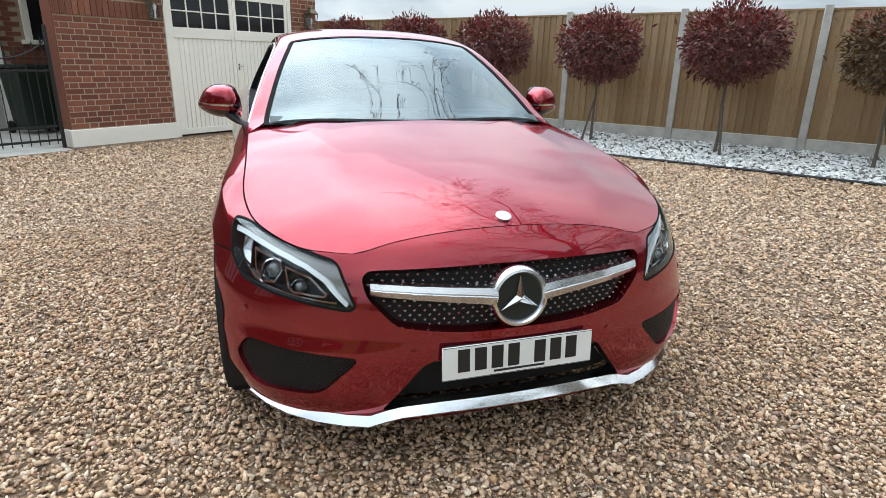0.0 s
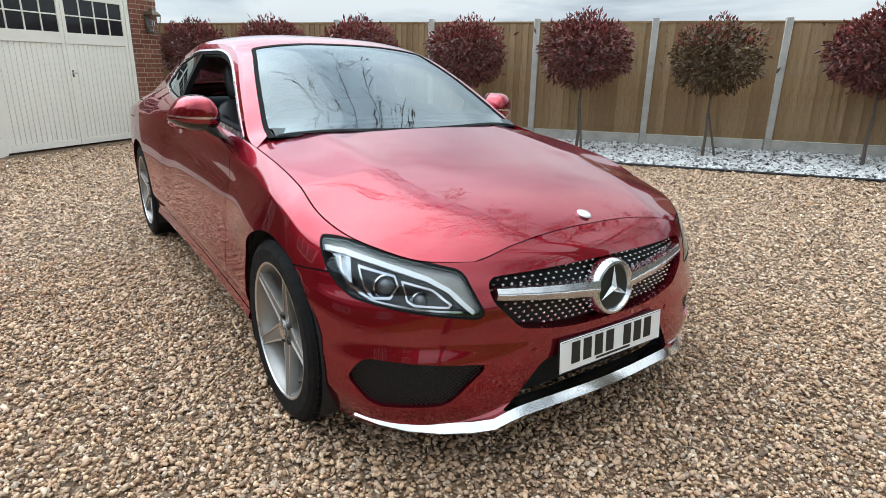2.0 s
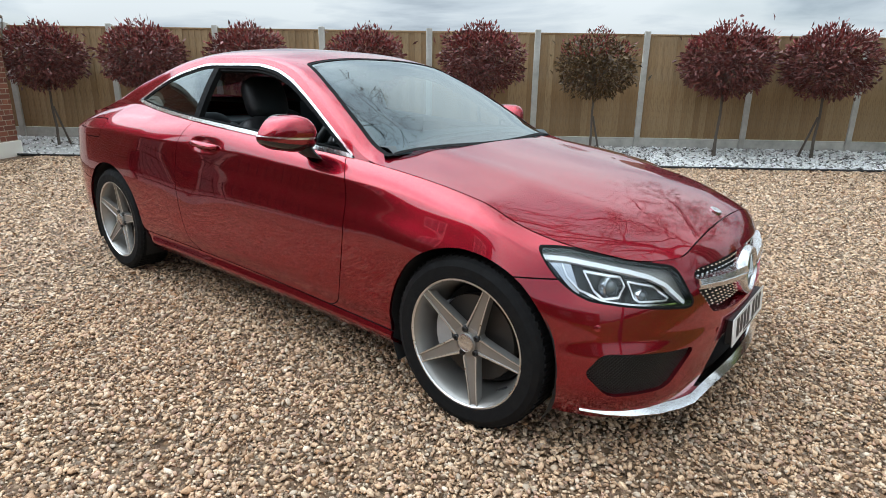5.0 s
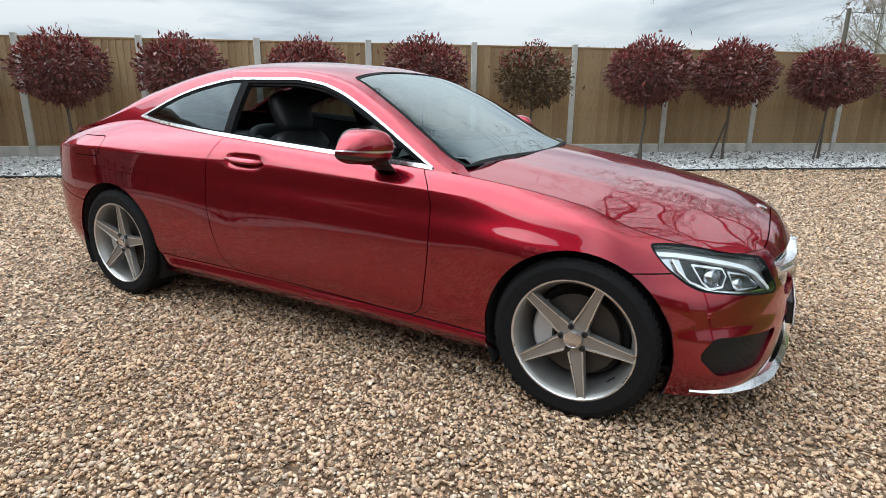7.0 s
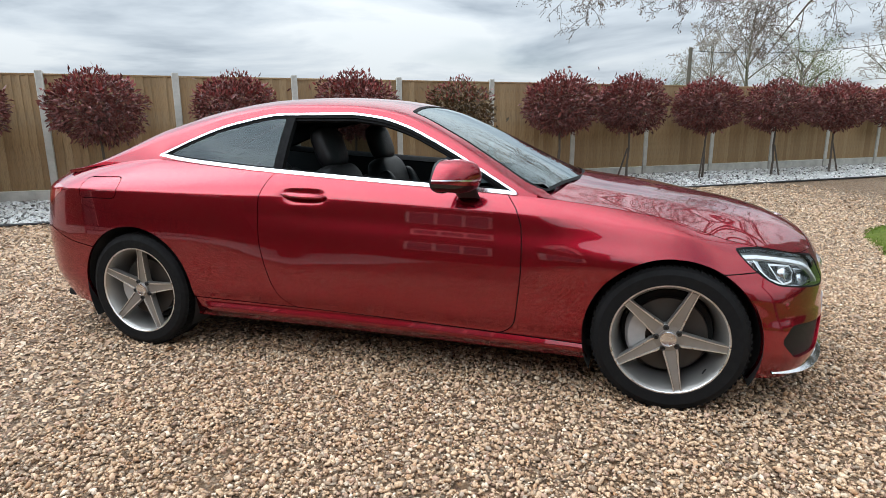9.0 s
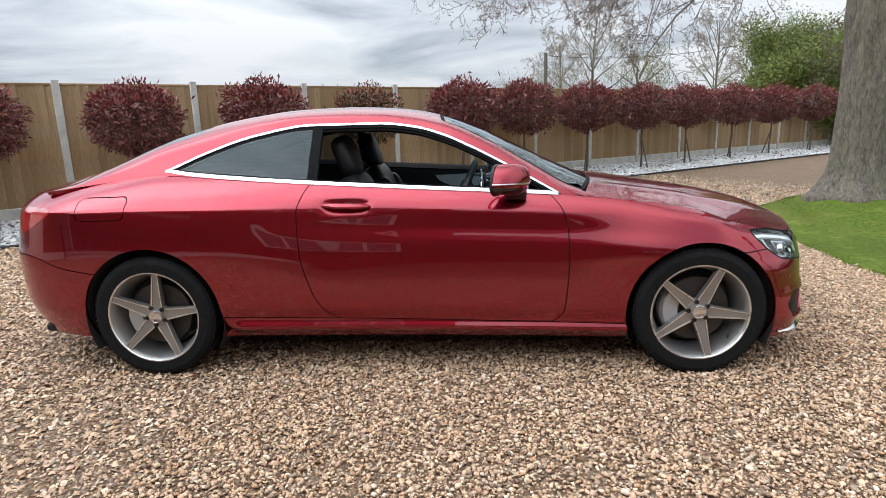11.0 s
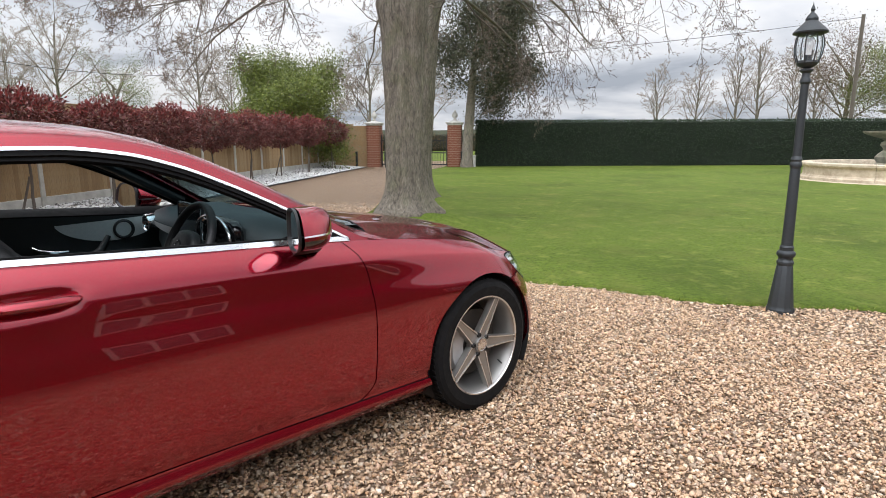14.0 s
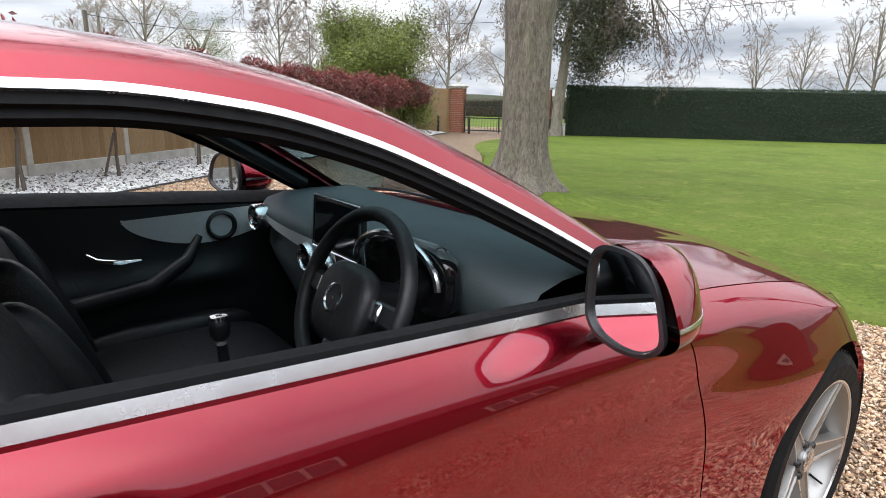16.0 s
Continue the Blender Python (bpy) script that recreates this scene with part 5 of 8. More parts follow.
def deck_point(s, q):
    """Boot lid between the rear screen and the tail."""
    s, q = np.broadcast_arrays(np.asarray(s, float), np.asarray(q, float))
    p = np.where(s < 0.55, 1.93 + 0.07 * s / 0.55, 2 + (s - 0.55) / 0.45 * 1.0)
    rim = side_point(p, np.ones_like(s))
    y = rim[..., 1] * q
    xm = np.where(q < 1, rim[..., 0], rim[..., 0])
    cx = -3.26 - 0.52 * s
    x = rim[..., 0] + (cx - rim[..., 0]) * (1 - q ** 2)
    cz = DECK(x) + 0.010 * np.exp(-((s - 1) / 0.12) ** 2)
    z = rim[..., 2] + (np.maximum(cz, rim[..., 2] + 0.004) - rim[..., 2]) * (1 - q ** 2.5)
    return np.stack([x, y, z], -1)


class Skin:
    """A smooth triangle sheet that can be cut along curves and taken apart into panels."""

    def __init__(self, fn, us, vs):
        U, V = np.meshgrid(us, vs, indexing="ij")
        self.V = fn(U, V).reshape(-1, 3)
        a, b = len(us), len(vs)
        i = (np.arange(a - 1)[:, None] * b + np.arange(b - 1)[None]).ravel()
        self.T = np.concatenate([np.stack([i, i + b, i + b + 1], 1), np.stack([i, i + b + 1, i + 1], 1)])
        self.normals()

    def normals(self):
        t = self.V[self.T]
        n = np.cross(t[:, 1] - t[:, 0], t[:, 2] - t[:, 0])
        N = np.zeros_like(self.V)
        for k in range(3):
            np.add.at(N, self.T[:, k], n)
        self.N = N / np.maximum(np.linalg.norm(N, axis=1, keepdims=True), 1e-12)

    def cut(self, f):
        val = f(self.V[:, 0], self.V[:, 1], self.V[:, 2])
        val = np.where(np.abs(val) < 1e-5, 0, val)
        sg = np.sign(val)
        s = sg[self.T]
        cross = (s.min(1) < 0) & (s.max(1) > 0)
        keep = self.T[~cross]
        V, N, vals, made, out = list(self.V), list(self.N), list(val), {}, []

        def mid(a, b):
            k = (min(a, b), max(a, b))
            if k not in made:
                t = vals[a] / (vals[a] - vals[b])
                V.append(V[a] + (V[b] - V[a]) * t)
                n = N[a] + (N[b] - N[a]) * t
                N.append(n / max(np.linalg.norm(n), 1e-12)); vals.append(0.0)
                made[k] = len(V) - 1
            return made[k]
        for tri in self.T[cross]:
            tri = [int(q) for q in tri]
            poly = []
            for a, b in zip(tri, tri[1:] + tri[:1]):
                poly.append(a)
                if vals[a] * vals[b] < 0:
                    poly.append(mid(a, b))
            for sign in (1, -1):
                pp = [q for q in poly if vals[q] * sign >= 0]
                for k in range(1, len(pp) - 1):
                    out.append((pp[0], pp[k], pp[k + 1]))
        self.V, self.N = np.array(V), np.array(N)
        self.T = np.concatenate([keep, np.array(out, dtype=int).reshape(-1, 3)])
        return self

    def centres(self):
        return self.V[self.T].mean(1)

    def take(self, mask):
        """The sheet of the triangles in mask, as (verts, normals, triangles)."""
        T = self.T[mask]
        used, inv = np.unique(T, return_inverse=True)
        return self.V[used], self.N[used], inv.reshape(-1, 3)


def sheet(name, pieces, mat, parent, label="", rim=0.008, sides=(-1,), lift=0.0):
    """One mesh from skin pieces; each may stand on the right (-1), the left (1) or both sides, with a folded rim of that depth."""
    Vs, Ns, Fs, base = [], [], [], 0
    for V, N, T in pieces:
        if not len(T):
            continue
        outward = 1.0
        for s in sides:
            v = V.copy(); n = N.copy()
            v[:, 1] *= s; n[:, 1] *= s
            t = T if s > 0 else T[:, ::-1]
            # normals point away from the car's core
            core = v - np.array([-1.4, 0, 0.55])
            flip = np.sum(n * core * np.array([0.25, 1, 1])) < 0
            if flip:
                n = -n
            tri = v[t]
            fn = np.cross(tri[:, 1] - tri[:, 0], tri[:, 2] - tri[:, 0])
            if np.sum(fn * n[t[:, 0]]) < 0:
                t = t[:, ::-1]
            v = v + n * lift
            Vs.append(v); Ns.append(n); Fs += [tuple(q + base) for q in t]
            if rim:
                ed = np.concatenate([t[:, [0, 1]], t[:, [1, 2]], t[:, [2, 0]]])
                key = np.sort(ed, 1)
                _, idx, cnt = np.unique(key, axis=0, return_index=True, return_counts=True)
                be = ed[idx[cnt == 1]]
                be = be[np.linalg.norm(v[be[:, 0]] - v[be[:, 1]], axis=1) > 1e-6]
                be = be[~((np.abs(v[be[:, 0], 1]) < 1e-4) & (np.abs(v[be[:, 1], 1]) < 1e-4))]
                k = base + len(v)
                a, b = v[be[:, 0]], v[be[:, 1]]
                na, nb = n[be[:, 0]], n[be[:, 1]]
                side = np.cross(b - a, na)
                side /= np.maximum(np.linalg.norm(side, axis=1, keepdims=True), 1e-12)
                m = len(be)
                Vs += [a, b, b - nb * rim, a - na * rim]
                Ns += [side] * 4
                i = np.arange(m)
                Fs += [tuple(q) for q in np.stack([k + i + m, k + i, k + i + 3 * m, k + i + 2 * m], 1)]
                base += 4 * m
            base += len(v)
    V, N = np.concatenate(Vs), np.concatenate(Ns)
    me = bpy.data.meshes.new(name)
    me.from_pydata(V.tolist(), [], [tuple(int(q) for q in f) for f in Fs])
    me.materials.append(mat)
    me.polygons.foreach_set("use_smooth", [True] * len(me.polygons))
    me.update()
    me.normals_split_custom_set_from_vertices(N.tolist())
    return part(name, me, mat, parent, label)


def rmax(a, b, r):
    return np.minimum(np.maximum(a, b), 0) + 0 * a if r == 0 else np.minimum(np.maximum(a, b), -r) + np.hypot(np.maximum(a + r, 0), np.maximum(b + r, 0))


def poly_field(points, r=0.02):
    """Signed field of a convex outline (counter-clockwise), corners rounded by about r."""
    def f(a, b):
        d = None
        for (x0, y0), (x1, y1) in zip(points, points[1:] + points[:1]):
            ln = math.hypot(x1 - x0, y1 - y0)
            e = ((a - x0) * (y1 - y0) - (b - y0) * (x1 - x0)) / ln
            d = e if d is None else rmax(d, e, r)
        return d
    return f


GAP = 0.0024
ARCH_F = lambda x, y, z: np.hypot(x - 0.0, z - 0.325) - 0.368
ARCH_R = lambda x, y, z: np.hypot(x + BASE, z - 0.330) - 0.374
_df = knots("0.2:-0.69 0.29:-0.68 0.64:-0.652 0.78:-0.660 0.86:-0.685 0.94:-0.745 1.05:-0.80")
_dr = knots("0.2:-1.86 0.32:-1.90 0.46:-1.975 0.67:-2.030 0.87:-2.040 0.95:-2.015 1.03:-1.965 1.1:-1.93")
SILL_Z = knots("-2.6:0.325 -1.8:0.312 -0.68:0.282 -0.3:0.27")
DOOR = lambda x, y, z: rmax(rmax(x - _df(z), _dr(z) - x, 0.0001), SILL_Z(x) - z, 0.085)
_hl = poly_field([(-0.578, 0.735), (-0.535, 0.662), (-0.405, 0.584), (-0.10, 0.545), (0.170, 0.530), (0.188, 0.545), (0.075, 0.674), (-0.2, 0.716), (-0.48, 0.745)], 0.026)
HEAD = lambda x, y, z: _hl(x - np.abs(y), z)
_gr = poly_field([(-0.466, 0.635), (-0.458, 0.580), (-0.375, 0.490), (-0.2, 0.463), (0.2, 0.463), (0.375, 0.490), (0.458, 0.580), (0.466, 0.635), (0.448, 0.651), (0.25, 0.662), (-0.25, 0.662), (-0.448, 0.651)], 0.012)
GRILLE = lambda x, y, z: np.where(x > 0.3, _gr(y, z), 9.0)
_lg = poly_field([(-0.425, 0.200), (-0.40, 0.192), (0.40, 0.192), (0.425, 0.200), (0.285, 0.375), (-0.285, 0.375)], 0.02)
LOWER = lambda x, y, z: np.where(x > 0.3, _lg(y, z), 9.0)
_in = poly_field([(-0.385, 0.348), (-0.265, 0.263), (0.045, 0.268), (0.212, 0.393), (-0.31, 0.418)], 0.025)
INTAKE = lambda x, y, z: np.where(x > 0.2, _in(x - np.abs(y), z), 9.0)
_seam = knots("0.1:0.632 0.30:0.640 0.45:0.650 0.55:0.70 0.62:0.80 0.8:0.82")
SEAM = lambda x, y, z: np.where(x > 0.05, z - _seam(x), 9.0)
_rb = knots("-3.95:0.60 -3.75:0.66 -3.55:0.66 -3.3:0.60 -3.1:0.57")
REAR_SEAM = lambda x, y, z: np.where(x < -2.9, z - _rb(x), 9.0)
_tl = poly_field([(-0.20, 0.893), (0.0, 0.800), (0.30, 0.735), (0.62, 0.76), (0.62, 0.89), (0.30, 0.917), (-0.16, 0.917)], 0.02)
TAIL_LAMP = lambda x, y, z: np.where(x < -3.3, _tl(-x - 3.51 + (0.78 - np.abs(y)) * 0.6, z), 9.0)
_ff = poly_field([(-3.195, 0.855), (-2.935, 0.855), (-2.925, 0.97), (-3.20, 0.965)], 0.03)
FLAP = lambda x, y, z: _ff(x, z)


def separate(V, N, T):
    """The unconnected pieces of a sheet, the largest first."""
    lab = np.arange(len(V))
    for _ in range(400):
        m = lab[T].min(1)
        new_lab = lab.copy()
        for c in range(3):
            np.minimum.at(new_lab, T[:, c], m)
        new_lab = new_lab[new_lab]
        if (new_lab == lab).all():
            break
        lab = new_lab
    tl = lab[T[:, 0]]
    ids, cnt = np.unique(tl, return_counts=True)
    out = []
    for i in ids[np.argsort(-cnt)]:
        used, inv = np.unique(T[tl == i], return_inverse=True)
        out.append((V[used], N[used], inv.reshape(-1, 3)))
    return out


def side_skin():
    us = spread(0, 1, 46) + spread(1, 2, 190)[1:] + spread(2, 3, 40)[1:]
    vs = spread(0, 0.75, 46) + spread(0.75, 1, 12)[1:]
    return Skin(side_point, us, vs)


def build_body():
    def gap(sk, f):
        sk.cut(lambda x, y, z: f(x, y, z) - GAP).cut(lambda x, y, z: f(x, y, z) + GAP)
    got = {}
    for s in (-1, 1):
        sk = side_skin()
        for f in (ARCH_F, ARCH_R, HEAD, GRILLE, LOWER, INTAKE, TAIL_LAMP):
            sk.cut(f)
        gap(sk, DOOR); gap(sk, SEAM); gap(sk, REAR_SEAM)
        gap(sk, lambda x, y, z: np.where(np.abs(x + 1.35) < 1.4, z - SILL_Z(x), 9.0))
        if s < 0:
            gap(sk, FLAP)
        c = sk.centres()
        x, y, z = c.T
        hole = (ARCH_F(x, y, z) < 0) | (ARCH_R(x, y, z) < 0)
        cav = (GRILLE(x, y, z) < 0) | (LOWER(x, y, z) < 0) | (INTAKE(x, y, z) < 0)
        lamp = (HEAD(x, y, z) < 0) & ~hole
        tail = TAIL_LAMP(x, y, z) < 0
        d = DOOR(x, y, z)
        door = d < -GAP
        gapm = np.abs(d) < GAP
        seam, rseam = SEAM(x, y, z), REAR_SEAM(x, y, z)
        bumper = (x > 0.05) & (seam < -GAP)
        gapm |= (np.abs(seam) < GAP) & (x > 0.05)
        rbump = (x < -2.9) & (rseam < -GAP)
        gapm |= (np.abs(rseam) < GAP) & (x < -2.9)
        sill = z - SILL_Z(x)
        mid = np.abs(x + 1.35) < 1.4
        skirt = mid & (sill < -GAP) & ~bumper
        gapm |= mid & (np.abs(sill) < GAP) & ~door
        flap = np.zeros(len(x), bool)
        if s < 0:
            fl = FLAP(x, y, z)
            flap = fl < -GAP
            gapm |= np.abs(fl) < GAP
        free = ~(hole | cav | lamp | tail | gapm)
        side = (s,)
        fender = free & (x > -0.9) & ~door & ~bumper & ~skirt & (x > _df(z))
        quarter = free & ~door & ~fender & ~bumper & ~skirt & ~rbump & ~flap
        nose = fender & (y < 0.49) & (z > 0.55) & (x > 0.3)
        fender &= ~nose
        front = (free & bumper) | nose
        got["front"] = sk.take(front)
        got["back"] = sk.take(free & rbump)
        sheet("front_wing", [sk.take(fender)], PAINT, car, "", 0.012, side)
        for k, piece in enumerate(separate(*sk.take(quarter))):
            sheet("rear_quarter_panel" if k == 0 else "quarter_filler", [piece], PAINT, car, "", 0.012, side)
        got[("door", s)] = sheet("door", [sk.take(free & door)], PAINT, car, "driver's door with its window fully down" if s < 0 else "", 0.012, side)
        sheet("side_skirt", [sk.take(free & skirt)], PAINT, car, "", 0.012, side)
        if s < 0:
            sheet("fuel_flap", [sk.take(free & flap)], PAINT, car, "", 0.008, side)
        got[("lamp", s)] = sk.take(lamp)
        got[("tail", s)] = sk.take(tail)
        # dark liner behind the gaps
        ln = side_skin()
        for f in (ARCH_F, ARCH_R, GRILLE, LOWER, INTAKE, HEAD):
            ln.cut(f)
        c = ln.centres(); x, y, z = c.T
        ok = ~((ARCH_F(x, y, z) < 0) | (ARCH_R(x, y, z) < 0) | (GRILLE(x, y, z) < 0) | (LOWER(x, y, z) < 0) | (INTAKE(x, y, z) < 0) | (HEAD(x, y, z) < 0))
        sheet("inner_panel", [ln.take(ok)], DARK, car, "", 0.0, side, -0.011)
    # bumpers wrap round both sides
    for key, name in (("front", "front_bumper"), ("back", "rear_bumper")):
        sheet(name, [got[key]], PAINT, car, "", 0.014, (-1, 1))
    return got


def flat_grid(fn, us, vs, name, mat, parent, label="", lift=0.0, cuts=(), keep=None, rim=0.008, sides=(-1, 1)):
    sk = Skin(fn, us, vs)
    for f in cuts:
        sk.cut(f)
    c = sk.centres()
    m = np.ones(len(c), bool) if keep is None else keep(*c.T)
    return sheet(name, [sk.take(m)], mat, parent, label, rim, sides, lift)


body = build_body()

# bonnet, roof, screens, boot
flat_grid(bonnet_point, spread(0.0, 1, 60), spread(0.0, 0.993, 30), "bonnet", PAINT, car, "", rim=0.012)
flat_grid(bonnet_point, spread(0.0, 1, 30), spread(0.0, 1.0, 16), "bonnet_liner", DARK, car, "", lift=-0.014, rim=0)


def _ws(x, y, z):
    """Windscreen outline: negative inside."""
    y = np.abs(y)
    w = tumble(x, np.maximum(RAIL(x), EDGE(x)))
    side = y - (w - 0.075 + 0.006 * np.clip((x + 1.25) / 0.6, 0, 1))
    top = -1.285 - 0.045 * (1 - (y / 0.6) ** 2) - x
    low = x + 0.58 - 0.15 * (1 - (y / 0.75) ** 2)
    return rmax(rmax(side, top, 0.03), low, 0.01)


def _rs(x, y, z):
    y = np.abs(y)
    w = tumble(x, np.maximum(RAIL(x), EDGE(x)))
    side = y - (w - 0.10)
    return rmax(rmax(side, x + 2.62, 0.05), -3.30 - x, 0.03)


top_xs = spread(-0.42, -3.48, 130)
top_qs = spread(0, 1, 34, 0.6)
_foot = lambda x, y, z: x + 0.50 + 0.45 * (1 - (y / 0.76) ** 2)   # where the roof pillars end on the scuttle
ROOF_CUTS = (_ws, _rs, _foot)
flat_grid(top_point, top_xs, top_qs, "roof", PAINT, car, "", cuts=ROOF_CUTS, rim=0.02,
          keep=lambda x, y, z: (_ws(x, y, z) > 0) & (_rs(x, y, z) > 0) & (_foot(x, y, z) < 0) & (x > -3.45))
flat_grid(top_point, top_xs, top_qs, "windscreen", SCREEN, car, "clear raked windscreen", cuts=(_ws,), rim=0, lift=-0.004, keep=lambda x, y, z: _ws(x, y, z) < 0)
flat_grid(top_point, top_xs, top_qs, "windscreen_seal", SEAL, car, "", cuts=(_ws, lambda x, y, z: _ws(x, y, z) + 0.022), rim=0, lift=-0.0015,
          keep=lambda x, y, z: (_ws(x, y, z) < 0) & (_ws(x, y, z) > -0.022))
flat_grid(top_point, top_xs, top_qs, "rear_screen", TINTED, car, "tinted sloping rear window", cuts=(_rs,), rim=0, lift=-0.004, keep=lambda x, y, z: _rs(x, y, z) < 0)
flat_grid(deck_point, spread(0, 1, 40), spread(0, 1.0, 24), "boot_lid", PAINT, car, "")

# glasshouse sides: pillars, glass, chrome line
HX = spread(-0.60, -3.40, 150)
HV = spread(0, 1, 26)
_dlo = lambda x, y, z: rmax(z - DLO_TOP(x), DLO_LOW(x) - z, 0.004)
CHR = lambda x, z: np.where(z > 0.5 * (DLO_TOP(x) + DLO_LOW(x)), 0.0105, 0.0175)   # width of the bright strip above and below
PILLAR_B = lambda x, z: -1.985 + (z - 1.01) * 0.06
for s in (-1, 1):
    flat_grid(house_point, HX, HV, "roof_rail", PAINT, car, "", cuts=(_dlo,), keep=lambda x, y, z: _dlo(x, y, z) > 0, rim=0.02, sides=(s,))
    qcut = lambda x, y, z: x - PILLAR_B(x, z)
    flat_grid(house_point, HX, HV, "quarter_glass", TINTED, car, "tinted rear quarter window", cuts=(_dlo, qcut), lift=-0.006, rim=0, sides=(s,),
              keep=lambda x, y, z: (_dlo(x, y, z) < 0) & (qcut(x, y, z) < 0))
    pc = lambda x, y, z: np.abs(x - PILLAR_B(x, z) - 0.012) - 0.026
    flat_grid(house_point, HX, HV, "window_post", SEAL, car, "", cuts=(_dlo, pc), lift=-0.002, rim=0.03, sides=(s,),
              keep=lambda x, y, z: (_dlo(x, y, z) < 0) & (pc(x, y, z) < 0))
    # black seal inside the opening, on the way round
    seal = lambda x, y, z: DLO_TOP(x) - 0.030 - z
    flat_grid(house_point, HX, HV, "window_seal", SEAL, car, "", cuts=(_dlo, seal), lift=-0.012, rim=0.018, sides=(s,),
              keep=lambda x, y, z: (_dlo(x, y, z) < 0) & (seal(x, y, z) < 0) & (x < -0.68))
    seal2 = lambda x, y, z: DLO_TOP(x) - 0.020 - z
    flat_grid(house_point, HX, HV, "seal_lip", SEAL, car, "", cuts=(_dlo, seal2), lift=-0.003, rim=0.012, sides=(s,),
              keep=lambda x, y, z: (_dlo(x, y, z) < 0) & (seal2(x, y, z) < 0) & (x < -0.68))
    flat_grid(house_point, HX, HV, "window_chrome", BRIGHT, car, "bright chrome window surround", cuts=(lambda x, y, z: _dlo(x, y, z) - 0.003, lambda x, y, z: _dlo(x, y, z) - 0.003 + CHR(x, z)), lift=0.0035, rim=0.006, sides=(s,),
              keep=lambda x, y, z: (_dlo(x, y, z) < 0.003) & (_dlo(x, y, z) - 0.003 + CHR(x, z) > 0) & (x < -0.70))


# ---- wheels ----
def build_wheel():
    """A five-spoke wheel, axis y, outside towards -y, at the origin."""
    w = thing("wheel", "", "")
    ax = pose(0, 0, 0, 90, 0, 0)
    bm = bmesh.new()
    R = 0.330
    lathe(bm, [(0.239, -0.088), (0.247, -0.098), (0.266, -0.107), (0.295, -0.108), (0.316, -0.098), (0.326, -0.084), (R, -0.06), (R, 0.06), (0.326, 0.084), (0.316, 0.098), (0.295, 0.108), (0.25, 0.105), (0.239, 0.088)], 64, ax, close=False)
    part("tyre", bm, RUBBER, w, "", angle=25)
    bm = bmesh.new()
    for k in range(72):
        a = 2 * math.pi * k / 72
        for sgn in (-1, 1):
            box(bm, (0.3255, -0.0075, 0.020), (0.3315, 0.0075, 0.086), 0, pose(0, 0, 0, 90, 0, 0) @ Matrix.Rotation(a + 0.03 * sgn, 4, "Z") @ Matrix.Scale(sgn, 4, (0, 0, 1)))
    tagged(part("tread", bm, RUBBER, w, "", False), kind="stuff")
    bm = bmesh.new()
    lathe(bm, [(0.2475, 0.096), (0.2495, 0.100), (0.2475, 0.1035), (0.2425, 0.1035), (0.2395, 0.099)], 72, ax, close=False)
    part("rim", bm, ALLOY, w, "bright machined rim lip", angle=35)
    bm = bmesh.new()
    lathe(bm, [(0.2395, 0.099), (0.235, 0.094), (0.229, 0.082), (0.222, 0.06), (0.208, 0.0), (0.2, -0.08)], 72, ax, close=False)
    part("rim_barrel", bm, ALLOY_DARK, w, "dark grey rim barrel", angle=35)
    bm = bmesh.new()
    lathe(bm, [(0.04, -0.030), (0.192, -0.034), (0.198, -0.045), (0.198, -0.09), (0.0, -0.09)], 40, ax, close=False)
    part("wheel_well", bm, DARK, w)
    spoke = bmesh.new()
    prof = [(0.028, 0.026, 0.070), (0.064, 0.033, 0.076), (0.10, 0.0285, 0.081), (0.16, 0.0230, 0.089), (0.205, 0.0195, 0.095), (0.243, 0.0175, 0.100)]
    rows = []
    for r, hw, d in prof:
        rows.append([spoke.verts.new((r, hw * k, d + dz)) for k, dz in ((-1.0, -0.034), (-1.0, -0.003), (-0.96, 0.0), (-0.74, 0.0), (-0.66, -0.0045), (0.66, -0.0045), (0.74, 0.0), (0.96, 0.0), (1.0, -0.003), (1.0, -0.034))])
    for a, b in zip(rows, rows[1:]):
        for k in range(len(a) - 1):
            spoke.faces.new((a[k], b[k], b[k + 1], a[k + 1]))
    sm = bm_mesh("spoke", spoke, ALLOY, True, 30)
    sm.materials.append(ALLOY_DARK)
    for p in sm.polygons:
        c = p.center
        if p.normal.z < 0.6 or abs(c.y) < 0.003:
            p.material_index = 1
    for k in range(5):
        o = new("spoke", sm)
        o.parent = w
        o.matrix_local = ax @ pose(0, 0, 0, 0, 0, 90 + 72 * k)
    bm = bmesh.new()
    lathe(bm, [(0.066, 0.04), (0.064, 0.066), (0.058, 0.071), (0.041, 0.072), (0.040, 0.080), (0.0, 0.082)], 40, ax, close=False)
    part("hub", bm, ALLOY_DARK, w, "", angle=30)
    bm = bmesh.new()
    lathe(bm, [(0.034, 0.080), (0.0345, 0.0865), (0.031, 0.088), (0.029, 0.0865), (0.0, 0.0875)], 32, ax, close=False)
    part("centre_cap", bm, SATIN, w, "round silver centre cap")
    for k in range(5):
        bm = bmesh.new()
        a = radians(90 + 36 + 72 * k)
        lathe(bm, [(0.0125, 0.060), (0.0125, 0.078), (0.010, 0.081), (0.006, 0.081), (0.006, 0.074), (0, 0.074)], 12, ax @ pose(0.050 * math.cos(a), 0.050 * math.sin(a), 0), close=False)
        part("wheel_bolt", bm, BLACK, w)
    bm = bmesh.new()
    lathe(bm, [(0.07, 0.018), (0.166, 0.018), (0.168, 0.010), (0.168, -0.012), (0.07, -0.012)], 48, ax)
    part("brake_disc", bm, DISC, w, "", angle=30)
    bm = bmesh.new()
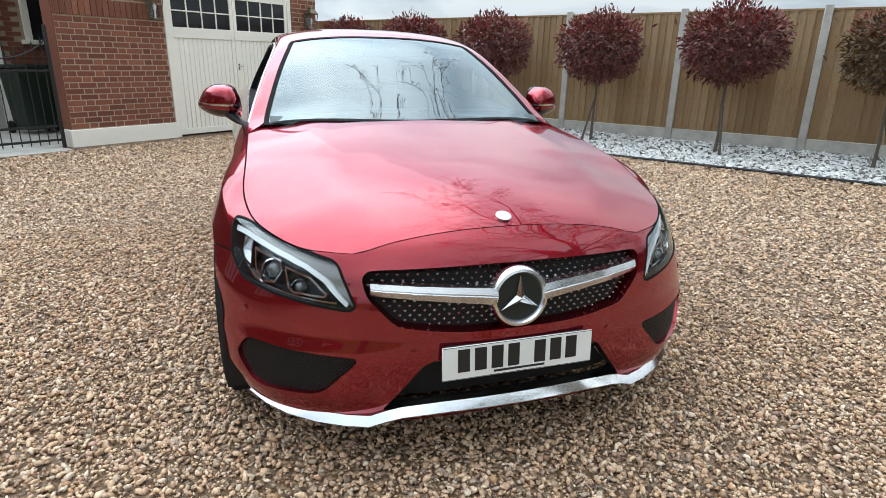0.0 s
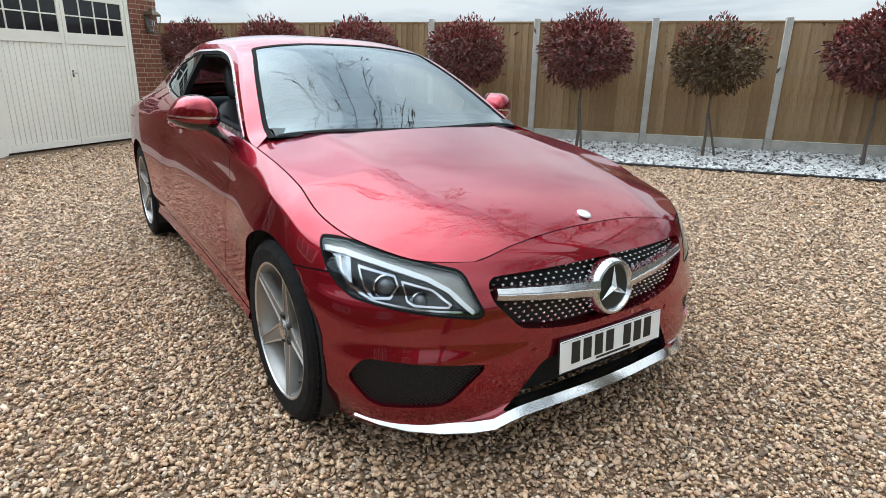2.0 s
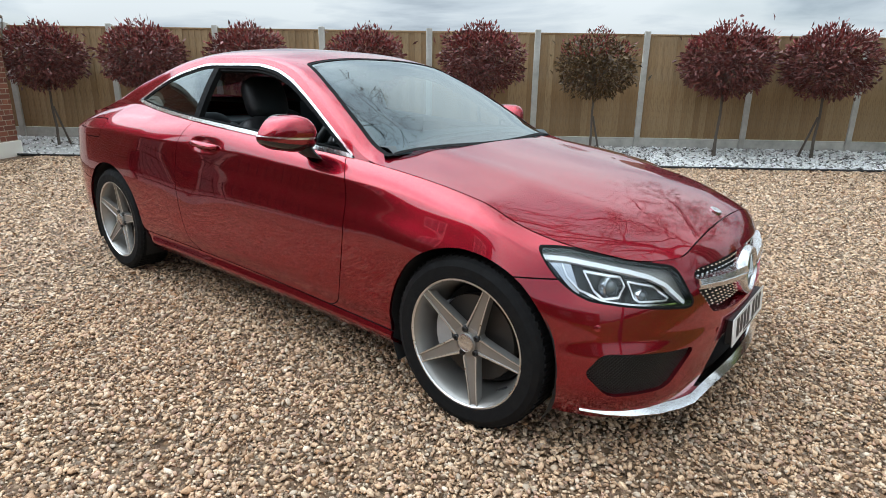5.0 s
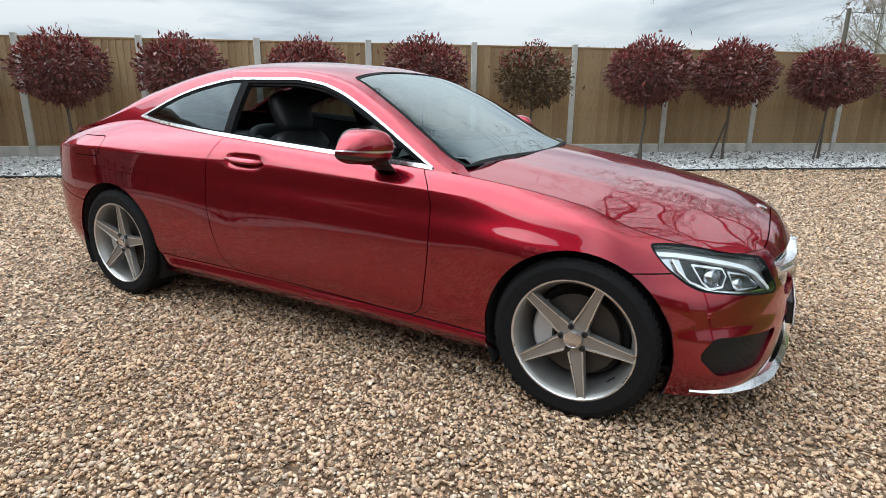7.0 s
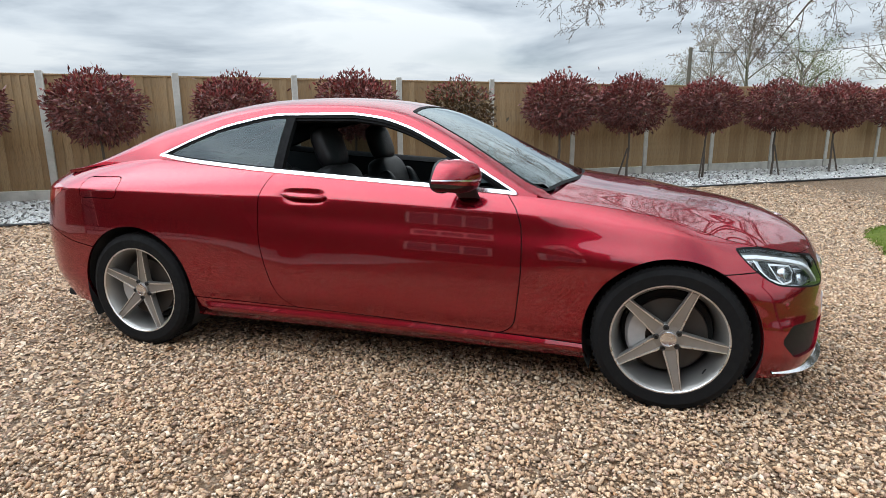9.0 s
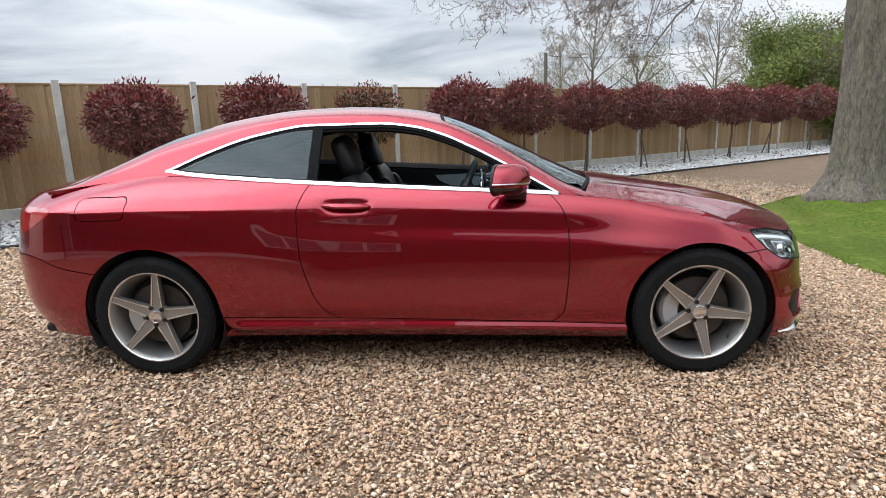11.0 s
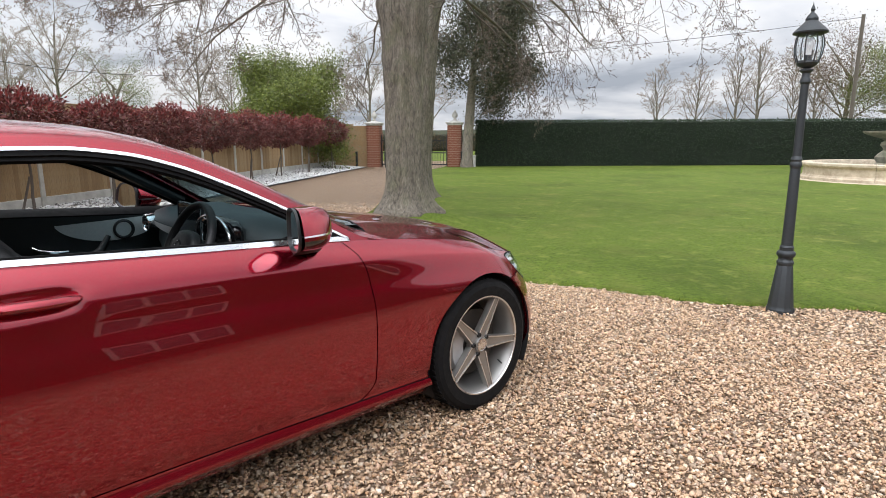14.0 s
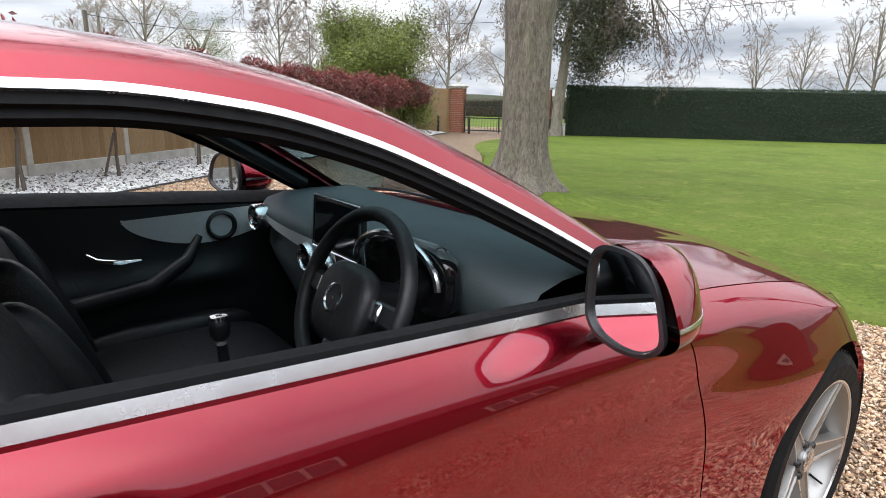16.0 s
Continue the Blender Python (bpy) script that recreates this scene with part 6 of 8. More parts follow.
    for k in range(9):
        a0 = radians(166 + k * 8)
        a1 = radians(166 + (k + 1) * 8)
        vs = []
        for a in (a0, a1):
            for r, d in ((0.095, 0.045), (0.168, 0.045), (0.180, 0.03), (0.180, -0.03), (0.095, -0.02)):
                vs.append(bm.verts.new((r * math.cos(a), r * math.sin(a), d)))
        for i in range(5):
            j = (i + 1) % 5
            bm.faces.new((vs[i], vs[j], vs[5 + j], vs[5 + i]))
        if k in (0, 8):
            bm.faces.new(vs[:5] if k == 0 else vs[5:])
    bmesh.ops.remove_doubles(bm, verts=bm.verts, dist=1e-5)
    bmesh.ops.transform(bm, matrix=ax, verts=bm.verts)
    part("brake_caliper", bm, CALIPER, w, "silver grey brake caliper")
    bm = bmesh.new()
    tube(bm, [(0.205, -0.05, -0.06), (0.195, -0.075, -0.066), (0.19, -0.09, -0.069)], 0.0035, 8)
    part("valve", bm, BLACK, w)
    return w


wheel = build_wheel()
wheel.parent = car
wheel.matrix_local = pose(0, -0.785, 0.330, 0, 23, 0)
for x, y, a, spin in ((-BASE, -0.785, 0, 8), (0, 0.785, 180, 15), (-BASE, 0.785, 180, 40)):
    o = copy_thing(wheel, pose(x, y, 0.330, 0, 0, a) @ pose(0, 0, 0, 0, spin, 0))
    o.parent = car
for s in (-1, 1):
    for x, r in ((0.0, 0.372), (-BASE, 0.378)):
        bm = bmesh.new()
        n = 30
        rows = []
        for i in range(n + 1):
            a = radians(-28 + (236) * i / n)
            rows.append([bm.verts.new((x + r * math.cos(a), s * yy, 0.328 + r * math.sin(a))) for yy in (0.878, 0.84, 0.55)])
        for a, b in zip(rows, rows[1:]):
            for k in range(2):
                bm.faces.new((a[k], a[k + 1], b[k + 1], b[k]))
        bm.faces.new([q[2] for q in rows])
        part("wheel_arch_liner", bm, DARK, car)

# floor pan that closes the car below
bm = bmesh.new()
box(bm, (-3.6, -0.70, 0.19), (0.42, 0.70, 0.235), 0.01)
part("floor_pan", bm, DARK, car)

# ---- car: lamps, grille, trim ----
def fine_front(na=150, nv=110, top=1.0):
    return Skin(side_point, spread(0, 1, na), spread(0, top, nv))


def nearest(wq, zq):
    """The place and normal on the front corner where x - y is wq and the height is zq."""
    sk = nearest.sk
    d = (sk.V[:, 0] - sk.V[:, 1] - wq) ** 2 + (sk.V[:, 2] - zq) ** 2
    i = int(np.argmin(d))
    n = sk.N[i]
    return Vector(sk.V[i]), Vector(n if n[0] > 0 else -n)


nearest.sk = fine_front()


def path_field(pts, width):
    """Field that is negative within width of a polyline in (x - y, z)."""
    def f(x, y, z):
        a = x - np.abs(y)
        best = np.full(np.shape(a), 9.0)
        for (x0, y0), (x1, y1) in zip(pts, pts[1:]):
            dx, dy = x1 - x0, y1 - y0
            t = np.clip(((a - x0) * dx + (z - y0) * dy) / (dx * dx + dy * dy), 0, 1)
            best = np.minimum(best, np.hypot(a - x0 - t * dx, z - y0 - t * dy))
        return best - width
    return f


BROW = path_field([(-0.555, 0.708), (-0.45, 0.706), (-0.30, 0.690), (-0.16, 0.670), (-0.06, 0.650), (0.03, 0.617), (0.095, 0.578), (0.135, 0.552)], 0.0075)
HOOK = path_field([(-0.470, 0.690), (-0.455, 0.655), (-0.40, 0.612), (-0.28, 0.580), (-0.10, 0.562), (0.09, 0.552)], 0.0034)
POD_A = path_field([(-0.375, 0.672), (-0.335, 0.610), (-0.290, 0.588), (-0.215, 0.592), (-0.185, 0.625), (-0.205, 0.655), (-0.375, 0.672)], 0.0036)
POD_B = path_field([(-0.170, 0.640), (-0.140, 0.586), (-0.110, 0.574), (0.035, 0.568), (0.045, 0.577), (-0.040, 0.618), (-0.170, 0.640)], 0.0033)
FLANK_A = lambda x, y, z: x - np.abs(y) + 0.415 + 0.35 * (z - 0.65)
FLANK_B = lambda x, y, z: z - 0.600 - 0.9 * np.maximum(-0.42 - (x - np.abs(y)), 0)
OVER = lambda x, y, z: z - np.interp(x - np.abs(y), (-0.60, -0.45, -0.30, -0.16, -0.06, 0.03, 0.095, 0.16), (0.709, 0.706, 0.690, 0.670, 0.650, 0.617, 0.578, 0.535))
LAMP_BOWL = plain("lamp_housing", (0.010, 0.0105, 0.0115), 0.35, 0.2, 0.3, 20)
for s in (-1, 1):
    lamp_ob = new("headlight")
    lamp_ob.parent = car
    tagged(lamp_ob, "clear headlight with white light bar and twin projectors")
    sk = fine_front()
    sk.cut(HEAD).cut(lambda x, y, z: HEAD(x, y, z) + 0.009)
    x, y, z = sk.centres().T
    h = HEAD(x, y, z)
    sheet("lens_cover", [sk.take(h < 0)], LENS, lamp_ob, "", 0, (s,), -0.001)
    sheet("bezel", [sk.take((h < 0) & (h > -0.009))], SEAL, lamp_ob, "thin black seal round the lamp", 0.05, (s,), 0.0004)
    sheet("housing", [sk.take(h < 0.0)], LAMP_BOWL, lamp_ob, "", 0, (s,), -0.052)
    sk = Skin(side_point, spread(0.15, 1, 300), spread(0.45, 1, 150))
    for f in (BROW, HOOK, POD_A, POD_B, FLANK_A, FLANK_B, OVER, lambda x, y, z: HEAD(x, y, z) + 0.008):
        sk.cut(f)
    x, y, z = sk.centres().T
    h = HEAD(x, y, z)
    inside = h < -0.008
    sheet("light_bar", [sk.take((BROW(x, y, z) < 0) & inside)], WHITE_LAMP, lamp_ob, "white curved daytime light bar", 0.02, (s,), -0.016)
    sheet("light_hook", [sk.take((HOOK(x, y, z) < 0) & inside)], CHROME, lamp_ob, "thin chrome line round the lamp bowl", 0.015, (s,), -0.020)
    for pod in (POD_A, POD_B):
        sheet("pod_frame", [sk.take((pod(x, y, z) < 0) & inside)], CHROME, lamp_ob, "chrome three-sided pod frame", 0.026, (s,), -0.022)
    panel = inside & (FLANK_A(x, y, z) < 0) & (FLANK_B(x, y, z) > 0) & (OVER(x, y, z) < 0) & (BROW(x, y, z) > 0)
    sheet("side_reflector", [sk.take(panel)], REFLECTOR, lamp_ob, "pale silver side reflector", 0, (s,), -0.034)
    sheet("upper_reflector", [sk.take(inside & (OVER(x, y, z) > 0) & (BROW(x, y, z) > 0))], ALLOY_DARK, lamp_ob, "", 0, (s,), -0.030)
    for wq, zq, r in ((-0.265, 0.622, 0.031), (-0.095, 0.596, 0.022)):
        p, n = nearest(wq, zq)
        p.y *= s; n.y *= s
        fwd = (Vector((1, 0, 0)) * 0.75 + n * 0.5).normalized()
        m = Matrix.Translation(p - n * 0.052) @ fwd.to_track_quat("Z", "Y").to_matrix().to_4x4()
        bm = bmesh.new(); lathe(bm, [(r * 1.25, 0.0), (r * 1.22, 0.022), (r * 1.1, 0.026), (r * 0.95, 0.016), (r * 0.9, 0.0)], 28, m, close=False); part("projector_ring", bm, REFLECTOR, lamp_ob)
        bm = bmesh.new(); lathe(bm, [(r * 0.93, 0.006), (r * 0.85, 0.018), (r * 0.6, 0.028), (r * 0.3, 0.033), (0, 0.034)], 28, m, close=False); part("projector", bm, plain("projector_glass", (0.16, 0.17, 0.18), 0.04, 0.6, 0.2, 30), lamp_ob)
    # black backing for intakes, with a diamond net before it
    sk = fine_front(220, 150, 0.8)
    net = lambda x, y, z: np.minimum(np.abs(((x - y) * 0.62 + z) / 0.0125 % 1 - 0.5), np.abs(((x - y) * 0.62 - z) / 0.0125 % 1 - 0.5)) - 0.13
    sk.cut(INTAKE).cut(net)
    x, y, z = sk.centres().T
    ins = INTAKE(x, y, z) < 0
    vent = new("side_intake"); vent.parent = car
    sheet("intake_back", [sk.take(ins)], DARK, vent, "", 0, (s,), -0.045)
    sheet("intake_net", [sk.take(ins & (net(x, y, z) < 0))], BLACK, vent, "black diamond mesh", 0.004, (s,), -0.014)
    rim2 = fine_front(120, 90, 0.8)
    rim2.cut(INTAKE).cut(lambda x, y, z: INTAKE(x, y, z) - 0.012)
    x, y, z = rim2.centres().T
    sheet("intake_rim", [rim2.take((INTAKE(x, y, z) > 0) & (INTAKE(x, y, z) < 0.012))], PAINT, vent, "", 0.05, (s,), -0.002)

# grille
grille = new("grille"); grille.parent = car
tagged(grille, "black grille with silver studs and a twin silver bar")
sk = fine_front(120, 120)
sk.cut(GRILLE).cut(LOWER)
x, y, z = sk.centres().T
sheet("grille_back", [sk.take(GRILLE(x, y, z) < 0)], DARK, grille, "", 0, (-1, 1), -0.050)
sheet("lower_opening", [sk.take(LOWER(x, y, z) < 0)], DARK, car, "", 0, (-1, 1), -0.075)
for name, fld, k in (("grille_surround", GRILLE, 0.010), ("lower_surround", LOWER, 0.014)):
    r2 = fine_front(120, 120)
    r2.cut(fld).cut(lambda x, y, z: fld(x, y, z) - k)
    x, y, z = r2.centres().T
    sheet(name, [r2.take((fld(x, y, z) > 0) & (fld(x, y, z) < k))], PAINT if fld is GRILLE else BLACK, grille, "", 0.055, (-1, 1), -0.0015)


def front_x(yq, zq):
    d = (nearest.sk.V[:, 1] - abs(yq)) ** 2 + (nearest.sk.V[:, 2] - zq) ** 2
    return float(nearest.sk.V[int(np.argmin(d)), 0])


bm = bmesh.new()
row = 0
zz = 0.470
while zz < 0.660:
    yy = -0.46 + (0.0145 if row % 2 else 0)
    while yy < 0.46:
        if _gr(np.array(yy), np.array(zz)) < -0.008 and math.hypot(yy, zz - 0.557) > 0.095:
            xq = front_x(yy, zz) - 0.034
            hw = 0.0044 + 0.0018 * abs(yy)
            vs = [bm.verts.new((xq + dx, yy + dy * hw, zz + dz * 0.0044)) for dx, dy, dz in ((0.0, -1, 0), (0.004, -0.55, 0.75), (0.004, 0.55, 0.75), (0.0, 1, 0), (0.004, 0.55, -0.75), (0.004, -0.55, -0.75))]
            tip = bm.verts.new((xq + 0.009, yy, zz))
            for k in range(6):
                bm.faces.new((vs[k], vs[(k + 1) % 6], tip))
        yy += 0.029
    row += 1
    zz += 0.0148
tagged(part("grille_studs", bm, BRIGHT, grille, "small silver studs", False), kind="stuff")
for s in (-1, 1):
    bm = bmesh.new()
    rows = []
    for i in range(15):
        t = i / 14
        yq = s * (0.075 + 0.368 * t)
        zq = 0.567 + 0.032 * t ** 0.8
        xq = front_x(yq, zq) - 0.006
        hh = 0.0285 - 0.0085 * t
        rows.append([bm.verts.new((xq + dx, yq, zq + dz * hh)) for dx, dz in ((-0.03, 1.0), (0.004, 0.95), (0.011, 0.25), (0.009, 0.1), (0.012, 0.0), (0.004, -0.9), (-0.03, -1.0))])
    for a, b in zip(rows, rows[1:]):
        for k in range(6):
            bm.faces.new((a[k], b[k], b[k + 1], a[k + 1]))
    bm.faces.new(rows[-1])
    part("grille_bar", bm, SATIN, grille, "twin silver grille bar", angle=30)
STAR = pose(0.722, 0, 0.557, 0, 90 - 6, 0)
emblem = new("emblem"); emblem.parent = car
tagged(emblem, "round silver emblem with three blades in a ring")
bm = bmesh.new(); lathe(bm, [(0.098, -0.03), (0.096, 0.004), (0.088, 0.016), (0.080, 0.018), (0.073, 0.010), (0.071, 0.002)], 56, STAR, close=False); part("emblem_ring", bm, SATIN, emblem)
bm = bmesh.new(); lathe(bm, [(0.074, 0.004), (0.0, 0.006)], 40, STAR, close=False); part("emblem_back", bm, BLACK, emblem)
bm = bmesh.new()
c = bm.verts.new((0, 0, 0.022))
tips, crooks = [], []
for k in range(3):
    a = math.pi + 2 * math.pi * k / 3
    tips.append(bm.verts.new((0.071 * math.cos(a), 0.071 * math.sin(a), 0.010)))
    b = a + math.pi / 3
    crooks.append(bm.verts.new((0.0145 * math.cos(b), 0.0145 * math.sin(b), 0.010)))
for k in range(3):
    bm.faces.new((c, tips[k], crooks[k])); bm.faces.new((c, crooks[k - 1], tips[k]))
bmesh.ops.transform(bm, matrix=STAR, verts=bm.verts)
part("emblem_blades", bm, CHROME, emblem, smooth=False)
bz = float(CENTRE(0.575))
bm = bmesh.new(); lathe(bm, [(0.024, -0.004), (0.0245, 0.002), (0.021, 0.004), (0.018, 0.0035), (0, 0.0045)], 32, pose(0.575, 0, bz + 0.001, 0, 22, 0), close=False); part("bonnet_badge", bm, SATIN, car, "round silver bonnet badge")

# number plate, its characters as plain bars
plate = new("number_plate"); plate.parent = car
tagged(plate, "white front number plate with black bars")
PM = pose(0.752, 0, 0.375, 0, -4, 0)
bm = bmesh.new(); box(bm, (-0.030, -0.235, -0.050), (-0.002, 0.235, 0.050), 0.005, PM); part("plate_holder", bm, BLACK, plate)
bm = bmesh.new(); box(bm, (-0.002, -0.250, -0.054), (0.003, 0.250, 0.054), 0.002, PM); part("plate_sheet", bm, PLATE_WHITE, plate)
for yq in (-0.182, -0.128, -0.074, -0.020, 0.068, 0.122, 0.176):
    bm = bmesh.new(); box(bm, (0.003, yq - 0.019, -0.030), (0.0042, yq + 0.019, 0.043), 0.0, PM); part("character_bar", bm, INK, plate)
bm = bmesh.new(); box(bm, (0.003, -0.085, -0.043), (0.004, 0.085, -0.036), 0, PM); part("small_bar", bm, INK, plate)
bm = bmesh.new()
for a, b, c0, d in ((-0.248, 0.248, -0.052, -0.0505), (-0.248, 0.248, 0.0505, 0.052), ):
    box(bm, (0.003, a, c0), (0.0036, b, d), 0, PM)
part("plate_border", bm, INK, plate)

# bright splitter along the lower lip
half = [(0.43, 0.800, 0.198), (0.50, 0.748, 0.192), (0.56, 0.685, 0.188), (0.62, 0.60, 0.185), (0.662, 0.52, 0.183), (0.690, 0.455, 0.186), (0.704, 0.405, 0.205), (0.714, 0.36, 0.216), (0.731, 0.24, 0.224), (0.742, 0.12, 0.227), (0.746, 0.0, 0.228)]
pts = [(x, -y, z) for x, y, z in half] + [(x, y, z) for x, y, z in half[-2::-1]]
bm = bmesh.new()
rows = []
for i, p in enumerate(pts):
    q0, q1 = Vector(pts[max(i - 1, 0)]), Vector(pts[min(i + 1, len(pts) - 1)])
    t = (q1 - q0); t.z = 0; t.normalize()
    out = Vector((t.y, -t.x, 0))
    if out.x < 0:
        out = -out
    e = min(i, len(pts) - 1 - i)
    k = min(1.0, 0.25 + 0.3 * e)
    prof = ((-0.03, 0.012), (-0.002, 0.011), (0.010, -0.002), (0.019, -0.013), (0.015, -0.019), (-0.03, -0.020))
    rows.append([bm.verts.new(Vector(p) + out * a * k + Vector((0, 0, b * k))) for a, b in prof])
for a, b in zip(rows, rows[1:]):
    for k in range(6):
        bm.faces.new((a[k], a[(k + 1) % 6], b[(k + 1) % 6], b[k]))
part("splitter", bm, CHROME, car, "bright chrome front splitter", angle=35)
for s in (-1, 1):
    for wq, zq in ((0.395, 0.41), (-0.335, 0.50)):
        p, n = nearest(wq, zq)
        p.y *= s; n.y *= s
        bm = bmesh.new(); lathe(bm, [(0.0115, -0.004), (0.0115, 0.0012), (0.010, 0.0018), (0.0, 0.002)], 16, Matrix.Translation(p) @ n.to_track_quat("Z", "Y").to_matrix().to_4x4(), close=False)
        part("parking_sensor", bm, PAINT, car)
    # tail lamp
    V, N, T = body[("tail", s)]
    sheet("tail_lamp", [(V, N, T)], RED_LAMP, car, "red tail lamp", 0.02, (s,), 0.001)

# ---- mirrors ----
for s in (-1, 1):
    mir = new("door_mirror"); mir.parent = car
    tagged(mir, "red door mirror with black lower half")
    C = Vector((-0.905, s * 0.884, 1.018))

    def swept(bm):
        """The outer end of the housing trails back."""
        for v in bm.verts:
            out = v.co.y * s - C.y * s
            if out > 0:
                v.co.y = C.y + s * out * (1 - 0.24 * (v.co.z - C.z) / 0.078)
                out = v.co.y * s - C.y * s
            v.co.x -= 0.33 * out
            v.co.z = C.z + (v.co.z - C.z) * (1 - 0.36 * max(0.0, out / 0.102) ** 1.5)
        return bm

    def shell(lo, hi, grow=1.0):
        """Part of the mirror's dome between two heights (in its own half-heights)."""
        bm = bmesh.new()
        rows = []
        zs = [lo + (hi - lo) * k / 10 for k in range(11)]
        for zf in zs:
            r = max(0.0, 1 - abs(zf) ** 2.6) ** (1 / 2.6)
            ring = []
            for i in range(25):
                a = math.pi * i / 24
                yy = math.cos(a)
                yy = math.copysign(abs(yy) ** 0.8, yy)
                xx = math.sin(a) ** 0.75
                back = -0.100
                inner = 1.0 if yy * s > 0 else (1 - 0.25 * max(0, zf) * abs(yy))
                ring.append(bm.verts.new((C.x + back + (0.142 - 0.02 * yy * s) * xx * (0.35 + 0.65 * r) * grow, C.y + 0.099 * yy * r ** 0.6 * inner * grow, C.z + 0.078 * zf * grow)))
            rows.append(ring)
        for a, b in zip(rows, rows[1:]):
            for k in range(24):
                bm.faces.new((a[k], a[k + 1], b[k + 1], b[k]))
        bm.faces.new(rows[0]); bm.faces.new(rows[-1][::-1])
        return swept(bm)
    part("mirror_cover", shell(-0.52, 0.985), PAINT, mir, "red painted mirror cap")
    part("mirror_base", shell(-0.985, -0.52), GLOSS_BLACK, mir, "black lower mirror housing")
    part("indicator", shell(-0.26, -0.15, 1.008), SATIN, mir, "bright indicator strip")
    bm = bmesh.new()
    ring = []
    for grow, dx in ((1.0, -0.106), (1.02, -0.118), (0.93, -0.119), (0.90, -0.110)):
        ring.append([bm.verts.new((C.x + dx, C.y - s * 0.002 + 0.084 * grow * math.copysign(abs(math.cos(a)) ** 0.6, math.cos(a)), C.z - 0.001 + 0.077 * grow * math.copysign(abs(math.sin(a)) ** 0.6, math.sin(a)))) for a in (2 * math.pi * k / 40 for k in range(40))])
    for a, b in zip(ring, ring[1:]):
        for k in range(40):
            bm.faces.new((a[k], a[(k + 1) % 40], b[(k + 1) % 40], b[k]))
    part("mirror_bezel", swept(bm), BLACK, mir)
    bm = bmesh.new()
    bm.faces.new([bm.verts.new((C.x - 0.111, C.y - s * 0.002 + 0.075 * math.copysign(abs(math.cos(a)) ** 0.6, math.cos(a)), C.z - 0.001 + 0.069 * math.copysign(abs(math.sin(a)) ** 0.6, math.sin(a)))) for a in (2 * math.pi * k / 40 for k in range(40))])
    part("mirror_glass", swept(bm), MIRROR, mir, "reflecting mirror glass", False)
    bm = bmesh.new()
    rows = []
    for t in range(7):
        f = t / 6
        cy = s * (0.858 - 0.075 * f ** 1.6)
        cz = 0.985 - 0.080 * f
        cx = -0.930 + 0.015 * f
        rows.append([bm.verts.new((cx + 0.062 * (1 - 0.15 * f) * math.cos(a), cy + 0.048 * (1 - 0.2 * f) * math.sin(a) * s, cz + 0.010 * math.sin(a))) for a in (2 * math.pi * k / 14 for k in range(14))])
    for a, b in zip(rows, rows[1:]):
        for k in range(14):
            bm.faces.new((a[k], a[(k + 1) % 14], b[(k + 1) % 14], b[k]))
    part("mirror_stalk", bm, BLACK, mir, "black mirror foot")
    # black sail panel at the window's front corner
    # door handle
    hnd = new("door_handle"); hnd.parent = body[("door", s)]
    yb = float(sec(np.array(-1.79), np.array(0.75))[0])
    bm = bmesh.new()
    pts = [(-1.905, s * (yb - 0.004), 0.902), (-1.88, s * (yb + 0.004), 0.900), (-1.84, s * (yb + 0.010), 0.899), (-1.77, s * (yb + 0.012), 0.897), (-1.71, s * (yb + 0.008), 0.895), (-1.675, s * (yb + 0.001), 0.894), (-1.665, s * (yb - 0.008), 0.894)]
    tube(bm, pts, [0.011, 0.021, 0.024, 0.024, 0.023, 0.019, 0.010], 12, 0.7, up=(0, 0, 1))
    part("handle_grip", bm, PAINT, hnd)

# wipers
for y0, y1 in ((-0.50, 0.02), (0.04, 0.50)):
    bm = bmesh.new()
    pts = []
    for k in range(9):
        yq = y0 + (y1 - y0) * k / 8
        xq = -0.620 + 0.020 * (1 - (yq / 0.75) ** 2) - 0.010 * k / 8
        w = float(tumble(np.array(xq), np.array(max(RAIL(xq), EDGE(xq)))))
        pp = top_point(np.array(xq), np.array(abs(yq) / w))
        pts.append((xq, yq, float(pp[2]) - 0.042 * (1 - (yq / 0.75) ** 2)))
    tube(bm, pts, 0.0045, 6)
    part("wiper", bm, BLACK, car)
flat_grid(lambda s, q: bonnet_point(s, q) + np.array([-0.05, 0, -0.018]), spread(0.93, 1.0, 4), spread(0, 0.80, 16), "scuttle", BLACK, car, "black plastic scuttle below the windscreen", rim=0.0)

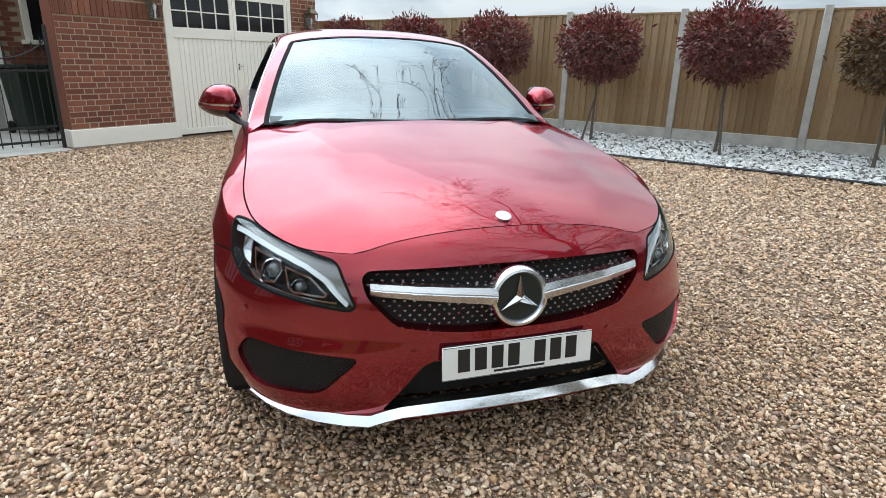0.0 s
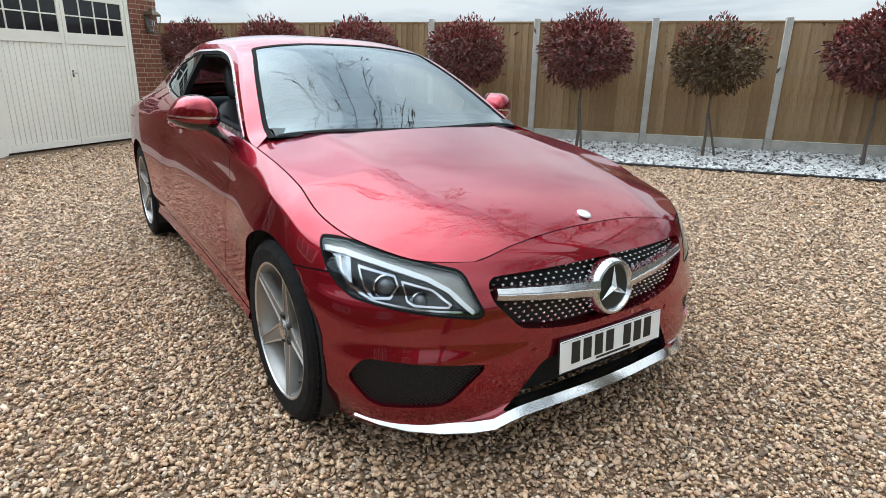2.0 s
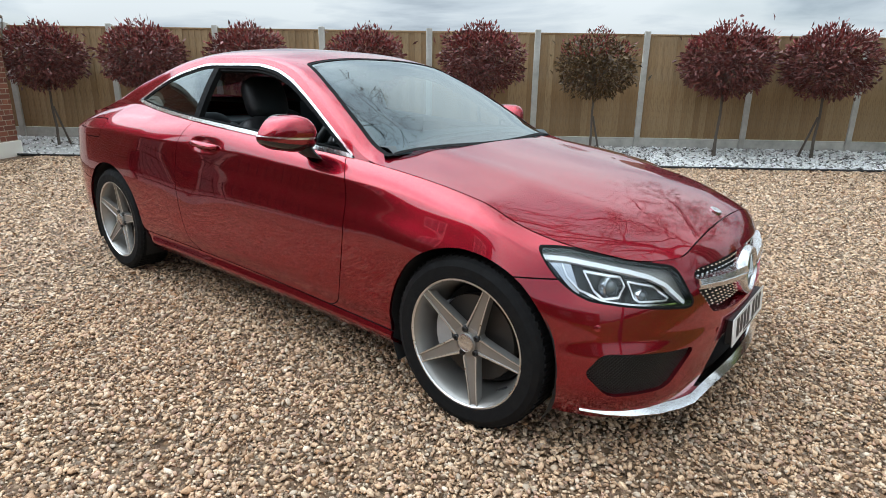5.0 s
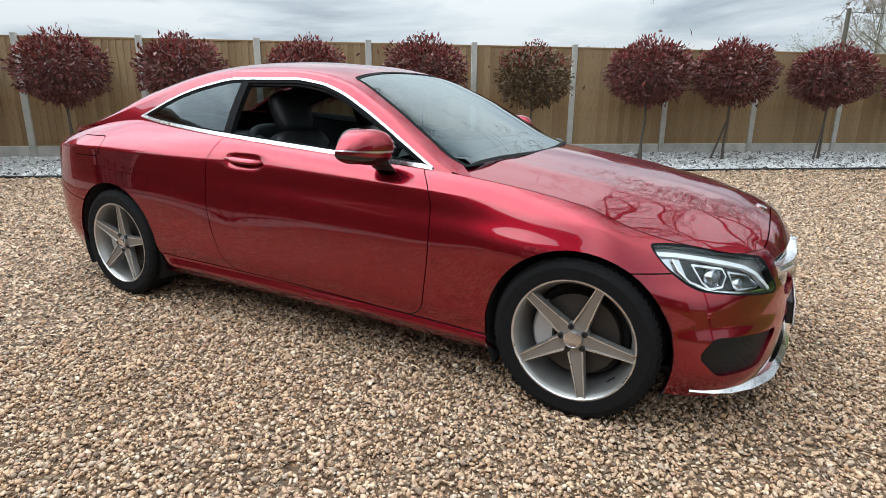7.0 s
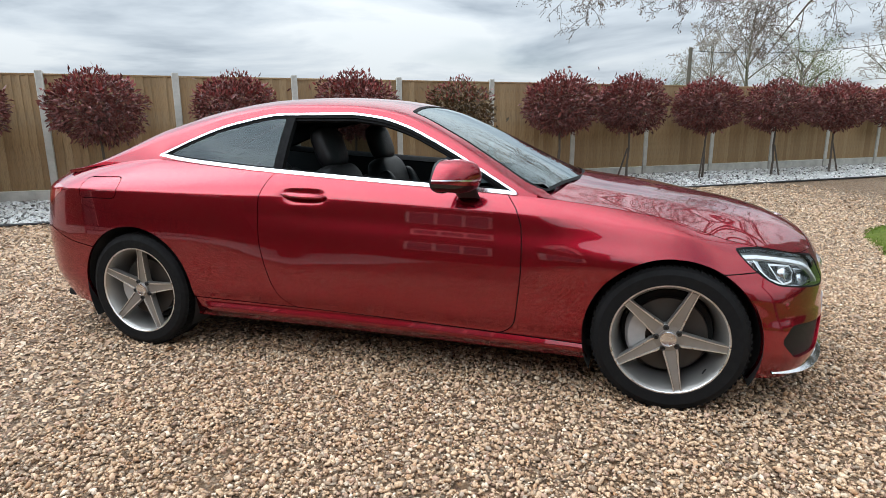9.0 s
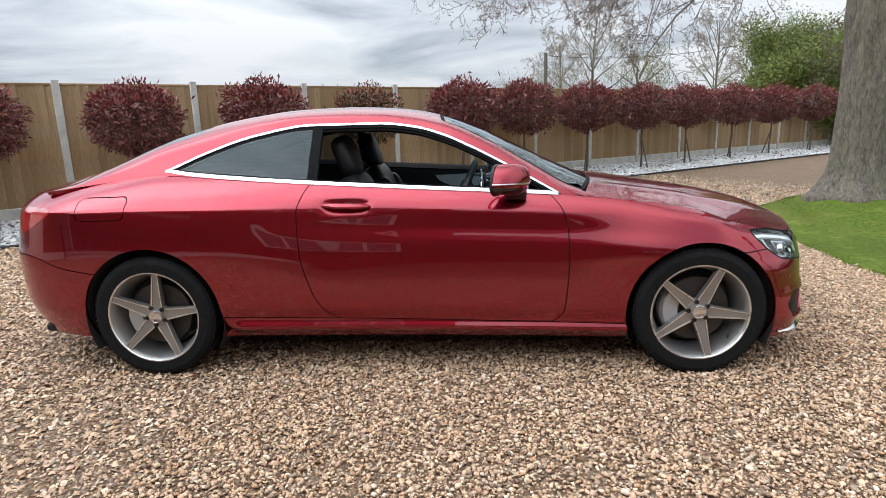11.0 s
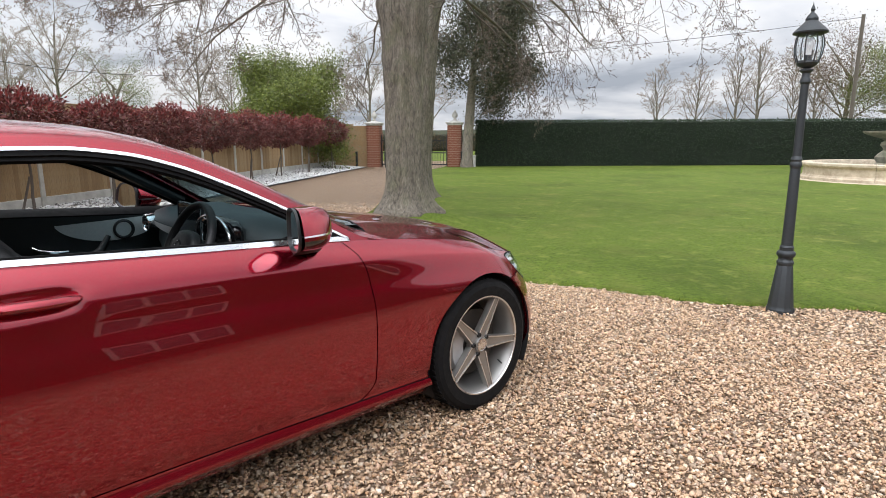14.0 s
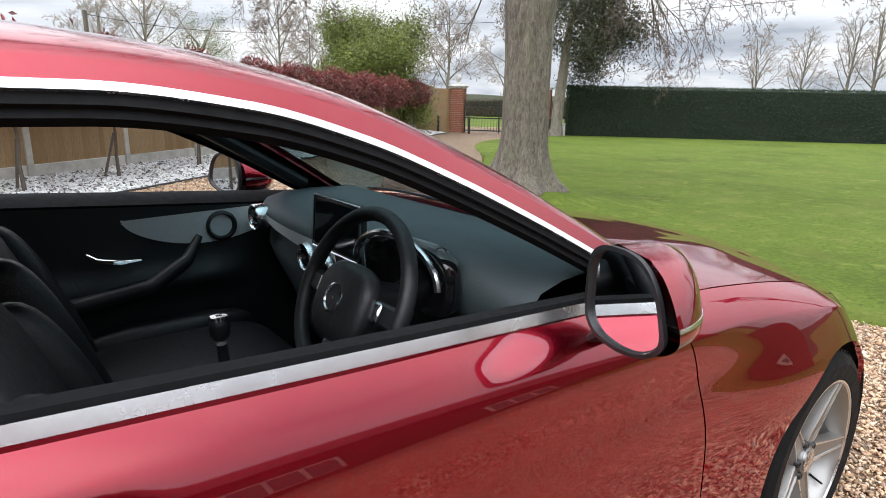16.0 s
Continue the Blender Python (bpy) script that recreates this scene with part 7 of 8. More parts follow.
# ---- interior ----
flat_grid(top_point, spread(-0.62, -3.35, 60), spread(0, 0.99, 16), "headliner", TRIM, car, "", lift=-0.035, cuts=(_ws, _rs), rim=0, keep=lambda x, y, z: (_ws(x, y, z) > 0) & (_rs(x, y, z) > 0))
for s in (-1, 1):
    flat_grid(house_point, spread(-0.64, -3.3, 80), HV, "pillar_trim", TRIM, car, "", lift=-0.040, cuts=(lambda x, y, z: _dlo(x, y, z) + 0.012,), keep=lambda x, y, z: _dlo(x, y, z) > -0.012, rim=0, sides=(s,))

    def ledge(x, q):
        x, q = np.broadcast_arrays(np.asarray(x, float), np.asarray(q, float))
        z = DLO_LOW(x) + 0.021 - 0.030 * q ** 2
        return np.stack([x, tumble(x, DLO_LOW(x)) - 0.012 - 0.085 * q, z], -1)
    flat_grid(ledge, spread(-0.74, -2.75, 60), spread(0, 1, 6), "window_ledge", SEAL, body[("door", s)], "black door top", rim=0.03, sides=(s,))

    def card(x, q):
        x, q = np.broadcast_arrays(np.asarray(x, float), np.asarray(q, float))
        z = DLO_LOW(x) - 0.016 - (DLO_LOW(x) - 0.30) * q
        bulge = 0.035 * np.exp(-((z - 0.70) / 0.045) ** 2) * np.clip((x + 1.85) / 0.2, 0, 1) * np.clip((-1.0 - x) / 0.15, 0, 1)
        return np.stack([x, tumble(x, DLO_LOW(x)) - 0.097 + 0.03 * np.sin(q * 3) * 0 - bulge, z], -1)
    flat_grid(card, spread(-0.72, -2.75, 90), spread(0, 1, 50), "door_card", TRIM, body[("door", s)], "black door lining", rim=0, sides=(s,))
    _top = lambda x: 0.925 + 0.03 * (x + 1.08)
    spear = lambda x, y, z: np.maximum(np.maximum(z - _top(x), _top(x) - 0.108 * np.sin(math.pi * np.clip((x + 1.42) / 0.54, 0, 1)) ** 0.55 - z), np.maximum(x + 1.00, -1.42 - x))
    flat_grid(card, spread(-0.95, -1.6, 80), spread(0, 0.4, 40), "door_inlay", GREY_TRIM, body[("door", s)], "brushed grey door inlay", lift=-0.006, cuts=(spear,), keep=lambda x, y, z: spear(x, y, z) < 0, rim=0, sides=(s,))
    yi = 0.652
    bm = bmesh.new(); lathe(bm, [(0.052, -0.004), (0.052, 0.006), (0.044, 0.010), (0.040, 0.004), (0.036, -0.004), (0, -0.010)], 32, pose(-1.115, s * yi, 0.868, 90 * s, 0, 0), close=False); part("door_speaker", bm, BLACK, body[("door", s)], "round speaker grille")
    bm = bmesh.new(); tube(bm, [(-1.52, s * 0.648, 0.822), (-1.50, s * 0.628, 0.805), (-1.44, s * 0.622, 0.792), (-1.38, s * 0.632, 0.790)], [0.008, 0.017, 0.016, 0.008], 10, 0.6); part("door_pull", bm, CHROME, body[("door", s)], "chrome inner door handle")
    bm = bmesh.new(); tube(bm, [(-1.85, s * 0.63, 0.66), (-1.55, s * 0.615, 0.675), (-1.36, s * 0.615, 0.70), (-1.24, s * 0.63, 0.77), (-1.19, s * 0.655, 0.84)], [0.02, 0.028, 0.028, 0.022, 0.012], 10); part("armrest", bm, LEATHER, body[("door", s)])

for s in (-1, 1):
    bm = bmesh.new()
    pts = []
    for k in range(14):
        xq = -0.79 - 0.53 * k / 13
        zq = float(max(RAIL(xq), EDGE(xq)))
        pts.append((xq - 0.012, s * (float(tumble(np.array(xq), np.array(zq))) - 0.052), zq - 0.030))
    tube(bm, pts, 0.030, 10, 0.75)
    part("pillar_lining", bm, TRIM, car, "black windscreen pillar lining")

dash = new("dashboard"); dash.parent = car
prof = [(-0.50, 0.950), (-0.66, 0.980), (-0.85, 0.985), (-0.96, 0.978), (-1.02, 0.962), (-1.045, 0.930), (-1.035, 0.890), (-1.010, 0.860), (-1.020, 0.800), (-1.00, 0.740), (-0.94, 0.62), (-0.88, 0.45), (-0.60, 0.40)]
bm = bmesh.new()
rows = []
for i in range(41):
    y = -0.66 + 1.32 * i / 40
    bow = 0.075 * (abs(y) / 0.66) ** 2.2
    hood = 0.050 * math.exp(-((y + 0.37) / 0.19) ** 4)
    rows.append([bm.verts.new((x + bow * (1 if k > 0 else -0.6) - (hood * 0.5 if 2 < k < 7 else 0), y, z + (hood * (1.0 if k in (3, 4, 5) else 0.5 if k == 2 else 0)) - 0.01 * (abs(y) / 0.66) ** 3)) for k, (x, z) in enumerate(prof)])
for a, b in zip(rows, rows[1:]):
    for k in range(len(prof) - 1):
        bm.faces.new((a[k], a[k + 1], b[k + 1], b[k]))
part("dash_body", bm, DASH, dash, "dark grey soft dashboard", angle=60)
bm = bmesh.new()
rows = []
for i in range(25):
    y = 0.62 - 0.66 * i / 24
    bow = 0.075 * (abs(y) / 0.66) ** 2.2
    rows.append([bm.verts.new((-1.046 + bow - 0.004, y, 0.925 - 0.04 * (1 - i / 24) * 0.3)), bm.verts.new((-1.036 + bow - 0.006, y, 0.885 - 0.01 * (i / 24)))])
for a, b in zip(rows, rows[1:]):
    bm.faces.new((a[0], a[1], b[1], b[0]))
part("dash_inlay", bm, GREY_TRIM, dash, "brushed grey dashboard inlay")
for yq, zq, xq, r in ((0.575, 0.900, -1.020, 0.046), (-0.575, 0.905, -0.965, 0.040), (0.11, 0.870, -1.055, 0.040), (0.0, 0.870, -1.058, 0.040), (-0.11, 0.870, -1.055, 0.040)):
    vent = new("air_vent"); vent.parent = dash
    M = pose(xq, yq, zq, 0, -90, 0)
    bm = bmesh.new(); lathe(bm, [(r, -0.03), (r, 0.008), (r * 0.93, 0.013), (r * 0.84, 0.008), (r * 0.82, -0.015)], 32, M, close=False); part("vent_ring", bm, SATIN, vent, "silver vent ring")
    bm = bmesh.new(); lathe(bm, [(r * 0.83, -0.012), (0, -0.012)], 24, M, close=False); part("vent_back", bm, DARK, vent)
    for k in (-1, 0, 1):
        bm = bmesh.new(); w = r * 0.8 * math.sqrt(1 - (k * 0.42) ** 2); box(bm, (k * r * 0.42 - 0.002, -w, -0.010), (k * r * 0.42 + 0.002, w, 0.006), 0, M); part("vent_slat", bm, BLACK, vent)
screen = new("display"); screen.parent = dash
SM = pose(-1.035, -0.045, 0.980, 0, 4, 0)
bm = bmesh.new(); box(bm, (-0.010, -0.125, -0.072), (0.010, 0.125, 0.072), 0.008, SM, 2); part("display_case", bm, BLACK, screen)
bm = bmesh.new(); box(bm, (-0.0125, -0.112, -0.060), (-0.0098, 0.112, 0.060), 0, SM); part("display_glass", bm, GLOSS_BLACK, screen, "switched-off glossy screen")
bm = bmesh.new(); tube(bm, [SM @ Vector((-0.011, yq, zq)) for yq, zq in ((-0.122, -0.069), (0.122, -0.069), (0.122, 0.069), (-0.122, 0.069), (-0.122, -0.069))], 0.003, 6); part("display_frame", bm, SATIN, screen)
bm = bmesh.new(); tube(bm, [(-1.085, -0.37 + 0.155 * math.cos(a), 0.945 + 0.085 * math.sin(a)) for a in (math.pi * k / 16 for k in range(17))], 0.007, 8); part("cluster_rim", bm, SATIN, dash)
bm = bmesh.new(); blob(bm, (-1.045, -0.37, 0.945), (0.03, 0.16, 0.075), 0.5, 0.5); part("instrument_binnacle", bm, GLOSS_BLACK, dash)
bm = bmesh.new(); box(bm, (-0.88, -0.60, 0.972), (-0.80, -0.50, 0.976), 0); part("demister_vent", bm, BLACK, dash)

wheel_ob = new("steering_wheel"); wheel_ob.parent = car
tagged(wheel_ob, "black leather three-spoke steering wheel")
WM = pose(-1.190, -0.375, 0.912, 0, -66, 0)
bm = bmesh.new()
n = 48
rg = []
for k in range(n):
    a = 2 * math.pi * k / n
    flat = 1 - 0.07 * max(0, math.cos(a - math.pi)) ** 6
    rg.append([bm.verts.new(((0.178 * flat + 0.0155 * math.cos(b)) * math.cos(a), (0.178 * flat + 0.0155 * math.cos(b)) * math.sin(a), 0.017 * math.sin(b))) for b in (2 * math.pi * j / 12 for j in range(12))])
for k in range(n):
    for j in range(12):
        bm.faces.new((rg[k][j], rg[(k + 1) % n][j], rg[(k + 1) % n][(j + 1) % 12], rg[k][(j + 1) % 12]))
bmesh.ops.transform(bm, matrix=WM, verts=bm.verts)
part("wheel_rim", bm, LEATHER, wheel_ob)
bm = bmesh.new(); blob(bm, (-0.012, 0, 0.006), (0.082, 0.096, 0.034), 0.7, 0.75, m=WM); part("airbag_pad", bm, LEATHER, wheel_ob)
for a, w in ((90, 0.022), (-90, 0.022), (180, 0.030)):
    bm = bmesh.new(); box(bm, (0.05, -w, -0.016), (0.172, w, 0.004), 0.006, WM @ pose(0, 0, 0, 0, 0, a)); part("wheel_spoke", bm, BLACK, wheel_ob)
    bm = bmesh.new(); box(bm, (0.075, -w * 0.9, 0.004), (0.12, w * 0.9, 0.012), 0.004, WM @ pose(0, 0, 0, 0, 0, a)); part("spoke_trim", bm, SATIN, wheel_ob)
bm = bmesh.new(); lathe(bm, [(0.031, 0.034), (0.031, 0.041), (0.026, 0.043), (0.024, 0.039), (0, 0.040)], 24, WM @ pose(-0.008, 0, 0), close=False); part("wheel_badge", bm, SATIN, wheel_ob)
bm = bmesh.new(); tube(bm, [WM @ Vector((0, 0, -0.01)), WM @ Vector((0.02, 0, -0.2))], 0.045, 12); part("column", bm, BLACK, wheel_ob)

console = new("centre_console"); console.parent = car
bm = bmesh.new(); box(bm, (-2.0, -0.10, 0.25), (-0.98, 0.10, 0.60), 0.03, None, 2); part("console_body", bm, TRIM, console)
bm = bmesh.new(); box(bm, (-1.95, -0.095, 0.60), (-1.62, 0.095, 0.68), 0.025, None, 2); part("console_armrest", bm, LEATHER, console)
bm = bmesh.new(); tube(bm, [(-1.33, -0.01, 0.60), (-1.34, -0.01, 0.72)], [0.018, 0.012], 10); part("gear_stick", bm, BLACK, console)
bm = bmesh.new(); blob(bm, (-1.342, -0.01, 0.762), (0.024, 0.024, 0.032), 0.8, 0.9); part("gear_knob", bm, LEATHER, console)
bm = bmesh.new(); lathe(bm, [(0.022, 0), (0.020, 0.008), (0, 0.010)], 16, pose(-1.342, -0.01, 0.784), close=False); part("knob_cap", bm, CHROME, console)


def seat(y, x, rear=False):
    st = new("seat"); st.parent = car
    tagged(st, "black leather rear seat" if rear else "black leather sports seat with integrated headrest")
    bm = bmesh.new()
    blob(bm, (x + 0.30, y, 0.46), (0.30, 0.255, 0.10), 0.45, 0.5)
    part("seat_cushion", bm, LEATHER, st)
    lean = 20 if not rear else 28
    M = pose(x, y, 0.42, 0, -lean, 0)
    bm = bmesh.new(); blob(bm, (0, 0, 0.30), (0.085, 0.235, 0.34), 0.45, 0.5, m=M); part("backrest", bm, LEATHER, st)
    for s2 in (-1, 1):
        bm = bmesh.new(); blob(bm, (0.055, s2 * 0.20, 0.26), (0.075, 0.055, 0.28), 0.7, 0.7, m=M); part("side_bolster", bm, LEATHER, st)
        bm = bmesh.new(); blob(bm, (x + 0.30, y + s2 * 0.225, 0.50), (0.28, 0.05, 0.09), 0.6, 0.7); part("cushion_bolster", bm, LEATHER, st)
    if not rear:
        bm = bmesh.new(); blob(bm, (0.02, 0, 0.74), (0.06, 0.135, 0.125), 0.6, 0.7, m=M); part("headrest", bm, LEATHER, st)
        bm = bmesh.new(); tube(bm, [M @ Vector((-0.02, s2 * 0.17, 0.60)) for s2 in (-1, 1)], 0.01, 8); part("belt_guide", bm, SATIN, st)


for y in (-0.37, 0.37):
    seat(y, -1.62)
    seat(y * 0.85, -2.45, True)
bm = bmesh.new(); box(bm, (-3.30, -0.62, 0.88), (-2.72, 0.62, 0.93), 0.02); part("parcel_shelf", bm, TRIM, car)
bm = bmesh.new(); box(bm, (-2.72, -0.64, 0.25), (-2.66, 0.64, 0.90), 0.02); part("rear_bulkhead", bm, TRIM, car)
bm = bmesh.new(); box(bm, (-2.70, -0.70, 0.235), (-0.62, 0.70, 0.26)); part("carpet", bm, TRIM, car)
bm = bmesh.new(); box(bm, (-0.64, -0.70, 0.24), (-0.58, 0.70, 0.90)); part("bulkhead", bm, DARK, car)
bm = bmesh.new(); blob(bm, (-1.285, 0, 1.262), (0.022, 0.105, 0.030), 0.5, 0.5); blob(bm, (-1.300, 0, 1.304), (0.045, 0.045, 0.022), 0.5, 0.5); part("rear_view_mirror", bm, DASH, car)
bm = bmesh.new(); tube(bm, [(-1.285, 0, 1.270), (-1.255, 0, 1.302)], 0.012, 8); part("mirror_mount", bm, BLACK, car)

# ---- trees ----
def seg_mesh(name, P0, P1, R0, R1, mat, sides=5):
    """Tapered bars between pairs of points, as one mesh."""
    P0, P1 = np.asarray(P0, float), np.asarray(P1, float)
    R0, R1 = np.asarray(R0, float)[:, None, None], np.asarray(R1, float)[:, None, None]
    d = P1 - P0
    d /= np.maximum(np.linalg.norm(d, axis=1, keepdims=True), 1e-9)
    ref = np.where(np.abs(d[:, 2:3]) < 0.9, np.array([[0, 0, 1.0]]), np.array([[1.0, 0, 0]]))
    a = np.cross(d, ref); a /= np.linalg.norm(a, axis=1, keepdims=True)
    b = np.cross(d, a)
    th = 2 * np.pi * np.arange(sides) / sides
    ring = a[:, None] * np.cos(th)[None, :, None] + b[:, None] * np.sin(th)[None, :, None]
    V = np.concatenate([P0[:, None] + ring * R0, P1[:, None] + ring * R1], 1)
    n = len(P0)
    k = np.arange(sides)
    q = np.stack([k, (k + 1) % sides, sides + (k + 1) % sides, sides + k], 1)
    F = (q[None] + 2 * sides * np.arange(n)[:, None, None]).reshape(-1, 4)
    return fast_mesh(name, V.reshape(-1, 3), F, mat, True)


def grow(rng, start, heading, length, radius, level, out, tips, droop=0.0, wander=0.22, kids=(7, 6, 5), ratio=0.55, nseg=7, lift=0.0):
    """One branch and, from it, its side branches."""
    p, h = np.array(start, float), np.array(heading, float)
    h /= np.linalg.norm(h)
    step = length / nseg
    pts = [p.copy()]
    for i in range(nseg):
        f = i / nseg
        h = h + rng.normal(0, wander, 3) * 0.5 + np.array([0, 0, -droop * f + lift * (1 - f)])
        h /= np.linalg.norm(h)
        q = p + h * step
        r0, r1 = radius * (1 - 0.78 * f), radius * (1 - 0.78 * (i + 1) / nseg)
        out.append((p.copy(), q.copy(), r0, r1, level))
        p = q
        pts.append(p.copy())
    if level >= len(kids):
        tips.extend(pts[1:])
        return
    n = kids[level]
    for k in range(n):
        f = 0.22 + 0.76 * (k + rng.uniform(0, 1)) / n
        i = min(int(f * nseg), nseg - 1)
        b = pts[i] + (pts[i + 1] - pts[i]) * (f * nseg - i)
        ax = pts[i + 1] - pts[i]
        ax /= np.linalg.norm(ax)
        r = rng.normal(size=3); r -= ax * (r @ ax); r /= np.linalg.norm(r)
        d = ax * rng.uniform(0.45, 0.9) + r * rng.uniform(0.6, 1.0)
        grow(rng, b, d, length * ratio * rng.uniform(0.7, 1.15) * (1.05 - 0.45 * f), radius * (1 - 0.78 * f) * 0.62, level + 1, out, tips, droop, wander, kids, ratio, max(3, nseg - 2), lift * 0.5)


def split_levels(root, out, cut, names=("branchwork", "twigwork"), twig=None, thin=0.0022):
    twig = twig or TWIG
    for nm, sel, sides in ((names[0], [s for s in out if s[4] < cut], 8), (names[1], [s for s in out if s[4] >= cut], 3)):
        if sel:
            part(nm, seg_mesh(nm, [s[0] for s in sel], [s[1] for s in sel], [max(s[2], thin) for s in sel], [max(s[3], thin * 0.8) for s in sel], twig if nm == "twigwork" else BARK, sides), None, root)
            tagged(root.children[-1], kind="stuff")


def old_trunk(root, top, r, flare, seed, lean):
    """A thick trunk with root flare, ribs and burrs."""
    rng = np.random.default_rng(seed)
    seg, rings = 64, 70
    bm = bmesh.new()
    rows = []
    lob = rng.uniform(0, 6.28, 6)
    for i in range(rings + 1):
        f = (i / rings) ** 1.35
        z = -0.25 + (top + 0.25) * f
        rr = r * (1.02 - 0.10 * f) + (flare - r) * math.exp(-max(z, 0) / 0.22) + 0.13 * math.exp(-((z - top) / 1.2) ** 2)
        cx, cy = lean[0] * f, lean[1] * f
        row = []
        for k in range(seg):
            a = 2 * math.pi * k / seg
            root_k = 0.34 * math.exp(-max(z, 0) / 0.28) * (0.5 + 0.5 * math.sin(5 * a + lob[0])) + 0.16 * math.exp(-max(z, 0) / 0.5) * math.sin(3 * a + lob[1])
            rib = 0.035 * math.sin(7 * a + lob[2] + 0.5 * z) + 0.02 * math.sin(13 * a + lob[3] - 0.8 * z)
            bump = 0.06 * noise.noise((3 * math.cos(a) + seed, 3 * math.sin(a), 1.6 * z)) + 0.03 * noise.noise((9 * math.cos(a), 9 * math.sin(a) + seed, 4 * z))
            fold = 0.07 * math.exp(-((z - 2.05 - 0.12 * math.sin(2 * a + lob[4])) / 0.10) ** 2) + 0.05 * math.exp(-((z - 2.75 - 0.1 * math.sin(a + lob[5])) / 0.12) ** 2)
            q = rr * (1 + root_k + rib + bump + fold)
            row.append(bm.verts.new((cx + q * math.cos(a), cy + q * math.sin(a), z)))
        rows.append(row)
    for a, b in zip(rows, rows[1:]):
        for k in range(seg):
            bm.faces.new((a[k], a[(k + 1) % seg], b[(k + 1) % seg], b[k]))
    bm.faces.new(rows[-1])
    return part("trunk", bm, BARK, root, "", True, 80)


def buds(root, tips, seed, per=2, size=(0.018, 0.042), mat=None, name="bud_spray"):
    rng = np.random.default_rng(seed)
    P = np.repeat(np.array(tips), per, 0)
    P = P + rng.normal(0, 0.018, P.shape)
    part(name, leaf_cloud(name, P, rng.uniform(*size, len(P)), rng.normal(size=P.shape) + np.array([0, 0, -0.3]), mat or BUD, seed), None, root)
    tagged(root.children[-1], kind="stuff")


def garden_tree(x, y, z, r, flare, top, stems, limbs, seed, label, kids=(8, 7, 5), lean=(0, 0)):
    root = thing("tree", label, "tree", pose(x, y, z), "old trees on the lawn")
    old_trunk(root, top, r, flare, seed, lean)
    rng = np.random.default_rng(seed)
    out, tips = [], []
    for (dx, dy, ln, sr) in stems:
        p = np.array([lean[0] + dx * 0.25, lean[1] + dy * 0.25, top - 0.25])
        grow(rng, p, (dx, dy, 2.2), ln, sr, 9, out, [], 0, 0.10, (), 0.5, 10)
    main = list(out)
    for az, z0, ln, rad, rise in limbs:
        d = np.array([math.cos(radians(az)), math.sin(radians(az)), rise])
        stem = min(main, key=lambda s: abs(s[0][2] - z0) + 0.15 * np.hypot(*(s[0][:2] - d[:2])))
        grow(rng, stem[0], d, ln, rad, 0, out, tips, 0.13, 0.28, kids, 0.42, 9)
    out = [(a, b, c, d, 0 if l == 9 else l + 1) for a, b, c, d, l in out]
    split_levels(root, out, 2, thin=0.0034)
    buds(root, tips, seed)
    return root


garden_tree(3.56, 3.74, 0.27, 0.272, 0.41, 3.7, [(-0.55, 0.25, 5.5, 0.17), (0.6, -0.2, 5.5, 0.19)],
            [(150, 3.6, 4.8, 0.040, 0.22), (120, 3.9, 4.6, 0.035, 0.20), (185, 4.0, 4.2, 0.038, 0.24), (95, 3.5, 4.4, 0.034, 0.18), (-50, 3.6, 5.0, 0.038, 0.16), (-20, 3.9, 5.2, 0.036, 0.20),
             (-80, 4.3, 4.4, 0.032, 0.3), (10, 3.4, 5.0, 0.038, 0.20), (45, 4.2, 4.8, 0.034, 0.25), (-120, 4.8, 4.0, 0.032, 0.4), (-35, 4.6, 5.4, 0.036, 0.25), (165, 4.6, 5.2, 0.036, 0.30),
             (135, 3.2, 5.0, 0.034, 0.12), (-60, 3.2, 4.6, 0.030, 0.14), (20, 4.6, 5.4, 0.032, 0.25), (75, 4.4, 4.6, 0.032, 0.25), (0, 3.2, 5.2, 0.032, 0.12), (105, 3.3, 5.2, 0.032, 0.16),
             (145, 4.2, 5.6, 0.034, 0.2), (-42, 4.0, 5.8, 0.032, 0.2),
             (200, 5.4, 7.2, 0.05, 0.15), (213, 5.2, 6.2, 0.045, 0.15), (226, 5.0, 5.5, 0.04, 0.15), (181, 5.6, 7.0, 0.04, 0.10)], 21,
            "old bare beech with a thick mossy trunk and drooping budding twigs", (10, 9, 5))
garden_tree(6.22, 6.52, 0.03, 0.32, 0.47, 4.9, [(0.25, 0.1, 5.0, 0.30)],
            [(60, 3.8, 4.8, 0.06, 0.25), (-10, 4.0, 5.0, 0.06, 0.22), (-60, 4.4, 4.6, 0.055, 0.3), (110, 4.4, 4.6, 0.055, 0.3), (25, 4.8, 5.2, 0.05, 0.3)], 33,
            "old bare beech with smooth grey leaning trunk behind another trunk", (6, 6, 4), (0.26, -0.18))


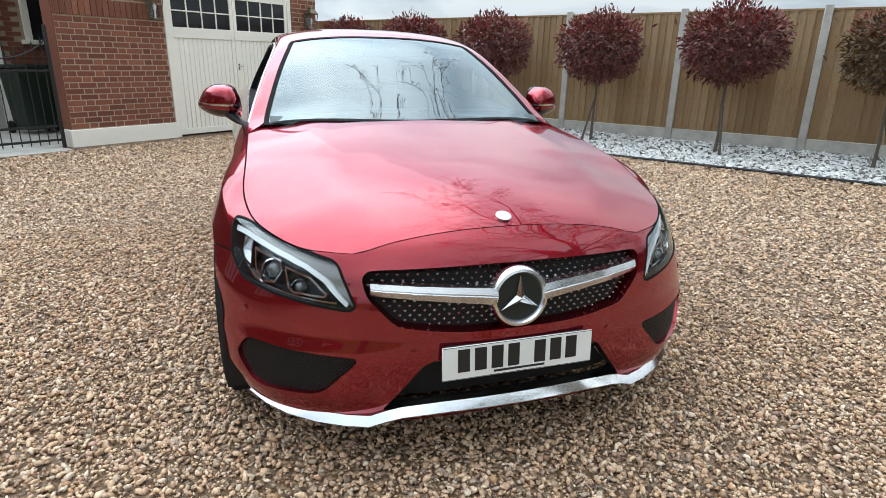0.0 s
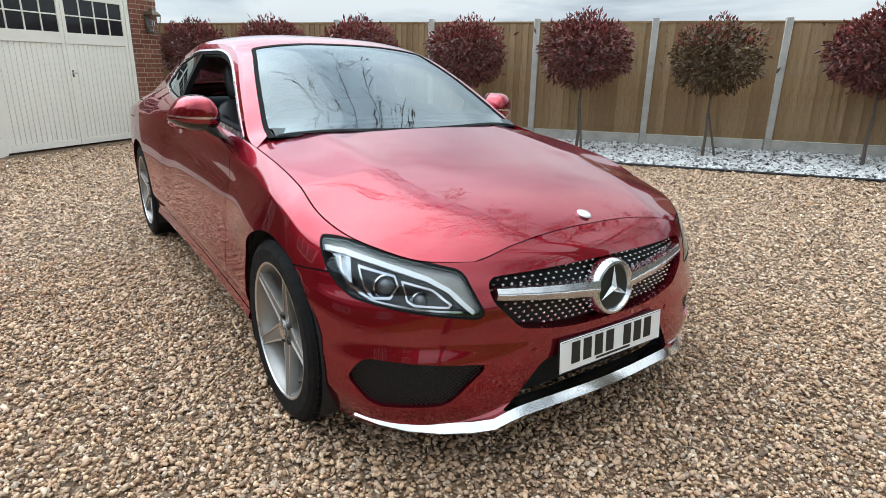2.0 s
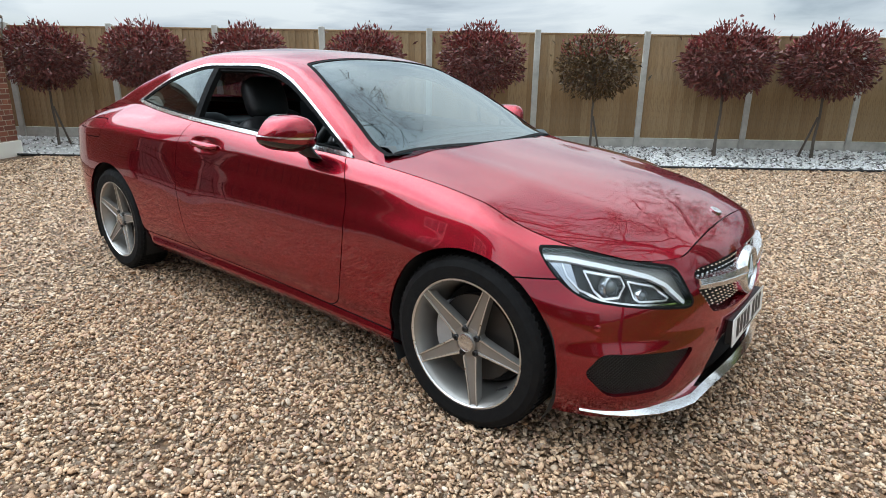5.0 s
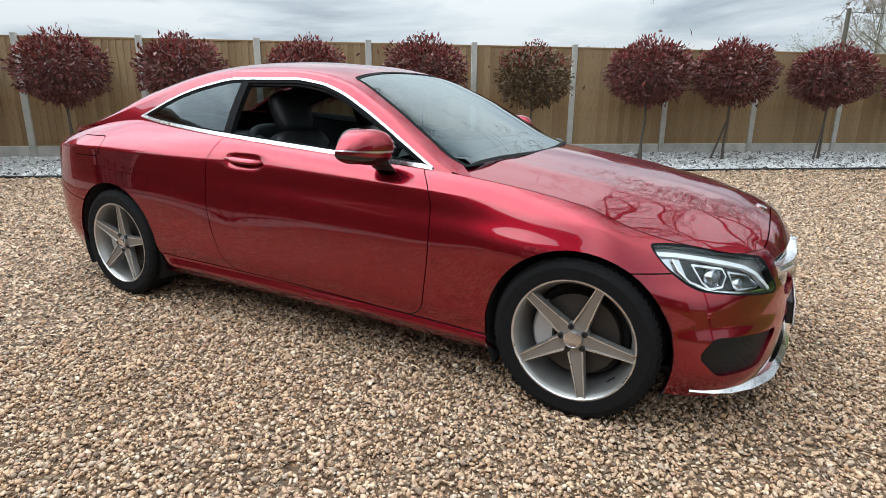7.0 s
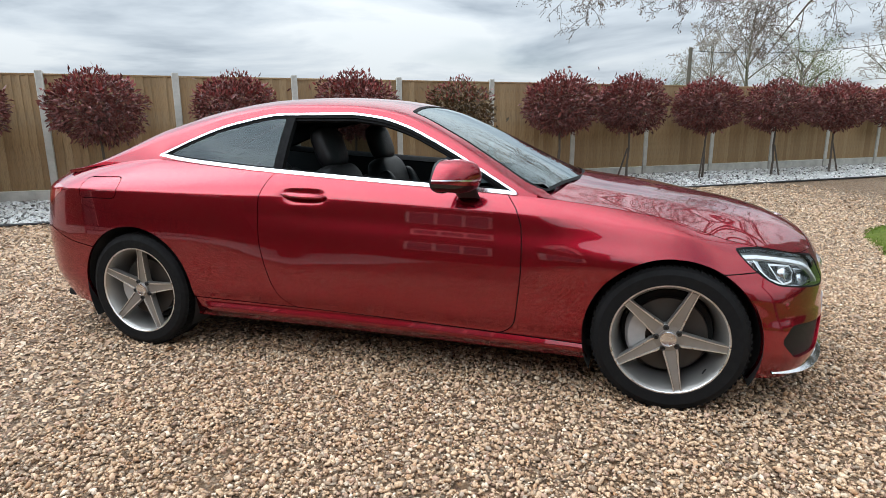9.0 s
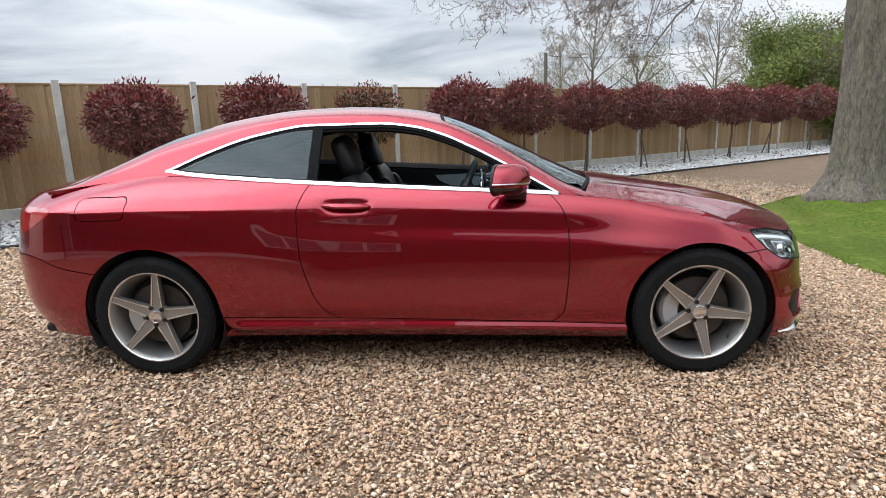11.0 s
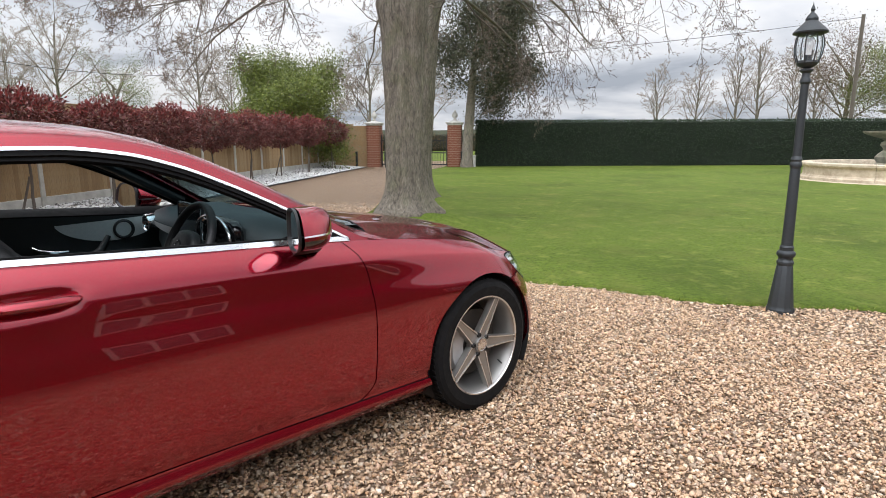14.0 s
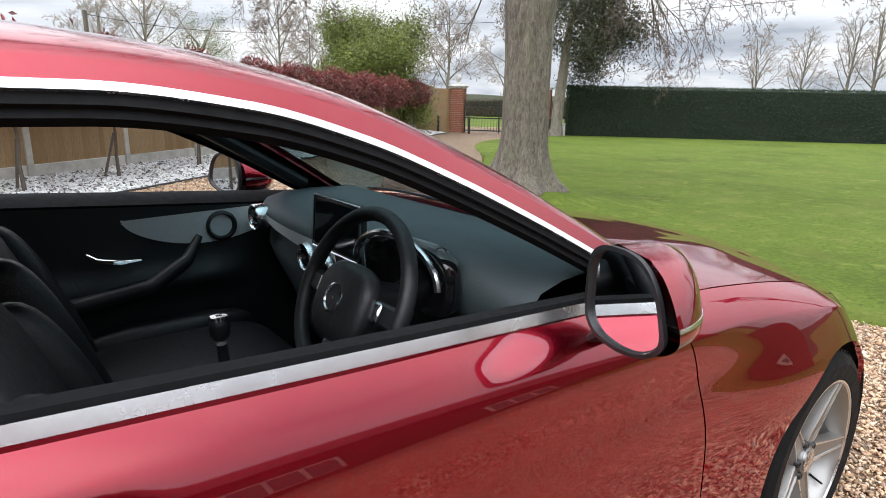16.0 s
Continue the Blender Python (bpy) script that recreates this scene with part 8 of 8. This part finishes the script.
def evergreen():
    root = thing("evergreen_tree", "dark-leaved evergreen tree beside the drive gate", "tree", pose(16.92, 14.82, 0.0))
    rng = np.random.default_rng(6)
    bm = bmesh.new()
    tube(bm, [(0, 0, -0.1), (0.05, 0.02, 0.5), (0.07, -0.02, 1.4), (0.13, -0.08, 2.4), (0.20, -0.1, 3.4), (0.3, -0.2, 5.0)], [0.33, 0.25, 0.22, 0.20, 0.17, 0.1], 14)
    part("trunk", bm, BARK, root)
    out, tips = [], []
    for k in range(13):
        a = 2.4 * k
        grow(rng, (0.25, -0.1, 3.1 + 0.25 * k), (math.cos(a) + 0.45, math.sin(a) - 0.5, 0.34), 2.4, 0.05, 0, out, tips, 0.09, 0.25, (6, 4), 0.55, 6)
    split_levels(root, [(a, b, c, d, l + 1) for a, b, c, d, l in out], 2)
    P = np.repeat(np.array(tips), 52, 0)
    P = P + rng.normal(0, 0.30, P.shape)
    part("foliage", leaf_cloud("foliage", P, rng.uniform(0.08, 0.15, len(P)), rng.normal(size=P.shape), DARK_LEAF, 6), None, root)
    tagged(root.children[-1], kind="stuff")


evergreen()


def leafy_tree(x, y, h, w, seed, mat, label, n=9, leaves=10, name="leafy_tree", low=0.25, size=(0.10, 0.18), spreadk=0.28):
    root = thing(name, label, "tree", pose(x, y, -0.09), "trees beyond the fence")
    rng = np.random.default_rng(seed)
    out, tips = [], []
    grow(rng, (0, 0, 0), (0, 0, 1), h * 0.75, 0.035 * h, 9, out, [], 0, 0.06, (), 0.5, 8)
    for k in range(n):
        a = 2.4 * k + seed
        z = h * (low + 0.5 * k / n)
        grow(rng, (0, 0, z), (math.cos(a), math.sin(a), 0.7 + 0.5 * k / n), w * 0.5 * rng.uniform(0.85, 1.15), 0.010 * h, 0, out, tips, 0.0, 0.22, (5, 4), 0.55, 5)
    split_levels(root, [(a, b, c, d, 0 if l == 9 else l + 1) for a, b, c, d, l in out], 2, twig=HAZY_TWIG)
    if leaves:
        P = np.repeat(np.array(tips), leaves, 0)
        P = P + rng.normal(0, spreadk, P.shape)
        part("foliage", leaf_cloud("foliage", P, rng.uniform(*size, len(P)), rng.normal(size=P.shape), mat, seed), None, root)
        tagged(root.children[-1], kind="stuff")
    return root


def bare_tree(x, y, h, w, seed, label="leafless winter tree with fine branching crown", upright=0.9, kids=(8, 6, 4), n=12):
    root = thing("bare_tree", label, "tree", pose(x, y, -0.09), "bare trees beyond the garden")
    rng = np.random.default_rng(seed)
    out, tips = [], []
    grow(rng, (0, 0, 0), (0, 0, 1), h * 0.9, 0.016 * h, 9, out, [], 0, 0.06, (), 0.5, 9)
    for k in range(n):
        a = 2.4 * k + seed
        f = (k + 0.5) / n
        z = h * (0.20 + 0.62 * f)
        grow(rng, (0, 0, z), (math.cos(a), math.sin(a), upright + 0.5 * f), w * (0.62 - 0.25 * f), 0.0065 * h * (1.1 - f * 0.5), 0, out, tips, 0.0, 0.20, kids, 0.5, 5, 0.06)
    k = max(0.010, 0.0007 * math.hypot(x + 2, y + 2))
    out = [(a, b, max(c, k * 0.45), max(d, k * 0.30), 0 if l == 9 else l + 1) for a, b, c, d, l in out]
    split_levels(root, out, 2, twig=HAZY_TWIG)
    return root


def at(az, dist):
    return -2.03 + dist * math.cos(radians(az)), -2.31 + dist * math.sin(radians(az))


leafy_tree(10.9, 19.3, 4.1, 4.7, 3, GREEN_LEAF, "broad green shrubby tree in spring leaf beyond the fence", 16, 64, low=0.10, size=(0.08, 0.14))
leafy_tree(12.5, 22.4, 4.3, 3.4, 13, GREEN_LEAF, "broad green shrubby tree in spring leaf beyond the fence", 12, 56, low=0.32, size=(0.08, 0.14))
leafy_tree(*at(73.5, 46), 6.6, 5.0, 8, GREEN_LEAF, "pale green tree coming into leaf beyond the fence", 12, 12, size=(0.07, 0.13))
leafy_tree(*at(84.5, 60), 5.8, 5.5, 18, GREEN_LEAF, "pale green tree coming into leaf beyond the fence", 9, 8, size=(0.07, 0.13))
leafy_tree(*at(10.5, 62), 8.6, 11, 28, OLIVE_LEAF, "brown-green tree beyond the hedge", 14, 14, size=(0.10, 0.2), spreadk=0.55)
leafy_tree(*at(6.5, 58), 7.2, 9, 29, GREEN_LEAF, "green tree beyond the hedge", 14, 22, size=(0.10, 0.2), spreadk=0.5)
for az, dist, h, w, seed in ((77.5, 44, 9.2, 7.5, 41), (81.0, 52, 8.6, 7.0, 42), (67.0, 46, 8.6, 7.0, 43), (64.5, 55, 8.0, 6.5, 44), (51.8, 48, 9.0, 7.0, 45), (55.0, 52, 7.5, 6.0, 46), (46.0, 60, 10.0, 8.0, 47)):
    bare_tree(*at(az, dist), h, w, seed)
for az, h, seed in ((24.9, 9.6, 51), (21.6, 9.2, 52), (18.6, 11.2, 53), (16.9, 12.2, 54), (14.3, 11.2, 55), (12.6, 10.2, 56)):
    bare_tree(*at(az, 74), h, 6.2, seed, "tall leafless poplar with rising limbs beyond the hedge", 1.25, (7, 5), 16)
for az, dist in ((118, 90), (108, 95), (103, 80)):
    bare_tree(*at(az, dist), 5.6, 6, int(az), kids=(6, 5, 3))

# overhead line on its poles
POLES = [(3.1, 32.7, 5.25), (15.5, 31.0, 5.6), (43.2, 5.7, 8.8)]
for x, y, h in POLES:
    t = thing("utility_pole", "dark timber overhead line pole beyond the garden", "pole", pose(x, y, -0.09), "line poles")
    bm = bmesh.new(); tube(bm, [(0, 0, 0), (0, 0, h)], [0.13, 0.10], 10); part("pole", bm, TWIG, t)
for a, b in zip(POLES, POLES[1:]):
    bm = bmesh.new()
    pts = [Vector((a[0] + (b[0] - a[0]) * k / 12, a[1] + (b[1] - a[1]) * k / 12, a[2] + (b[2] - a[2]) * k / 12 - 0.25 - 0.5 * (1 - (k / 6 - 1) ** 2))) for k in range(13)]
    tube(bm, pts, 0.014, 5)
    tagged(part("overhead_cable", bm, IRON), "thin black overhead cable between poles", "cable")

# low line of far hedgerow that closes the view
bm = bmesh.new()
rows = []
for k in range(181):
    a = radians(2 * k)
    d = 190 + 15 * math.sin(3 * a)
    h = 3.6 + 1.5 * noise.noise((k * 0.35, 0, 0)) + 0.8 * noise.noise((k * 1.3, 5, 0))
    rows.append([bm.verts.new((d * math.cos(a), d * math.sin(a), -0.09)), bm.verts.new((d * math.cos(a), d * math.sin(a), max(1.2, h)))])
for a, b in zip(rows, rows[1:]):
    bm.faces.new((a[0], b[0], b[1], a[1]))
tagged(part("backdrop", bm, plain("far_hedgerow", (0.10, 0.105, 0.075), 0.95, 0, 0.35, 0.6)), "distant hazy hedgerow on the horizon", "hedgerow", "", "structure")
